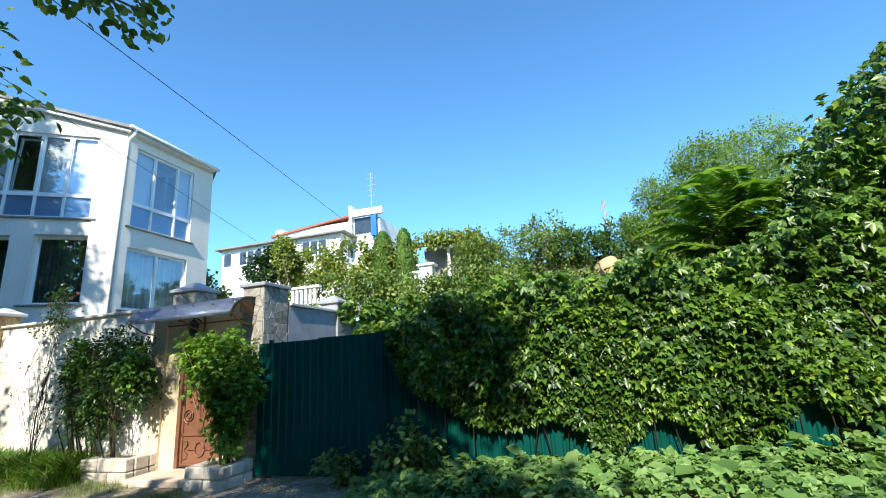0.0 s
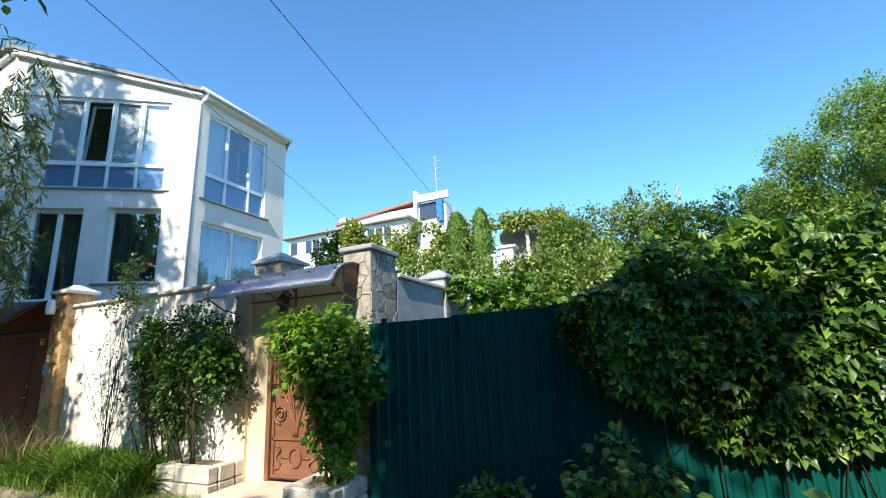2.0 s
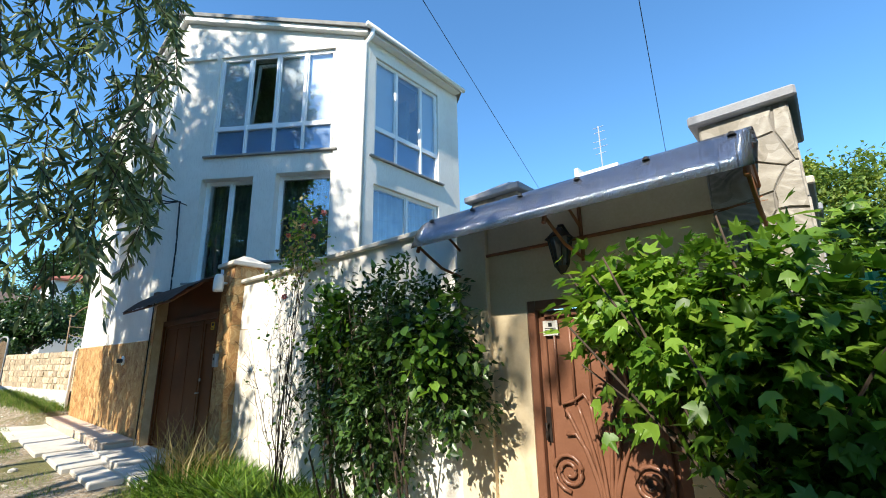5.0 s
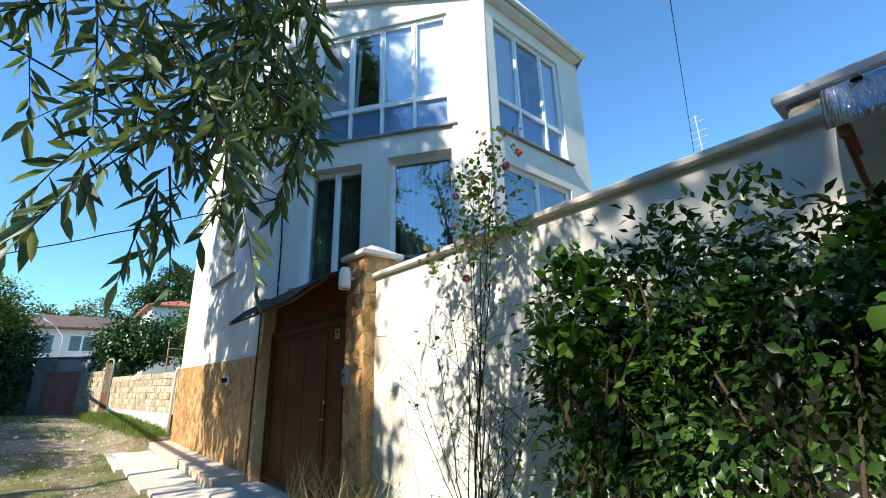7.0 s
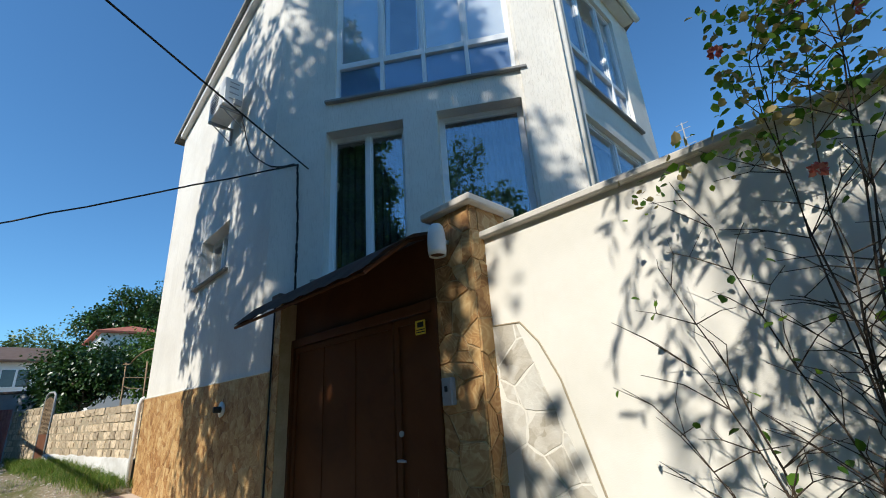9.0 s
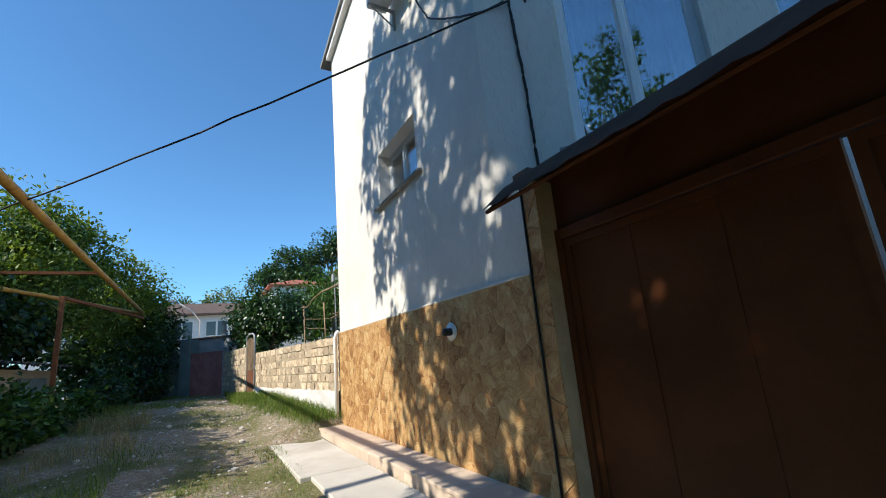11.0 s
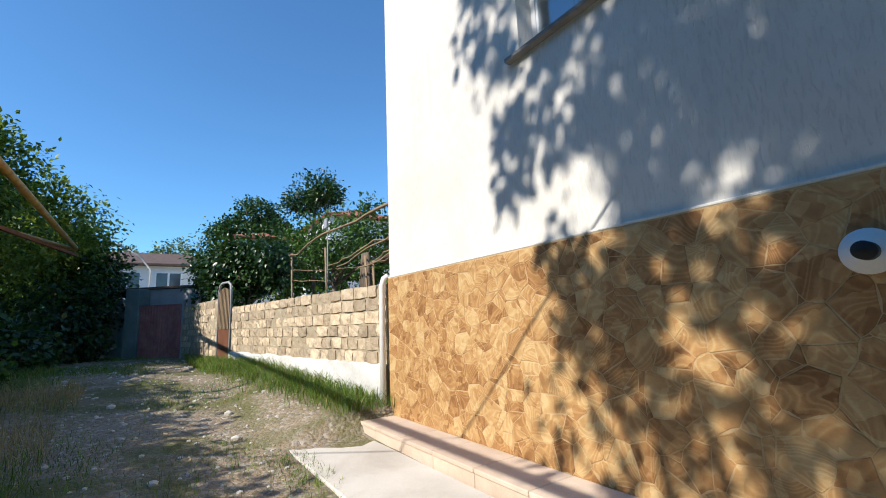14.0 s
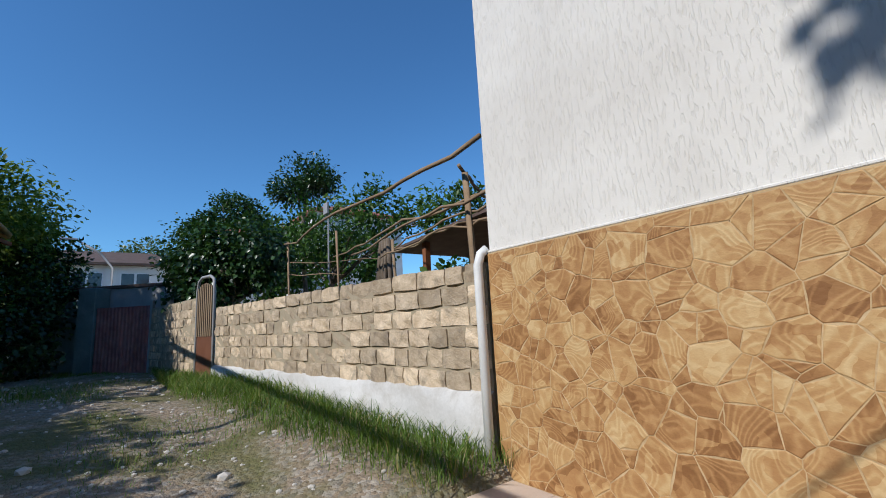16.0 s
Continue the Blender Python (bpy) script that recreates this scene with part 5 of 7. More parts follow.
prism(bm, [(-25.8, 13.5), (-17.6, 14.3), (-17.6, 14.45), (-25.8, 13.68)], -32.8, -39.2, wall_frame(0, 0, 1, 0, 0, -1))
part("roof", bm, M_TILEROOF, VT)
part("parapet", boxed(-17.6, -17.3, 32.6, 39.2, 12.5, 15.2), M_FARWALL, VT)
part("parapet_cap", boxed(-17.3, -14.4, 32.55, 32.9, 14.1, 14.7), M_FARWALL, VT)
part("chimney", boxed(-26.2, -25.5, 34, 35, 12.5, 14.6), M_FARWALL, VT)
# flat dark plate on the wall stands in for a balcony recess in shade
part("balcony_shade_plate", boxed(-17.2, -15.6, 32.95, 32.99, 12.6, 14.05), M_DARKGLASS, VT)
M_BLUE = surface("blue_tarpaulin", (0.02, 0.12, 0.4), (0.04, 0.2, 0.55), 2, 20, 0.6)
part("blue_awning", boxed(-15.5, -15.0, 32.6, 33.0, 12.2, 14.05), M_BLUE, VT, "bright blue rolled awning")
ANT = thing("tv_antenna", "tall thin television aerial mast", "antenna", at=(-15.8, 33.5, 13.5))
part("mast", tubed([(-15.8, 33.5, 13.5), (-15.8, 33.5, 18.4)], 0.045, 6), M_GREYBOX, ANT)
for z, w in ((18.3, 0.4), (17.9, 0.45), (17.2, 0.5), (16.7, 0.55), (16.2, 0.4)):
    part("crossarm", tubed([(-15.8 - w, 33.5, z), (-15.8 + w, 33.5, z)], 0.022, 5), M_GREYBOX, ANT)
TERR = thing("garden_terrace", "white terrace with balusters and a vine roof", "terrace", at=(-7, 25, 6))
part("post", boxed(-7.6, -6.9, 22.0, 22.6, 4.8, 6.6, bevel=0.03), M_FARWALL, TERR)
part("post_cap", boxed(-7.75, -6.75, 21.9, 22.7, 6.6, 6.75, bevel=0.03), M_FARWALL, TERR)
for k in range(6):
    part("baluster", boxed(-8.9 + k * 0.22, -8.78 + k * 0.22, 22.2, 22.32, 5.2, 6.3, bevel=0.02), M_FARWALL, TERR)
for k in range(6):
    part("baluster", boxed(-11.6 + k * 0.22, -11.48 + k * 0.22, 16.2, 16.32, 4.3, 5.0, bevel=0.02), M_FARWALL, TERR)
part("railing", boxed(-11.75, -10.2, 16.15, 16.4, 5.0, 5.1), M_FARWALL, TERR)
part("railing", boxed(-9.0, -7.6, 22.15, 22.4, 6.3, 6.42), M_FARWALL, TERR)
part("roof_beam", boxed(-9.2, -4.6, 25.2, 25.5, 8.6, 8.85), M_WOOD, TERR)
part("room", boxed(-8.6, -4.9, 26.0, 26.3, 5.0, 8.6), M_INNER, TERR)
for x in (-9.0, -6.8, -4.8):
    part("upright", boxed(x - 0.09, x + 0.09, 25.3, 25.45, 5.0, 8.6), M_FARWALL, TERR)
MAST = thing("radio_mast", "faint lattice radio mast on the hill", "mast", at=(9, 90, 20))
for dx in (-0.8, 0.8):
    part("leg", tubed([(9 + dx * 2, 90, 0), (9 + dx * 0.2, 90, 30.5)], 0.07, 5), M_REDGATE, MAST)
for k in range(8):
    part("brace", tubed([(9 - 0.7 + k * 0.05, 90, 16 + k * 1.8), (9 + 0.7 - k * 0.05, 90, 17.8 + k * 1.8)], 0.05, 4), M_FARWALL, MAST)

# ---- gas pipe gantry over the lane verge ----
GAS = thing("gas_pipe", "overhead gas pipe with peeling yellow paint on rusty frames", "pipe", at=(-26, 1.3, 0.2))
part("main_pipe", tubed([(-12.0, 1.5, 4.02), (-18, 1.5, 4.04), (-24, 1.5, 4.05), (-32.3, 1.5, 4.1)], 0.062, 10), M_GASPIPE, GAS, smooth=True)
part("return_pipe", tubed([(-32.3, 1.5, 4.05), (-28.1, -0.1, 4.06), (-24.0, -1.6, 4.0)], 0.055, 10), M_GASPIPE, GAS, smooth=True)
part("cross_beam", boxed(-24.07, -23.99, -1.6, 1.55, 3.93, 3.99), M_RUST, GAS)
part("cross_beam", boxed(0.0, 5.5, -0.04, 0.04, 3.86, 3.94, wall_frame(-27.0, 0.3, -0.975, 0.222, -0.222, -0.975)), M_RUST, GAS)
for x, y in ((-27.0, 0.3), (-24.03, -1.55)):
    part("post", boxed(x - 0.05, x + 0.05, y - 0.05, y + 0.05, 0.0, 3.9), M_RUST, GAS)
part("post", tubed([(-12.0, 1.5, 0.0), (-12.0, 1.5, 4.02)], 0.05, 8), M_RUST, GAS)
SHED = thing("lane_shed", "low limestone shed with a corrugated asbestos roof", "shed", at=(-26, -0.6, 0.2))
part("wall", boxed(-29.5, -22.5, -3.5, -0.25, 0.0, 2.1), M_JOINT, SHED)
rng = random.Random(15)
for r in range(10):
    block_course(SHED, wall_frame(-25.6, -0.25, 1, 0, 0, 1), 0.0, 3.1, 0.15 + r * 0.19, 0.19, rng, 0.1)
bm = bmesh.new()
prev = None
for i in range(81):
    x = -29.8 + 7.6 * i / 80
    z = 0.03 * math.sin(i * 1.2)
    pr = (bm.verts.new((x, 0.15, 2.2 + z)), bm.verts.new((x, -3.7, 2.85 + z)))
    if prev:
        bm.faces.new((prev[0], pr[0], pr[1], prev[1]))
    prev = pr
bmesh.ops.solidify(bm, geom=bm.faces[:], thickness=0.02)
part("roof", bm, M_SLATE, SHED, "corrugated grey sheets", True)
part("door", boxed(-28.6, -26.6, -0.249, -0.2, 0.2, 1.9), M_TEAL, SHED, "faded teal shed door")

# ---- pergola of poles and vine stems behind the block wall ----
PERG = thing("pergola", "rickety pergola of bare poles and old vine stems", "pergola", at=(-26, 7.5, 0.3))
for x, y, z, r in ((-23.3, 7.5, 3.75, 0.05), (-29.76, 6.97, 3.85, 0.03), (-27.0, 7.1, 3.6, 0.025), (-25.6, 7.6, 3.2, 0.03), (-24.4, 9.2, 3.6, 0.05), (-28.2, 9.0, 3.5, 0.04)):
    part("upright", tubed([(x + 0.12, y, 0.3), (x + 0.05, y + 0.04, 2.0), (x, y, z)], r, 7), M_WOOD, PERG, smooth=True)
rng = random.Random(12)


def stem(a, b, r, wob):
    a, b = Vector(a), Vector(b)
    pts = []
    for i in range(13):
        t = i / 12
        p = a.lerp(b, t)
        p += Vector((0, rng.uniform(-1, 1), 0.7 * math.sin(t * 9 + a.x) + rng.uniform(-0.6, 0.6))) * wob
        pts.append(p)
    part("vine_stem", tubed(pts, r, 6, r * 0.6), M_WOOD, PERG, smooth=True)


for a, b, r, w in (((-22.6, 7.2, 3.95), (-29.8, 6.95, 3.8), 0.035, 0.06), ((-22.2, 7.9, 3.6), (-29.0, 7.9, 3.45), 0.028, 0.08), ((-22.0, 7.3, 3.35), (-26.8, 7.4, 3.1), 0.026, 0.07),
                   ((-22.3, 8.6, 3.7), (-28.5, 8.9, 3.5), 0.03, 0.09), ((-22.2, 7.6, 3.05), (-25.7, 7.4, 2.9), 0.022, 0.06), ((-23.3, 7.4, 3.8), (-24.4, 9.3, 3.55), 0.03, 0.04),
                   ((-22.0, 8.2, 3.2), (-26.5, 8.1, 3.2), 0.024, 0.09), ((-29.7, 7.0, 3.0), (-26.9, 7.2, 2.7), 0.014, 0.02), ((-29.76, 6.97, 3.3), (-28.2, 9.0, 3.3), 0.016, 0.03)):
    stem(a, b, r, w)
LEAN = thing("lean_to", "brown lean-to with a rusty sheet roof", "shed", at=(-26, 10, 0.3))
bm = bmesh.new()
prism(bm, [(-22.0, 3.85), (-28.5, 3.5), (-28.5, 3.56), (-22.0, 3.92)], -9.2, -12, wall_frame(0, 0, 1, 0, 0, -1))
part("roof", bm, M_BROWNROOF, LEAN)
part("back_wall", boxed(-28.4, -22.0, 11.8, 11.95, 0.2, 3.5), M_WOOD, LEAN)
for x in (-22.4, -24.8, -27.2):
    part("post", boxed(x - 0.07, x + 0.07, 9.4, 9.54, 0.2, 3.55), M_RUST, LEAN)
FL = thing("flood_light", "small square floodlight panel on a pole", "lamp", at=(-30.87, 8.45, 0.3))
part("pole", tubed([(-30.87, 8.5, 0.3), (-30.87, 8.5, 5.1)], 0.025, 6), M_GREYBOX, FL)
part("panel", boxed(-31.02, -30.72, 8.4, 8.47, 5.0, 5.35, bevel=0.01), M_GREYBOX, FL)
SL = thing("street_lamp", "thin curved street lamp by the far house", "street lamp", at=(-44, 3.2, 0.2))
part("pole", tubed([(-44, 3.3, 0.2), (-44, 3.3, 4.9), (-44.1, 2.8, 5.6), (-44.2, 1.9, 6.2)], 0.05, 8), M_GREYBOX, SL, smooth=True)
part("head", boxed(-44.3, -44.1, 1.3, 1.95, 6.15, 6.27, bevel=0.03), M_GREYBOX, SL)

# ---- green steel fence ----
FENCE = thing("green_fence", "tall dark green profiled steel fence", "fence", kind="structure", at=(0, 6.3, 0.1))
FM = wall_frame(0, 6.27, 1, 0, 0, -1)


def fence_sheet(u0, u1, w0, w1, lift=0.0):
    bm = bmesh.new()
    prev = None
    u = u0
    prof = []
    while u < u1 - 1e-6:
        prof += [(u, 0.0), (min(u + 0.085, u1), 0.0), (min(u + 0.1, u1), 0.018), (min(u + 0.13, u1), 0.018)]
        u += 0.145
    for u, v in prof:
        pr = (bm.verts.new(FM @ Vector((u, v + lift, w0))), bm.verts.new(FM @ Vector((u, v + lift, w1))))
        if prev and (prev[0].co - pr[0].co).length > 1e-5:
            bm.faces.new((prev[0], pr[0], pr[1], prev[1]))
        prev = pr
    return bm


u = -5.1
k = 0
while u < 9:
    part("sheet", fence_sheet(u, u + 1.2, 0.08, 2.14 + 0.028 * min(6, k) * 0.7, 0.006 * (k % 2)), M_GREEN, FENCE)
    u += 1.15
    k += 1
for w in (0.6, 1.75):
    part("rail", boxed(-5.0, 9, -0.06, -0.025, w, w + 0.04, FM), M_DARKMETAL, FENCE)
for k in range(6):
    part("post", boxed(-4.95 + k * 2.5, -4.89 + k * 2.5, -0.12, -0.061, 0.0, 2.2, FM), M_DARKMETAL, FENCE)
cable("power_line", "thin overhead wire climbing to the hillside villa", [(-3.74, -4, 5.51), (-5.78, 6, 6.19), (-10.08, 27, 7.63)], 0.006, 0.02)
cable("power_line", "thin overhead wire running past the white house", [(-5.12, -3, 5.93), (-8.0, 6, 5.95), (-14.7, 27, 6.0)], 0.005, 0.02)

# ---- foliage helpers ----
NR = np.random.RandomState(4)
LEAF = (np.array([(0, 0, 0), (-0.27, 0.42, 0.07), (0, 1, -0.05), (0.27, 0.42, 0.07)]), [(0, 2, 1), (0, 3, 2)])
BROAD = (np.array([(0, 0, 0), (-0.36, 0.3, 0.06), (-0.3, 0.68, 0.05), (0, 1, -0.08), (0.3, 0.68, 0.05), (0.36, 0.3, 0.06), (0, 0.5, -0.02)]), [(0, 6, 1), (1, 6, 2), (2, 6, 3), (3, 6, 4), (4, 6, 5), (5, 6, 0)])
NARROW = (np.array([(0, 0, 0), (-0.075, 0.4, 0.02), (-0.05, 0.75, -0.02), (0, 1, -0.1), (0.05, 0.75, -0.02), (0.075, 0.4, 0.02)]), [(0, 3, 2), (0, 2, 1), (0, 5, 4), (0, 4, 3)])


LOBED = (np.array([(0, 0, 0), (-0.3, 0.2, 0.05), (-0.44, 0.62, 0.0), (-0.17, 0.52, 0.04), (0, 1, -0.1), (0.17, 0.52, 0.04), (0.44, 0.62, 0.0), (0.3, 0.2, 0.05), (0, 0.4, -0.03)]), [(i, 8, (i + 1) % 8) for i in range(8)])


def palm_template():
    vs, fs = [], []
    for k, (a, s) in enumerate(((-82, 0.62), (-42, 0.88), (0, 1.0), (42, 0.88), (82, 0.62))):
        c, n = math.cos(radians(a)), math.sin(radians(a))
        b = len(vs)
        for x, y, z in ((0, 0.02, 0), (-0.25, 0.55, 0.06), (0, 1, -0.14), (0.25, 0.55, 0.06)):
            x, y = x * s, y * s
            vs.append((x * c + y * n, -x * n + y * c, z * s))
        fs += [(b, b + 2, b + 1), (b, b + 3, b + 2)]
    return np.array(vs), fs


PALM = palm_template()
BLADE = (np.array([(-0.035, 0, 0), (0.035, 0, 0), (0.028, 0.45, 0.06), (-0.028, 0.45, 0.06), (0, 1, -0.1)]), [(0, 1, 2), (0, 2, 3), (3, 2, 4)])


def unit(a):
    return a / np.maximum(1e-9, np.linalg.norm(a, axis=1))[:, None]


def leaf_mesh(name, P, along, normal, size, template, material):
    """Many leaves in one mesh: each stands at P, points along, faces normal."""
    tv, tf = template
    n, k = len(P), len(tv)
    y = unit(along)
    x = unit(np.cross(y, normal))
    z = np.cross(x, y)
    V = P[:, None, :] + size[:, None, None] * (tv[None, :, 0:1] * x[:, None] + tv[None, :, 1:2] * y[:, None] + tv[None, :, 2:3] * z[:, None])
    F = (np.array(tf)[None] + (np.arange(n) * k)[:, None, None]).reshape(-1, 3)
    me = bpy.data.meshes.new(name)
    me.vertices.add(n * k)
    me.vertices.foreach_set("co", V.reshape(-1).astype(np.float32))
    me.loops.add(F.size)
    me.loops.foreach_set("vertex_index", F.reshape(-1).astype(np.int32))
    me.polygons.add(len(F))
    me.polygons.foreach_set("loop_start", np.arange(0, F.size, 3, dtype=np.int32))
    me.update(calc_edges=True)
    me.materials.append(material)
    return me


def leaf_part(name, P, along, normal, size, template, material, parent, label=""):
    ob = new(name, leaf_mesh(name, P, along, normal, size, template, material))
    if parent is not None:
        ob.parent = parent
        ob.matrix_parent_inverse = Matrix.Translation(-parent.location)
    if label:
        ob["label"] = label
    return ob


def blob_points(n, blobs, clumps, spread, hollow=0.5):
    """Points gathered in clumps within ellipsoids (cx, cy, cz, rx, ry, rz), thicker towards the rim."""
    w = np.array([b[3] * b[4] * b[5] for b in blobs]) ** 0.67
    pick = NR.choice(len(blobs), clumps, p=w / w.sum())
    B = np.array(blobs)[pick]
    d = unit(NR.normal(size=(clumps, 3)))
    r = hollow + (1 - hollow) * NR.rand(clumps) ** 0.6
    r *= 0.76 + 0.26 * NR.rand(clumps)
    C = B[:, :3] + d * r[:, None] * B[:, 3:]
    idx = NR.randint(0, clumps, n)
    P = C[idx] + np.clip(NR.normal(size=(n, 3)), -1.7, 1.7) * spread * (0.6 + 0.8 * NR.rand(clumps))[idx][:, None]
    return P, d[idx]


def foliage(name, n, blobs, clumps, spread, size, template, material, parent, droop=0.3, hollow=0.5, keep=None, label=""):
    P, d = blob_points(n, blobs, clumps, spread, hollow)
    if keep is not None:
        m = keep(P)
        P, d = P[m], d[m]
    n = len(P)
    along = d * 0.8 + NR.normal(size=(n, 3)) * 0.7 + np.array([0, 0, -droop])
    normal = np.array([0, 0, 0.9]) + d * 0.5 + NR.normal(size=(n, 3)) * 0.45
    s = size * (0.6 + 0.7 * NR.rand(n))
    return leaf_part(name, P, along, normal, s, template, material, parent, label)


def limbs(parent, base, tips, r, material=M_BARK, wob=0.25, seed=1, name="limb"):
    rng = random.Random(seed)
    for tip in tips:
        a, b = Vector(base), Vector(tip)
        pts = []
        for i in range(9):
            t = i / 8
            p = a.lerp(b, t)
            p.z += 0.25 * math.sin(t * math.pi) * (b - a).length * 0.25
            if 0 < i < 8:
                p += Vector((rng.uniform(-1, 1), rng.uniform(-1, 1), rng.uniform(-1, 1))) * wob * 0.4
            pts.append(p)
        part(name, tubed(pts, r, 7, r * 0.25), material, parent, smooth=True)


def tree(name, label, x, y, top, trunk_r, blobs, n, clumps, spread, size, material, template=LEAF, droop=0.3, seed=1, ground=None, hollow=0.5, keep=None):
    z = ground_z(x, y) if ground is None else ground
    t = thing(name, label, "tree", at=(x, y, z))
    rng = random.Random(seed)
    pts = [(x + rng.uniform(-0.1, 0.1) * i, y + rng.uniform(-0.1, 0.1) * i, z - 0.15 + (top - z) * i / 6) for i in range(7)]
    part("trunk", tubed(pts, trunk_r, 10, trunk_r * 0.45), M_BARK, t, smooth=True)
    tips = []
    for b in blobs:
        for _ in range(2):
            tips.append((b[0] + rng.uniform(-0.6, 0.6) * b[3], b[1] + rng.uniform(-0.6, 0.6) * b[4], b[2] + rng.uniform(-0.2, 0.6) * b[5]))
    limbs(t, pts[4], tips, trunk_r * 0.25, seed=seed)
    foliage("crown", n, blobs, clumps, spread, size, template, material, t, droop, hollow, keep)
    return t


# ---- creeper over the fence ----
IVY = thing("creeper", "dense green virginia creeper hanging over the fence", "creeper", at=(1, 6.2, 0.3))


def ivy_top(x):
    return np.interp(x, [-2.6, -1.8, -0.9, 0.4, 1.3, 2.2, 3.0, 3.6, 4.2, 5.5, 7.5], [2.2, 2.5, 2.75, 2.75, 2.7, 2.85, 3.3, 4.6, 5.2, 5.4, 4.6])


def ivy_low(x):
    return np.interp(x, [-2.6, -2.2, -1.6, -0.9, -0.3, 0.3, 0.9, 1.4, 2.0, 2.5, 3.1, 3.6, 8], [1.9, 1.3, 0.9, 0.75, 0.95, 0.45, 0.75, 0.55, 0.5, 1.15, 0.6, 0.4, 0.4])


def ivy_points(n, x0, x1):
    x = x0 + (x1 - x0) * NR.rand(n)
    hi, lo = ivy_top(x), ivy_low(x)
    lumps = np.array([noise.noise(Vector((a * 1.4, 0, 4))) for a in x])
    w = lo + lumps * 0.25 + (hi + 0.1 * lumps - lo) * NR.rand(n) ** 0.9
    bulge = np.array([noise.noise(Vector((a * 1.1, b * 1.1, 8))) for a, b in zip(x, w)])
    thick = 0.12 + 0.3 * np.clip((w - lo) / np.maximum(0.3, hi - lo), 0, 1) ** 1.2 + 0.32 * bulge
    y = 6.2 - thick * (0.45 + 0.6 * NR.rand(n))
    over = w > 2.25
    y[over] += (NR.rand(over.sum()) ** 1.3) * 1.3
    return np.stack([x, y, w], 1)


P = ivy_points(19000, -2.6, 7.5)
n = len(P)
leaf_part("foliage", P, np.array([0, -0.45, -0.7]) + NR.normal(size=(n, 3)) * 0.7, np.array([0, -0.75, 0.75]) + NR.normal(size=(n, 3)) * 0.55,
          0.122 * (0.5 + 0.85 * NR.rand(n)), PALM, L_IVY, IVY)
for k in range(26):
    x = -2.2 + k * 0.3 + RNG.uniform(-0.1, 0.1)
    h = float(ivy_low(x))
    pts = [(x, 6.2, 2.3), (x + RNG.uniform(-0.1, 0.1), 6.05, 1.7), (x + RNG.uniform(-0.15, 0.15), 6.12, 1.0), (x + RNG.uniform(-0.2, 0.2), 6.17, 0.1)]
    part("stem", tubed(pts, 0.012, 5, 0.008), M_TWIG, IVY, smooth=True)
HEDGE = thing("creeper", "creeper-covered thicket sprawling behind the fence", "creeper", at=(2, 8, 1))
foliage("foliage", 9000, [(-1.0, 7.4, 2.2, 1.6, 0.9, 0.7), (1.2, 7.6, 2.1, 1.6, 1.0, 0.8), (3.2, 7.8, 2.6, 1.4, 1.2, 1.0), (5.0, 7.5, 3.6, 1.4, 1.2, 1.9), (-3.2, 8.6, 1.9, 1.2, 1.2, 0.75)], 240, 0.2, 0.12, PALM, L_IVY, HEDGE, 0.6, 0.4)
# weeds before the fence
WEEDS = thing("weed_bed", "lush low weeds and creeper along the fence foot", "weeds", kind="stuff", at=(1, 5.5, 0.1))
n = 5200
x = -2.9 + 9.5 * NR.rand(n)
y = 6.15 - 1.9 * NR.rand(n) ** 1.3
h = np.array([0.38 + 0.26 * noise.noise(Vector((a * 0.9, b * 0.9, 2))) for a, b in zip(x, y)]) * np.clip((y - 4.1) / 0.7, 0.15, 1) * np.clip((x + 3.0) / 1.2, 0.25, 1)
z = np.array([ground_z(a, b) for a, b in zip(x, y)]) + 0.02 + h * (0.55 + 0.5 * NR.rand(n))
P = np.stack([x, y, z], 1)
leaf_part("leaves", P, NR.normal(size=(n, 3)) * [1, 1, 0.3] + [0, -0.4, -0.15], np.array([0, -0.25, 1.0]) + NR.normal(size=(n, 3)) * 0.35, 0.115 * (0.5 + 0.8 * NR.rand(n)), PALM, L_WEED, WEEDS)
n = 500
P2 = P[NR.choice(len(P), n)] + NR.normal(size=(n, 3)) * 0.05
leaf_part("broad_leaves", P2, NR.normal(size=(n, 3)) * [1, 1, 0.3], np.array([0, -0.4, 1.0]) + NR.normal(size=(n, 3)) * 0.3, 0.2 * (0.5 + 0.8 * NR.rand(n)), BROAD, L_WEED, WEEDS)
DRYB = thing("dry_shrub", "half-dry bramble at the fence foot", "shrub", at=(-2.6, 5.7, 0.1))
foliage("leaves", 900, [(-2.3, 5.75, 0.5, 0.55, 0.35, 0.5), (-3.4, 5.95, 0.25, 0.4, 0.25, 0.3)], 50, 0.09, 0.09, BROAD, L_HILL, DRYB, 0.4, 0.2)
for k in range(14):
    a = (-2.3 + RNG.uniform(-0.3, 0.3), 5.8 + RNG.uniform(-0.2, 0.2), 0.0)
    part("twig", tubed([a, (a[0] + RNG.uniform(-0.25, 0.25), a[1] + RNG.uniform(-0.2, 0.1), 0.5), (a[0] + RNG.uniform(-0.5, 0.5), a[1] + RNG.uniform(-0.3, 0.1), RNG.uniform(0.6, 1.0))], 0.008, 5, 0.003), M_TWIG, DRYB)

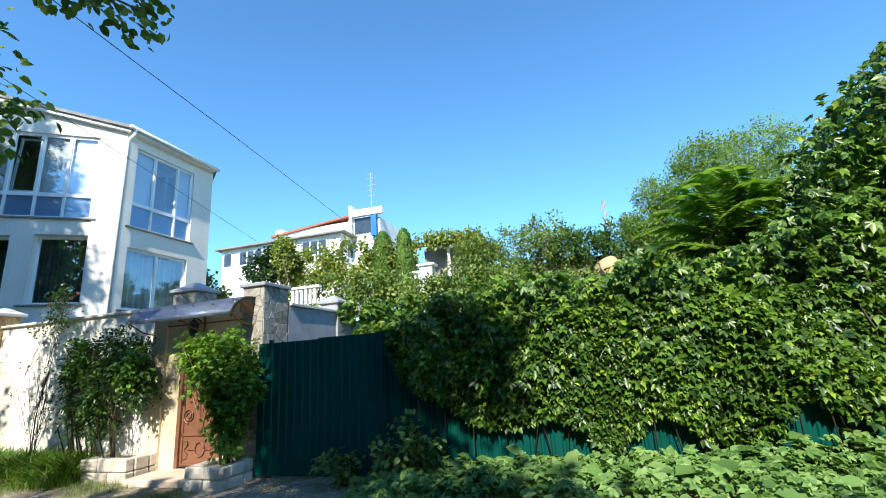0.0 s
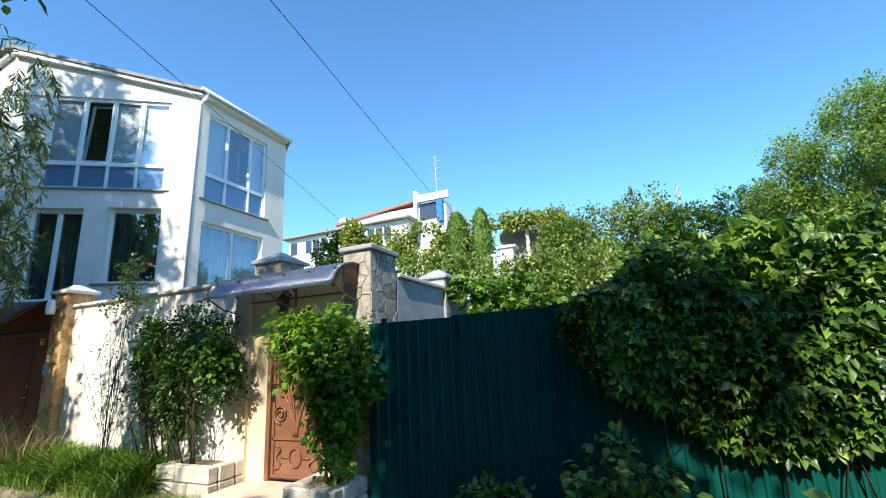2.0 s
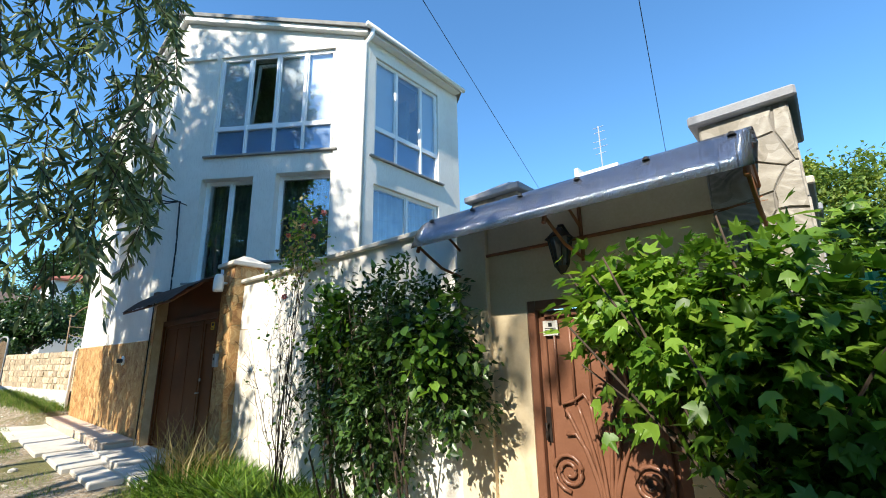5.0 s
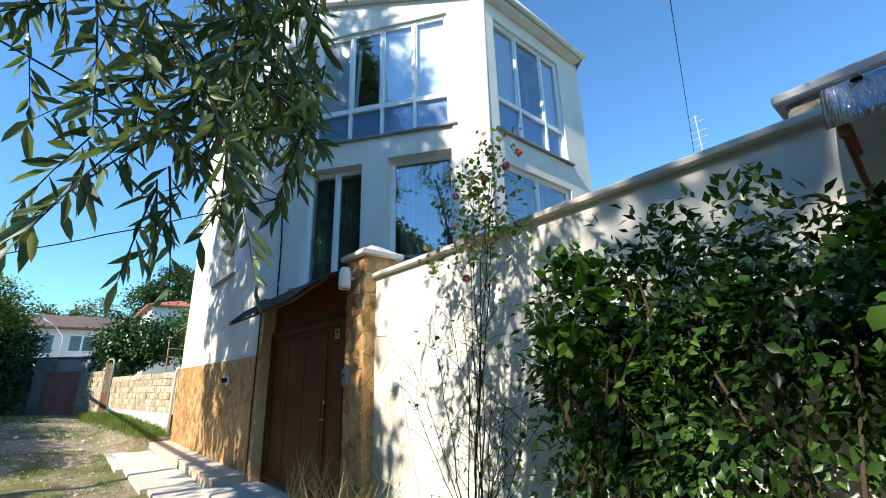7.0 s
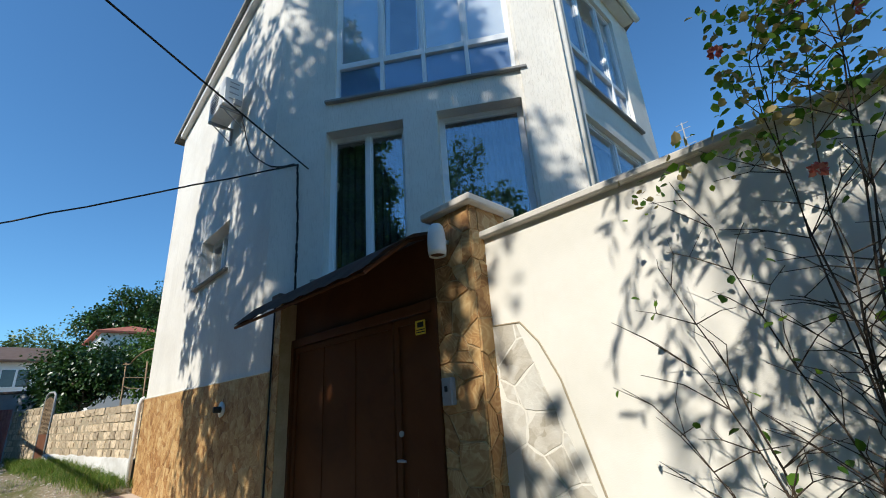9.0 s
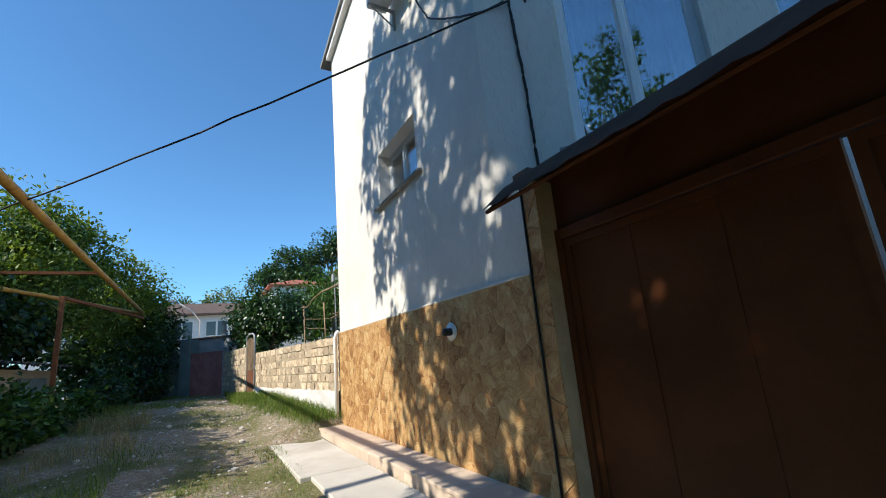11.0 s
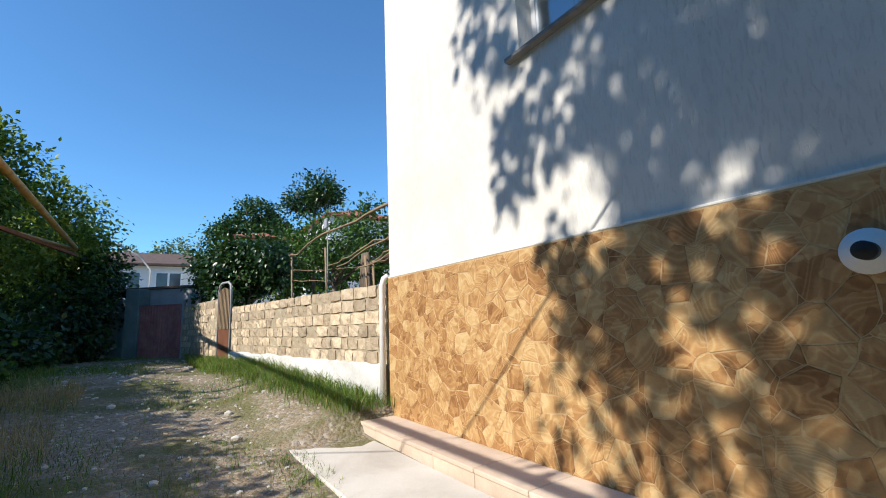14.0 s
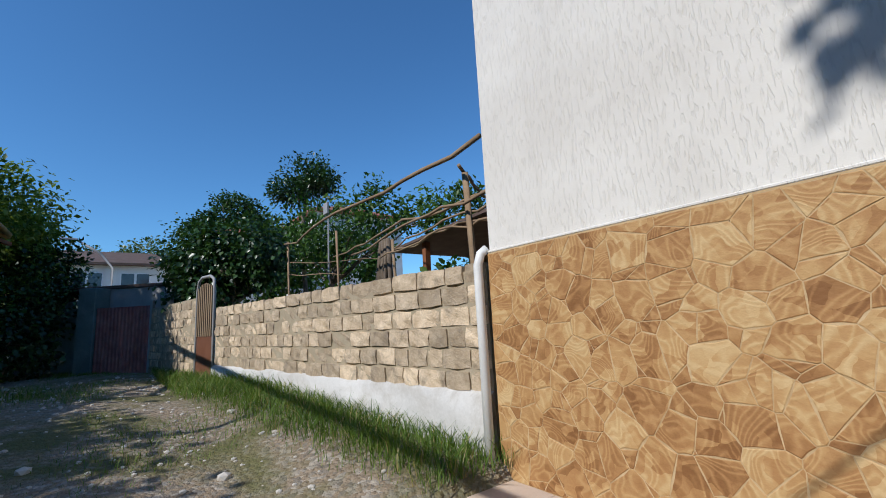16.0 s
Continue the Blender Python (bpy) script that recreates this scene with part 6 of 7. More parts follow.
# ---- tree of heaven with long fronds behind the fence ----
SUM = thing("tree_of_heaven", "young tree of heaven with long arching fronds", "tree", at=(2.6, 9.2, 0.8))
part("trunk", tubed([(2.5, 8.3, 0.4), (2.45, 8.1, 2.2), (2.55, 7.9, 3.6)], 0.06, 8, 0.03), M_BARK, SUM, smooth=True)
part("trunk", tubed([(2.9, 8.4, 0.4), (2.9, 8.2, 2.4), (3.05, 7.9, 4.0)], 0.05, 8, 0.03), M_BARK, SUM, smooth=True)
rng = random.Random(8)
LP, LA, LN, LS = [], [], [], []
for k in range(34):
    c = Vector(rng.choice(((2.55, 7.9, 3.4), (2.55, 7.9, 3.6), (3.05, 7.9, 3.8), (3.05, 7.9, 4.0), (2.5, 8.0, 3.1))))
    az = rng.uniform(0, 2 * math.pi)
    L = rng.uniform(1.1, 1.8)
    rise = rng.uniform(0.15, 0.95)
    d = Vector((math.cos(az), math.sin(az), 0))
    pts = []
    for i in range(15):
        t = i / 14
        pts.append(c + d * L * t * (0.95 - 0.15 * t) + Vector((0, 0, L * (rise * t - 0.65 * rise * t * t - 0.12 * t * t))))
    part("frond_rib", tubed(pts[::2] + [pts[-1]], 0.009, 4, 0.003), L_SUMAC, SUM)
    side = d.cross(Vector((0, 0, 1)))
    for i in range(2, 15):
        for s in (-1, 1):
            for h in (0, 0.5):
                q = pts[i - 1].lerp(pts[i], h)
                LP.append(q)
                LA.append(side * s + d * 0.45 + Vector((0, 0, -0.28 + rng.uniform(-0.1, 0.1))))
                LN.append(Vector((rng.uniform(-0.2, 0.2), rng.uniform(-0.2, 0.2), 1)))
                LS.append((0.3 if i < 12 else 0.2) * rng.uniform(0.8, 1.1))
T2 = (LEAF[0] * np.array([0.62, 1, 1]), LEAF[1])
leaf_part("fronds", np.array(LP), np.array(LA), np.array(LN), np.array(LS), T2, L_SUMAC, SUM)

# ---- hillside shrubs ----
rng = random.Random(17)


def shrub(name, label, x, y, blobs, n, clumps, spread, size, material, template=LEAF, hollow=0.45, group="hillside shrubs", stems=4):
    z = ground_z(x, y)
    s = thing(name, label, "shrub", group, at=(x, y, z))
    for _ in range(stems):
        b = rng.choice(blobs)
        p = (b[0] + rng.uniform(-0.4, 0.4) * b[3], b[1] + rng.uniform(-0.4, 0.4) * b[4], b[2] + 0.4 * b[5])
        part("stem", tubed([(x + rng.uniform(-0.2, 0.2), y, z - 0.1), ((x + p[0]) / 2, (y + p[1]) / 2, (z + p[2]) / 2), p], 0.035, 6, 0.012), M_BARK, s, smooth=True)
    foliage("leaves", n, blobs, clumps, spread, size, template, material, s, 0.2, hollow)
    return s


for (x, y, h, r, mat) in ((-9.5, 15.5, 1.5, 1.8, L_HILL), (-6.6, 12.5, 0.9, 1.4, L_TREE), (-4.0, 13.5, 1.8, 2.0, L_HILL), (-1.5, 14.0, 2.0, 2.2, L_HILL), (1.2, 14.5, 2.0, 2.2, L_HILL), (3.8, 14, 2.2, 2.2, L_HILL), (6.8, 13.5, 3.2, 2.4, L_HILL),
                          (-4.8, 18.0, 2.4, 2.4, L_HILL), (-2.0, 19, 2.6, 2.6, L_HILL), (1.2, 19.5, 1.7, 2.4, L_HILL), (4.6, 18.5, 2.4, 2.4, L_HILL), (8.2, 18.5, 4.0, 2.6, L_HILL),
                          (-4.2, 23.5, 2.8, 2.6, L_HILL), (-1.8, 25, 3.0, 2.8, L_HILL), (1.2, 25.5, 2.4, 2.4, L_TREE), (4.2, 25, 2.5, 2.5, L_TREE), (8, 24.5, 3.2, 3.0, L_TREE), (12, 23, 4.4, 3.2, L_TREE), (12, 16, 5.0, 3.0, L_HILL),
                          (-3.4, 11.0, 1.5, 1.5, L_TREE), (-0.8, 11.2, 1.4, 1.6, L_HILL)):
    g = ground_z(x, y)
    blobs = [(x + rng.uniform(-0.5, 0.5) * r, y + rng.uniform(-0.4, 0.4) * r, g + h * rng.uniform(0.35, 0.62), r * rng.uniform(0.5, 0.8), r * rng.uniform(0.5, 0.8), h * rng.uniform(0.4, 0.58)) for _ in range(4)]
    shrub("hillside_shrub", ("grey-green leafy hillside shrub", "dark green leafy hillside shrub")[mat is L_TREE], x, y, blobs, 5600, 190, 0.19, 0.19 if y > 17 else 0.15, mat)
# feathery acacias on the slope
for x, y, top, r in ((6.0, 19.5, 9.6, 1.4), (4.3, 20.5, 8.6, 1.0), (8.5, 20, 10.2, 1.6)):
    tree("acacia", "feathery light-green acacia on the slope", x, y, top - 1, 0.09, [(x, y, top - 0.6, r, r, 0.9), (x - 0.7, y, top - 1.9, r, r, 0.8), (x + 0.8, y - 0.3, top - 2.2, r, r, 0.9)], 13000, 190, 0.2, 0.115, L_ACACIA, LEAF, 0.2, int(x))
# vines on the villa terrace and clipped cypresses
VINE = thing("grape_vine", "yellow-green grape vine over the villa wall", "vine", at=(-13, 23, 6))
foliage("leaves", 7500, [(-14.5, 22.5, 7.5, 2.0, 0.8, 1.3), (-12.0, 22.5, 7.6, 2.0, 0.8, 1.4), (-16.5, 23, 7.4, 1.6, 0.8, 0.9), (-9.9, 22.8, 7.3, 1.2, 0.8, 1.2), (-7.0, 25.0, 8.9, 2.6, 0.5, 0.28)], 200, 0.2, 0.19, BROAD, L_YELLOW, VINE, 0.6)
foliage("roof_leaves", 2600, [(-7.0, 25.0, 8.8, 2.7, 0.7, 0.35), (-5.0, 24.6, 8.2, 1.0, 0.6, 0.7), (-9.3, 24.4, 7.6, 0.8, 0.6, 1.0)], 90, 0.2, 0.19, BROAD, L_YELLOW, VINE, 0.6)
part("stem", tubed([(-13, 22.8, 4.8), (-13.1, 22.6, 6.5), (-12.8, 22.5, 8)], 0.05, 6), M_BARK, VINE)
foliage("shadow_leaves", 3600, [(-12.5, 20.5, 5.6, 3.2, 0.8, 0.9), (-9.0, 19, 5.2, 1.8, 0.8, 0.9)], 130, 0.2, 0.17, BROAD, L_HILL, VINE, 0.5)
for x, y, w, z0, z1 in ((-10.0, 22.6, 0.85, 4.6, 9.0), (-8.55, 22.3, 0.62, 4.6, 8.9)):
    c = thing("cypress", "dense clipped green cypress", "cypress", "cypresses", at=(x, y, z0))
    part("trunk", tubed([(x, y, z0 - 1.0), (x, y, z1 - 0.8)], 0.07, 6, 0.02), M_BARK, c)
    n = 4200
    t = NR.rand(n)
    a = NR.rand(n) * 2 * np.pi
    r = w * np.clip(1.15 * np.sqrt(np.clip(1 - t, 0, 1)) * (0.55 + t * 0.9), 0, 1) * (0.8 + 0.22 * NR.rand(n))
    P = np.stack([x + r * np.cos(a), y + r * np.sin(a), z0 + (z1 - z0) * t], 1)
    leaf_part("foliage", P, np.stack([np.cos(a) * 0.5, np.sin(a) * 0.5, np.ones(n)], 1) + NR.normal(size=(n, 3)) * 0.25, np.stack([np.cos(a), np.sin(a), 0.3 * np.ones(n)], 1), 0.17 * (0.6 + 0.7 * NR.rand(n)), LEAF, L_CYPRESS, c)
tree("garden_tree", "dark rounded tree beside the villa", -17.0, 22.5, 7.6, 0.15, [(-17.0, 22.5, 8.2, 1.5, 1.2, 1.1), (-18.2, 22.5, 7.6, 1.2, 1.0, 1.0)], 4200, 110, 0.2, 0.18, L_BUSH, BROAD)
tree("garden_tree", "yellow-green young tree beside the villa", -15.9, 21.5, 8.0, 0.08, [(-15.9, 21.5, 8.2, 0.7, 0.6, 1.3)], 1300, 50, 0.16, 0.16, L_YELLOW, BROAD)
tree("garden_tree", "small yellow-green tree behind the courtyard", -17.5, 17.0, 5.4, 0.08, [(-17.5, 17, 5.6, 1.2, 1.0, 1.0), (-15.8, 16, 4.8, 1.0, 0.8, 0.8)], 2600, 80, 0.18, 0.17, L_YELLOW, BROAD)
foliage("overhang", 2200, [(-4.9, 9.9, 2.8, 0.7, 1.2, 0.35), (-4.4, 11.2, 2.7, 0.8, 0.9, 0.6)], 70, 0.12, 0.13, PALM, L_IVY, HEDGE, 0.6)

# ---- plants along the garden wall ----
BUSH = thing("dark_bush", "dense dark-leaved bush against the white wall", "bush", at=(-8.5, 6.1, 0.3))
foliage("leaves", 11500, [(-8.95, 6.12, 1.7, 0.52, 0.22, 0.85), (-7.85, 6.08, 1.95, 0.62, 0.25, 0.72), (-8.4, 6.05, 1.3, 0.68, 0.28, 0.72), (-7.45, 6.08, 1.6, 0.34, 0.22, 0.5), (-8.4, 6.1, 2.1, 0.55, 0.22, 0.6)], 300, 0.085, 0.07, LEAF, L_GLOSSY, BUSH, 0.4, 0.3)
SHOOTS = foliage("new_growth", 700, [(-8.85, 6.0, 2.1, 0.4, 0.2, 0.4), (-7.5, 5.85, 1.9, 0.35, 0.2, 0.35)], 40, 0.08, 0.085, BROAD, L_MOCK, BUSH, 0.2, 0.4)
SHOOTS["kind"] = "stuff"
for k in range(16):
    x = -8.6 + RNG.uniform(-0.6, 0.7)
    part("stem", tubed([(x, 6.15, 0.2), (x + RNG.uniform(-0.2, 0.2), 6.0, 0.9), (x + RNG.uniform(-0.6, 0.6), 5.95, RNG.uniform(1.5, 2.4))], 0.016, 5, 0.006), M_TWIG, BUSH, smooth=True)
MOCK = thing("leafy_shrub", "fresh green lobed-leaf shrub beside the door", "shrub", at=(-5.5, 5.95, 0.3))
foliage("leaves", 5600, [(-5.6, 5.85, 1.9, 0.75, 0.32, 0.5), (-5.2, 5.85, 1.6, 0.55, 0.34, 0.6), (-5.4, 5.9, 1.15, 0.3, 0.25, 0.55), (-6.0, 5.95, 2.05, 0.38, 0.18, 0.3)], 170, 0.09, 0.095, LOBED, L_MOCK, MOCK, 0.45, 0.3)
foliage("low_leaves", 420, [(-5.25, 5.85, 0.75, 0.25, 0.22, 0.45)], 36, 0.07, 0.085, LOBED, L_MOCK, MOCK, 0.45, 0.3)
for k in range(14):
    t = (-5.5 + RNG.uniform(-0.9, 0.8), 5.75 + RNG.uniform(-0.3, 0.2), RNG.uniform(1.5, 2.45))
    part("stem", tubed([(-5.45 + RNG.uniform(-0.1, 0.1), 6.0, 0.25), (-5.45 + RNG.uniform(-0.2, 0.2), 5.95, 1.0), t], 0.015, 5, 0.005), M_TWIG, MOCK, smooth=True)
ROSE = thing("climbing_rose", "tall leggy climbing rose with faded pink blooms", "rose", at=(-10.05, 6.1, 0.25))
rng = random.Random(23)
tips = []
for k in range(14):
    tall = k < 5
    lean = rng.uniform(-0.3, 0.45) if tall else rng.uniform(-0.95, 0.9)
    h = rng.uniform(2.9, 3.4) if tall else rng.uniform(1.7, 2.7) - 0.5 * abs(lean)
    p0 = Vector((-10.05 + rng.uniform(-0.09, 0.09), 6.15 + rng.uniform(-0.08, 0.06), 0.15))
    p3 = Vector((-9.95 + lean * 0.75, 6.12 + rng.uniform(-0.2, 0.1), h))
    bow = Vector((rng.uniform(-0.08, 0.08), 0, 0))
    pts = []
    for i in range(11):
        t = i / 10
        p = p0.lerp(p3, t ** 1.7)
        p.z = p0.z + (p3.z - p0.z) * t
        pts.append(p + bow * math.sin(t * 5) + Vector((rng.uniform(-1, 1), rng.uniform(-1, 1), 0)) * 0.018)
    part("cane", tubed(pts, rng.uniform(0.005, 0.011), 5, 0.0025), M_TWIG, ROSE, smooth=True)
    for i in range(4, 11):
        for _ in range(2):
            q = pts[i] + Vector((rng.uniform(-0.32, 0.32), rng.uniform(-0.12, 0.1), rng.uniform(0.05, 0.3)))
            q.z = min(q.z, 3.5)
            mid = pts[i].lerp(q, 0.55) + Vector((rng.uniform(-0.03, 0.03), 0, 0.02))
            part("twig", tubed([pts[i], mid, q], 0.003, 4, 0.0015), M_TWIG, ROSE)
            tips.append(q)
            if rng.random() < 0.6:
                r = mid + Vector((rng.uniform(-0.16, 0.16), rng.uniform(-0.08, 0.05), rng.uniform(0.02, 0.14)))
                part("twig", tubed([mid, mid.lerp(r, 0.5), r], 0.0025, 4, 0.0012), M_TWIG, ROSE)
                tips.append(r)
T = np.array([tuple(q) for q in tips])
hi = T[T[:, 2] > 2.7]
P = np.concatenate([hi[NR.choice(len(hi), 420)] + NR.normal(size=(420, 3)) * 0.06, T[NR.choice(len(T), 90)] + NR.normal(size=(90, 3)) * 0.04])
n = len(P)
leaf_part("leaves", P, NR.normal(size=(n, 3)) + [0, 0, -0.2], np.array([0, -0.2, 1.0]) + NR.normal(size=(n, 3)) * 0.6, 0.05 * (0.6 + 0.7 * NR.rand(n)), BROAD, L_MOCK, ROSE)
P = hi[NR.choice(len(hi), 260)] + NR.normal(size=(260, 3)) * 0.06
leaf_part("dry_leaves", P, NR.normal(size=(260, 3)), NR.normal(size=(260, 3)), 0.05 * (0.6 + 0.7 * NR.rand(260)), BROAD, L_DRY, ROSE)
for q in ((-9.5, 6.1, 3.36), (-9.4, 6.15, 3.45), (-9.75, 6.1, 3.35), (-9.6, 6.15, 3.2), (-10.1, 6.1, 3.3), (-9.9, 6.0, 2.5)):
    n = 26
    d = unit(NR.normal(size=(n, 3)))
    leaf_part("bloom", np.array(q) + d * 0.008, d, NR.normal(size=(n, 3)), 0.033 * np.ones(n), BROAD, M_ROSE, ROSE)

# long grass at the foot of the wall


def grass(name, label, n, xr, yr, height, material, parent=None, dens=None, lean=0.5, wide=1.0, kind="stuff"):
    x = xr[0] + (xr[1] - xr[0]) * NR.rand(n)
    y = yr[0] + (yr[1] - yr[0]) * NR.rand(n)
    if dens is not None:
        f = np.array([dens(a, b) for a, b in zip(x, y)])
        keep = NR.rand(n) < f
        x, y, f = x[keep], y[keep], f[keep]
    else:
        f = np.ones(n)
    n = len(x)
    z = np.array([ground_z(a, b) for a, b in zip(x, y)]) - 0.01
    ang = NR.rand(n) * 2 * np.pi
    along = np.stack([np.cos(ang) * lean, np.sin(ang) * lean, 0.4 + NR.rand(n)], 1)
    normal = np.stack([-np.cos(ang), -np.sin(ang), 0.6 * np.ones(n)], 1) + NR.normal(size=(n, 3)) * 0.2
    tv = BLADE[0] * np.array([wide, 1, 1.6])
    ob = new(name, leaf_mesh(name, np.stack([x, y, z], 1), along, normal, height * (0.45 + 0.75 * NR.rand(n)) * (0.5 + 0.5 * f), (tv, BLADE[1]), material))
    return tagged(ob, label, "grass", kind=kind)


def patchy(scale, cut, seed):
    return lambda a, b: min(1, max(0, (noise.noise(Vector((a * scale, b * scale, seed))) - cut) * 3))


grass("tall_grass", "lush long grass arching at the wall foot", 9000, (-12.2, -8.3), (5.3, 6.35), 0.6, L_LUSH, lean=0.75, wide=0.75, dens=lambda a, b: min(1, max(0.15, (b - 5.2) / 0.6)))
grass("tall_grass", "dry seeding grass by the gate pillar", 260, (-12.5, -11.3), (5.6, 6.2), 0.95, L_DRY, lean=0.3, wide=0.2)
grass("verge_grass", "short patchy grass along the lane edge", 26000, (-12.5, -3), (4.2, 6.2), 0.12, L_GRASS, dens=patchy(0.8, -0.15, 5), wide=0.7)
grass("verge_grass", "tufted grass strip along the block wall", 30000, (-34, -21.3), (4.4, 6.2), 0.27, L_GRASS, wide=0.55,
      dens=lambda a, b: min(1, max(0, (b - (5.15 + 0.147 * (a + 21.5))) / 0.35 + 0.35 * noise.noise(Vector((a, b, 3))))) if b < 6.12 + 0.149 * (a + 21.5) else 0)
grass("lane_grass", "worn grass between the wheel tracks", 75000, (-36, -13), (0.6, 5.6), 0.11, L_GRASS, wide=0.8,
      dens=lambda a, b: min(1, max(0, (noise.noise(Vector((a * 0.55, b * 0.9, 7))) + 0.26) * 2.0)) if not (-21.2 < a < -12.8 and b > 4.7) else 0)
grass("verge_grass", "thick dark grass on the shady verge", 22000, (-30, -14), (-0.2, 2.6), 0.3, L_GRASS, wide=0.45, dens=patchy(0.5, -0.05, 11))
grass("dry_tuft", "straw-coloured dry grass tuft on the verge", 2600, (-26, -21), (1.2, 2.6), 0.42, L_DRY, wide=0.25, dens=patchy(0.7, -0.1, 13))
grass("slab_weeds", "weeds growing in the slab joint", 420, (-20.5, -13.5), (5.56, 5.63), 0.14, L_GRASS, wide=0.6, dens=patchy(1.2, 0.1, 21))
grass("slab_weeds", "grass creeping along the slab edge", 3200, (-21.4, -13), (4.45, 4.85), 0.1, L_GRASS, wide=0.8, dens=patchy(0.9, -0.1, 22))

# loose stones on the lane
rng = random.Random(31)
STONES = thing("lane_stones", "scattered pale loose stones on the lane", "gravel", kind="stuff", at=(-20, 3.5, 0.2))
bm = bmesh.new()
for k in range(900):
    x, y = rng.uniform(-32, -14), rng.uniform(1.6, 5.4)
    if -21.2 < x < -12.8 and y > 4.65:
        continue
    r = rng.uniform(0.008, 0.03) * (1 + 1.2 * (rng.random() < 0.06))
    res = bmesh.ops.create_icosphere(bm, subdivisions=1, radius=r, matrix=Matrix.Translation((x, y, ground_z(x, y) + r * 0.2)) @ Matrix.Rotation(rng.uniform(0, 6), 4, 'Z') @ Matrix.Diagonal((rng.uniform(0.8, 1.5), 1, rng.uniform(0.45, 0.8), 1)))
part("stones", bm, M_SLAB, STONES)

# ---- trees on the sunny side of the lane ----
WIL = thing("oleaster_tree", "silvery narrow-leaved tree overhanging the lane", "tree", at=(-9.3, -0.4, 0.1))
part("trunk", tubed([(-9.3, -0.4, 0.0), (-9.3, -0.2, 1.6), (-9.2, 0.6, 3.6), (-9.0, 1.6, 5.4)], 0.17, 10, 0.07), M_BARK, WIL, smooth=True)
limbs(WIL, (-9.2, 0.8, 4.0), [(-9.5, 4.0, 5.4), (-9.1, 3.9, 6.0), (-9.8, 3.8, 5.0), (-9.0, 3.8, 4.6), (-9.2, 3.4, 6.6)], 0.03, seed=3)
rng = random.Random(41)
WP, WA = [], []


def crown_room(p):
    """The drooping crown keeps clear of the head room over the lane."""
    if p.y > 2.5 + 0.31 * (-2.914 - p.x) or p.z < 2.08:
        return False
    return p.x > -9.26 or p.z > 1.8 + 1.45 * math.hypot(p.x + 9.26, p.y - 3.85)


for k in range(165):
    near = k >= 160
    s = Vector((rng.uniform(-10.3, -8.7), 3.2 + 1.35 * rng.random() ** 0.7, rng.uniform(3.0, 6.3)))
    if k % 4 == 0:
        s = Vector((rng.uniform(-9.8, -9.0), 3.4 + 1.15 * rng.random() ** 0.8, rng.uniform(2.7, 3.7)))
    d = Vector((rng.uniform(-0.6, 0.6), rng.uniform(-0.5, 0.5), 0.1 - rng.random() * 0.9)).normalized()
    L = rng.uniform(0.45, 0.95)
    if near:
        s = Vector((rng.uniform(-9.62, -9.36), rng.uniform(3.6, 3.95), rng.uniform(2.5, 2.65)))
        d = Vector((rng.uniform(-0.25, 0.25), rng.uniform(-0.25, 0.25), -1)).normalized()
        L = 0.5
    while L > 0.2:
        pts = [s + d * L * t + Vector((0, 0, -0.25 * L * t * t)) for t in (0, 0.25, 0.5, 0.75, 1)]
        if all(crown_room(p) for p in pts):
            break
        L *= 0.8
    else:
        continue
    part("twig", tubed(pts, 0.005, 4, 0.002), M_TWIG, WIL)
    count = 11 if near else 24
    for i in range(count):
        t = i / (count - 1)
        j = min(3, int(t * 4))
        WP.append(pts[j].lerp(pts[j + 1], t * 4 - j))
        side = Vector((rng.uniform(-1, 1), rng.uniform(-1, 1), rng.uniform(-0.6, 0.3)))
        WA.append(d * 0.7 + side.normalized() * 0.9 + Vector((0, 0, -0.25)))
n = len(WP)
leaf_part("leaves", np.array(WP), np.array(WA), NR.normal(size=(n, 3)) + [0, 0, 0.6], 0.15 * (0.6 + 0.6 * NR.rand(n)), (NARROW[0] * np.array([1.5, 1, 1]), NARROW[1]), L_WILLOW, WIL)


def shade_tree(label, x, y, blobs, n, clumps, seed, size=0.15, spread=0.24, material=L_TREE):
    tree("lane_tree", label, x, y, max(b[2] for b in blobs) - 0.6, 0.12, blobs, n, clumps, spread, size, material, BROAD, 0.3, seed, hollow=0.25)


shade_tree("broad leafy tree shading the green fence", -2.6, -4.2, [(-2.8, -0.9, 7.1, 1.0, 1.1, 1.1), (-1.6, -1.3, 7.4, 1.3, 1.2, 1.1), (-2.9, -2.0, 8.4, 1.1, 1.2, 1.1), (-2.2, -2.8, 9.0, 1.4, 1.3, 1.0), (-0.4, -2.4, 8.6, 1.1, 1.2, 0.9), (-2.5, -1.1, 8.0, 1.2, 1.0, 0.9)], 6800, 150, 2, 0.16, 0.19)
shade_tree("tall leafy tree shading the house front", -14.3, -3.2, [(-12.2, -0.9, 7.0, 1.1, 1.0, 1.2), (-13.5, -0.9, 7.6, 1.2, 1.1, 1.4), (-14.0, -1.6, 10.2, 1.6, 1.5, 1.6), (-15.2, -1.6, 9.2, 1.4, 1.4, 1.4), (-13.6, -2.6, 12.8, 1.5, 1.4, 1.5), (-12.4, -1.2, 9.2, 1.0, 1.1, 1.2), (-12.2, -1.8, 11.6, 1.2, 1.3, 1.3), (-12.6, -2.4, 14.2, 1.4, 1.3, 1.3), (-11.6, -0.9, 7.2, 0.6, 0.8, 1.0), (-13.2, -1.5, 10.9, 1.1, 1.0, 1.1), (-12.2, -1.7, 12.2, 1.1, 1.0, 1.0), (-13.9, -1.6, 12.0, 1.1, 1.0, 1.0)], 19000, 270, 5, 0.17, 0.2)
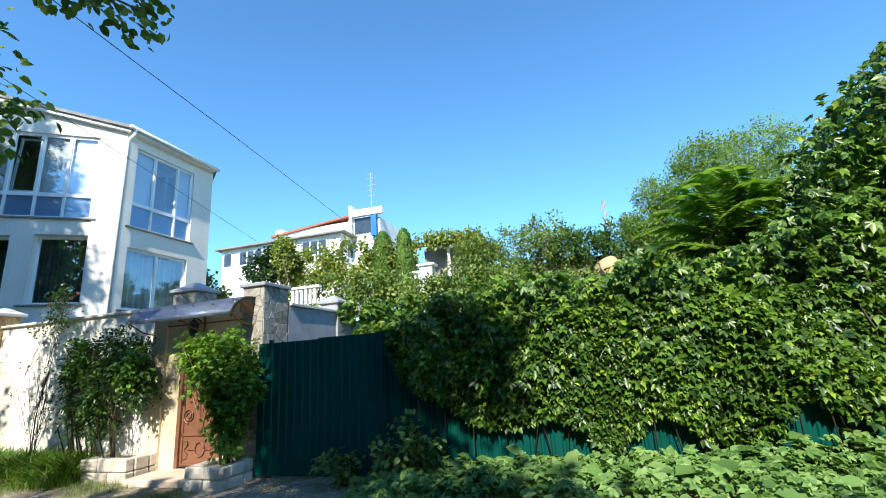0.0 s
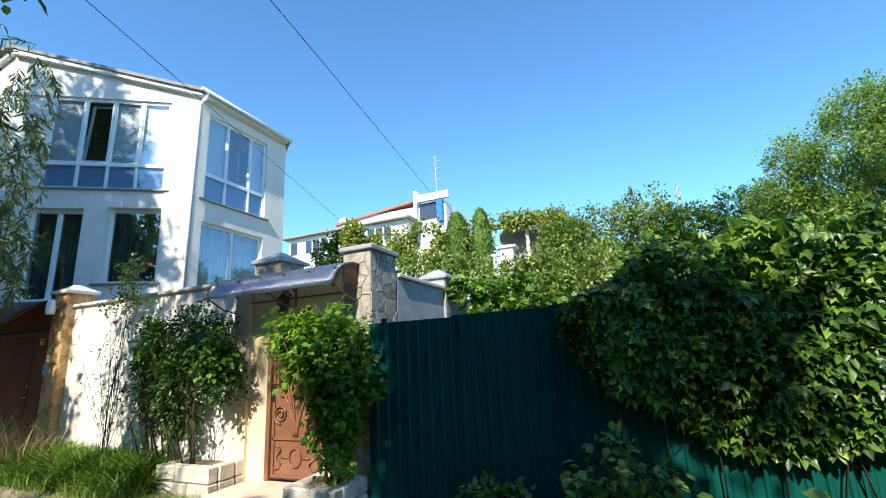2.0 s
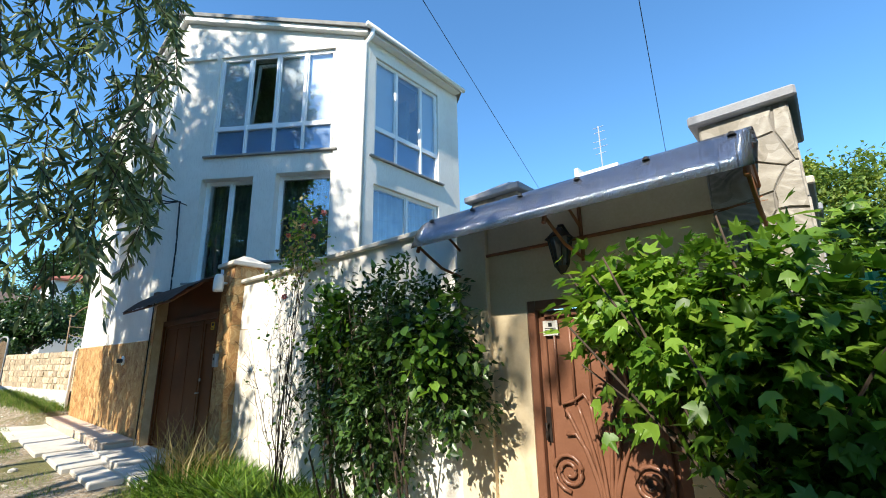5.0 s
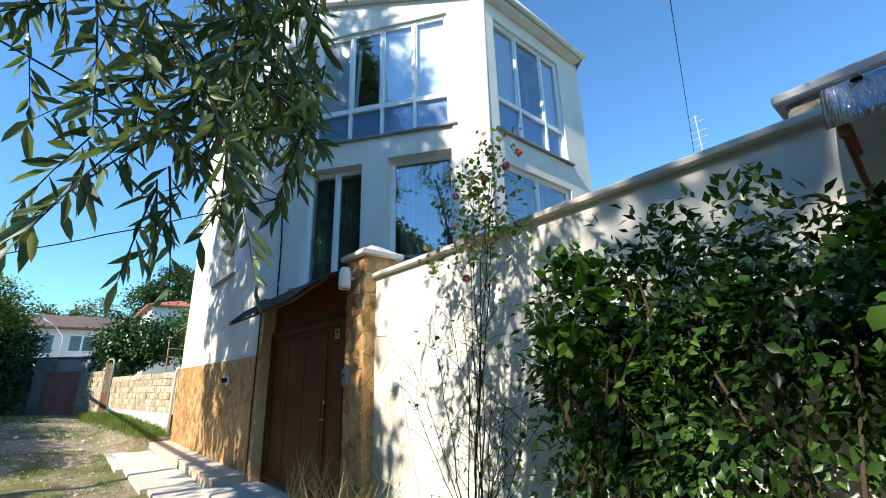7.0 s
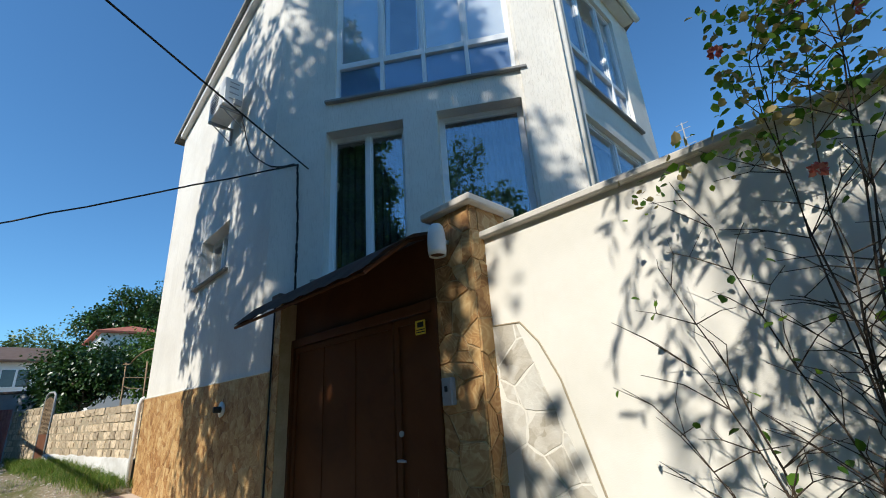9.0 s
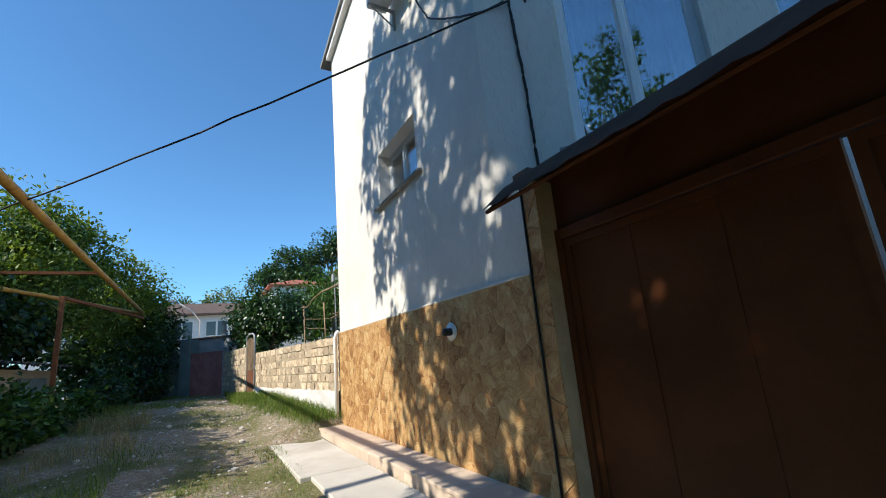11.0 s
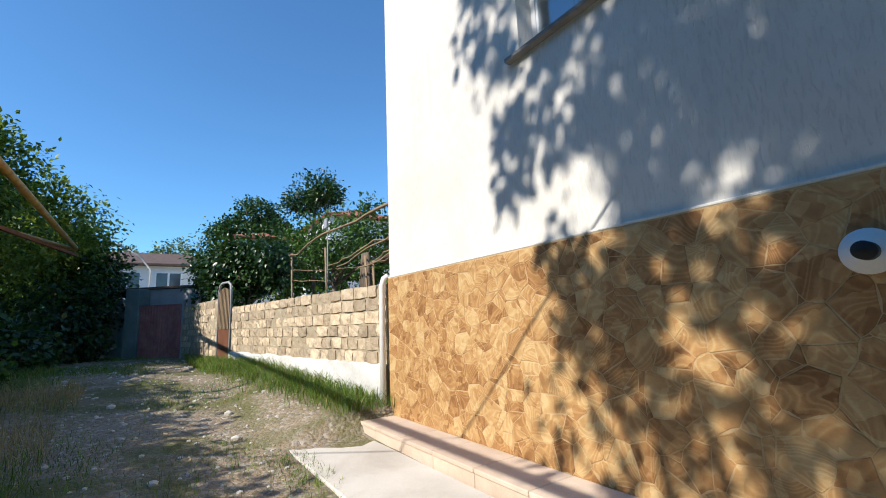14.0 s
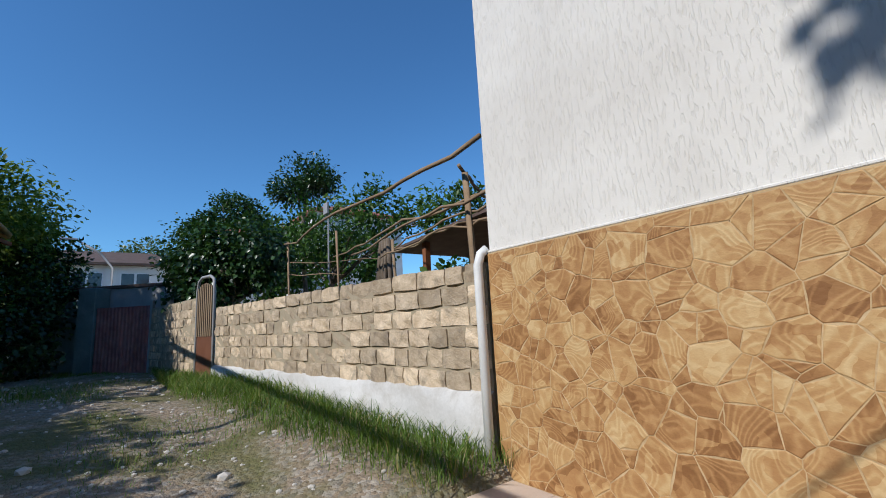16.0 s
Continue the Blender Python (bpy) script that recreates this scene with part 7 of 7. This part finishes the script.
shade_tree("tall leafy tree beside the gas pipe", -16.4, -3.4, [(-15.9, -0.9, 8.0, 1.4, 1.3, 1.4), (-16.9, -1.5, 10.2, 1.3, 1.4, 1.4), (-15.9, -2.4, 11.8, 1.5, 1.5, 1.6), (-16.3, -0.6, 6.8, 1.2, 1.0, 1.0), (-17.4, -2.6, 12.6, 1.2, 1.2, 1.2), (-17.3, -0.9, 7.1, 0.7, 0.8, 0.9), (-15.0, -1.2, 10.4, 1.2, 1.1, 1.4), (-15.3, -1.8, 12.4, 1.2, 1.1, 1.3), (-17.4, -1.0, 9.3, 0.7, 0.8, 0.8), (-16.5, -2.0, 13.8, 1.1, 1.0, 1.1), (-17.5, -2.0, 12.9, 1.0, 1.0, 1.0), (-16.0, -2.0, 15.2, 1.1, 1.0, 1.0), (-15.3, -2.0, 14.2, 1.0, 1.0, 1.0)], 7600, 200, 6, 0.16, 0.17)
shade_tree("dense leafy tree shading the gate", -12.4, -3.6, [(-11.5, -1.3, 7.3, 0.75, 0.8, 1.0), (-12.5, -1.3, 7.7, 0.9, 0.9, 1.1), (-13.4, -1.3, 8.3, 0.9, 0.9, 1.1), (-13.0, -1.5, 10.3, 1.2, 1.0, 1.2), (-11.9, -1.6, 9.4, 0.8, 0.9, 0.9), (-14.6, -1.2, 7.4, 0.8, 0.8, 1.0), (-15.3, -1.4, 8.2, 0.6, 0.7, 0.8)], 8800, 150, 15, 0.16, 0.22)
NEARB = thing("overhanging_branch", "leafy branch reaching over the lane", "branch", at=(-4.0, 1.9, 5.4))
part("bough", tubed([(-4.3, -2.8, 6.0), (-4.4, 0.2, 5.6), (-4.1, 1.6, 5.3), (-3.6, 2.6, 5.25)], 0.04, 7, 0.01), M_BARK, NEARB, smooth=True)
foliage("leaves", 1100, [(-3.8, 2.2, 5.3, 0.5, 0.6, 0.2), (-4.65, 1.6, 4.7, 0.4, 0.5, 0.45), (-4.95, 2.1, 4.25, 0.38, 0.45, 0.45)], 60, 0.11, 0.1, BROAD, L_HILL, NEARB, 0.5, 0.2)
# ---- trees around the far end of the lane ----
tree("lane_tree", "large bushy tree over the shed", -33.0, -2.5, 5.5, 0.24, [(-33, -1.4, 6.2, 2.5, 1.9, 2.0), (-35.5, 0.3, 5.0, 2.0, 1.8, 2.0), (-31, -1.8, 4.8, 2.0, 1.6, 1.8), (-37, 0.8, 3.6, 1.8, 1.5, 1.8), (-32, -2.6, 7.2, 2.0, 1.8, 1.4)], 30000, 420, 0.32, 0.19, L_HILL, LEAF, 0.3, 8)
tree("lane_tree", "dark bushy tree closing the lane", -41, -0.4, 4.5, 0.2, [(-41, -0.5, 4.6, 2.2, 1.9, 2.2), (-39, -1.6, 3.2, 2.0, 1.6, 2.0), (-43, -0.2, 3.0, 2.4, 1.4, 2.4), (-40, -2.5, 6.4, 2.2, 2.0, 1.8)], 17000, 300, 0.32, 0.22, L_BUSH, BROAD, 0.3, 9)
tree("fig_tree", "dark large-leaved tree leaning over the wicket", -31.6, 6.2, 3.4, 0.14, [(-32.0, 5.9, 3.7, 1.3, 1.1, 0.95), (-33.0, 5.5, 3.3, 1.2, 1.0, 0.9), (-31.0, 6.6, 3.8, 1.2, 1.0, 0.8), (-34.0, 5.6, 3.9, 1.2, 1.1, 0.9), (-31.4, 5.3, 2.6, 0.9, 0.6, 0.55)], 12500, 240, 0.24, 0.13, L_BUSH, BROAD, 0.6, 10)
tree("garden_tree", "round dark tree behind the red-roofed house", -62.0, 12.0, 10.5, 0.3, [(-62, 12, 12.2, 2.8, 2.6, 2.4), (-64, 9.6, 10.8, 2.4, 2.0, 2.0), (-60.8, 13.4, 10.2, 2.4, 2.4, 2.2)], 13000, 260, 0.4, 0.26, L_BUSH, BROAD, 0.3, 12)
tree("garden_tree", "flat-topped spreading tree behind the gardens", -37.2, 10.2, 7.6, 0.16, [(-37.2, 10.2, 8.4, 1.4, 1.3, 0.6), (-38, 9.6, 7.8, 1.0, 0.9, 0.5), (-36.4, 10.4, 7.8, 0.9, 0.9, 0.5)], 4200, 110, 0.22, 0.18, L_BUSH, LEAF, 0.2, 13)
tree("garden_tree", "leafy garden tree behind the pergola", -33.5, 9.6, 4.6, 0.16, [(-33.5, 9.3, 5.0, 1.8, 1.3, 1.1), (-30.8, 10.2, 5.2, 1.6, 1.2, 0.9), (-36, 8.8, 4.8, 1.8, 1.3, 1.2), (-28.5, 11.5, 4.8, 1.4, 1.2, 0.8)], 8500, 200, 0.26, 0.18, L_TREE, LEAF, 0.3, 14)
tree("garden_tree", "slender tree behind the lean-to", -26.5, 13.5, 5.6, 0.12, [(-26.5, 13.5, 5.9, 1.4, 1.2, 0.8), (-24.4, 13.5, 5.2, 1.2, 1.0, 0.7)], 2600, 80, 0.22, 0.16, L_TREE, LEAF, 0.3, 15)
tree("garden_tree", "pale distant tree beyond the far house", -78, 6, 10, 0.3, [(-78, 6, 10.5, 3.0, 3.2, 2.3), (-78, 10, 9.5, 2.6, 2.6, 2.0), (-78, 1, 9.6, 2.6, 2.6, 1.8)], 5000, 140, 0.4, 0.32, L_WILLOW, BROAD, 0.3, 16)
shrub("verge_shrub", "leafy shrub on the shady verge", -25.0, 0.5, [(-25.0, 0.5, 0.95, 1.2, 0.7, 0.9), (-23.6, 0.3, 0.8, 1.0, 0.6, 0.7), (-26.5, 0.9, 0.8, 0.9, 0.5, 0.7)], 4200, 120, 0.14, 0.13, L_TREE, BROAD, group="verge shrubs")
shrub("verge_shrub", "dark ivy-like shrub at the lane end", -30.0, 1.0, [(-30, 0.8, 1.1, 1.6, 0.7, 1.1), (-33, 0.6, 1.4, 1.8, 0.8, 1.4), (-36, 0.6, 1.5, 1.6, 0.8, 1.5)], 5200, 140, 0.2, 0.14, L_BUSH, BROAD, group="verge shrubs")
shrub("verge_shrub", "dark bush before the teal garage", -34.0, 1.3, [(-34.6, 1.9, 2.0, 0.9, 0.7, 1.4), (-33.6, 0.9, 1.9, 1.0, 0.8, 1.4), (-36.0, 1.8, 3.4, 1.2, 1.0, 1.2)], 5600, 150, 0.2, 0.13, L_BUSH, BROAD, group="verge shrubs")
shrub("garden_shrub", "low green plants behind the block wall", -27.5, 7.5, [(-27, 7.6, 1.9, 1.5, 0.6, 0.5), (-29, 7.6, 1.9, 1.2, 0.6, 0.5), (-24.8, 8.5, 2.1, 1.0, 0.6, 0.5)], 2600, 90, 0.14, 0.13, L_TREE, BROAD, group="verge shrubs")
GN = thing("vine_trunk", "old twisted grey vine trunk in the garden", "vine", at=(-27.3, 8.3, 0.3))
for k in range(4):
    part("stem", tubed([(-27.3 + 0.1 * k, 8.3, 0.2), (-27.2 + 0.12 * k, 8.25, 1.4), (-27.5 + 0.2 * k, 8.3, 2.6), (-27.1 + 0.1 * k, 8.2, 3.5)], 0.08, 7, 0.05), M_BARK, GN, smooth=True)

for x, seed in ((-20.5, 51), (-23.6, 52), (-27.0, 53), (-30.2, 54)):
    shade_tree("bushy tree over the sheds beside the lane", x, -2.6, [(x, -1.5, 3.4, 1.5, 0.8, 0.8), (x - 0.8, -2.6, 4.5, 1.5, 1.0, 0.9), (x + 0.8, -2.6, 4.3, 1.3, 1.0, 0.9)], 11500, 190, seed, 0.17, 0.3, L_BUSH)

tree("garden_tree", "leafy tree screening the red-roofed house", -46, 11, 6.2, 0.2, [(-46, 10.5, 5.0, 2.0, 2.2, 1.5), (-46, 13.6, 5.2, 2.0, 2.2, 1.5), (-45, 16.5, 6.0, 2.0, 2.0, 1.6), (-47, 8.2, 4.6, 1.6, 1.4, 1.4)], 8000, 200, 0.3, 0.24, L_TREE, BROAD, 0.3, 18)
# ---- woods and houses behind the walker, seen in the window glass ----
for i, x in enumerate((-34, -28.5, -23, -18, -13.5, -9, -4, 0.5, 5.5, 10.5)):
    y = (-9.5 if x < -10 else -7.5) - 1.5 * (i % 2)
    tree("park_tree", "tall leafy tree across the lane", x, y, 7.0, 0.25, [(x, y, 8.6, 3.0, 1.7, 1.9), (x + 1.8, y + 0.4, 6.0, 2.2, 1.4, 1.9), (x - 1.9, y - 0.3, 6.4, 2.4, 1.4, 1.9), (x + 0.2, y, 3.4, 2.6, 1.4, 1.6), (x, y, 1.6, 2.8, 1.3, 1.4)] + ([(x, y - 1, 10.8, 2.6, 1.6, 1.9)] if -3 < x < 1 else []), 9500, 210, 0.42, 0.36, L_TREE, BROAD, 0.3, 60 + i)

shade_tree("very tall leafy tree across from the bay", -13.0, -4.6, [(-12.8, -2.0, 12.0, 1.3, 1.2, 1.2), (-12.1, -2.3, 14.0, 1.3, 1.3, 1.2), (-13.7, -2.0, 14.4, 1.3, 1.3, 1.3), (-12.9, -2.4, 16.3, 1.4, 1.3, 1.2), (-13.8, -2.0, 12.2, 1.1, 1.1, 1.1), (-11.6, -2.0, 12.6, 1.0, 1.0, 1.0)], 8500, 160, 7, 0.16, 0.2)
shade_tree("tall leafy tree across from the door", -6.9, -6.2, [(-7.4, -4.1, 10.2, 1.2, 1.2, 1.2), (-6.3, -4.4, 11.8, 1.2, 1.2, 1.2), (-8.0, -4.4, 12.0, 1.2, 1.2, 1.2), (-6.0, -4.8, 13.6, 1.4, 1.3, 1.2)], 1700, 60, 4, 0.17)
x, y = -2.1, -6.9
tree("park_tree", "tall dense tree on the far side of the lane", x, y, 10.0, 0.26, [(x, y, 12.2, 1.6, 1.5, 1.6), (x + 0.9, y, 10.6, 1.2, 1.4, 1.4), (x - 0.3, y, 10.6, 1.0, 1.3, 1.3)], 1700, 60, 0.26, 0.26, L_TREE, BROAD, 0.3, 71)
# bare earth bank showing between the hillside shrubs
BANK = thing("earth_bank", "bare tan earth bank on the overgrown slope", "bank", at=(1.9, 19.2, 4.6))
M_EARTH = surface("tan_earth", (0.34, 0.22, 0.11), (0.52, 0.38, 0.22), 2, 14, 0.95, 1.0, 0.05)
bm = bmesh.new()
bmesh.ops.create_icosphere(bm, subdivisions=4, radius=1.0, matrix=Matrix.Translation((1.9, 19.4, 4.75)) @ Matrix.Diagonal((0.75, 0.5, 0.62, 1)))
for v in bm.verts:
    v.co += Vector((0.35, 0.2, 0.3)) * noise.noise(v.co * 1.9)
part("face", bm, M_EARTH, BANK, smooth=True)
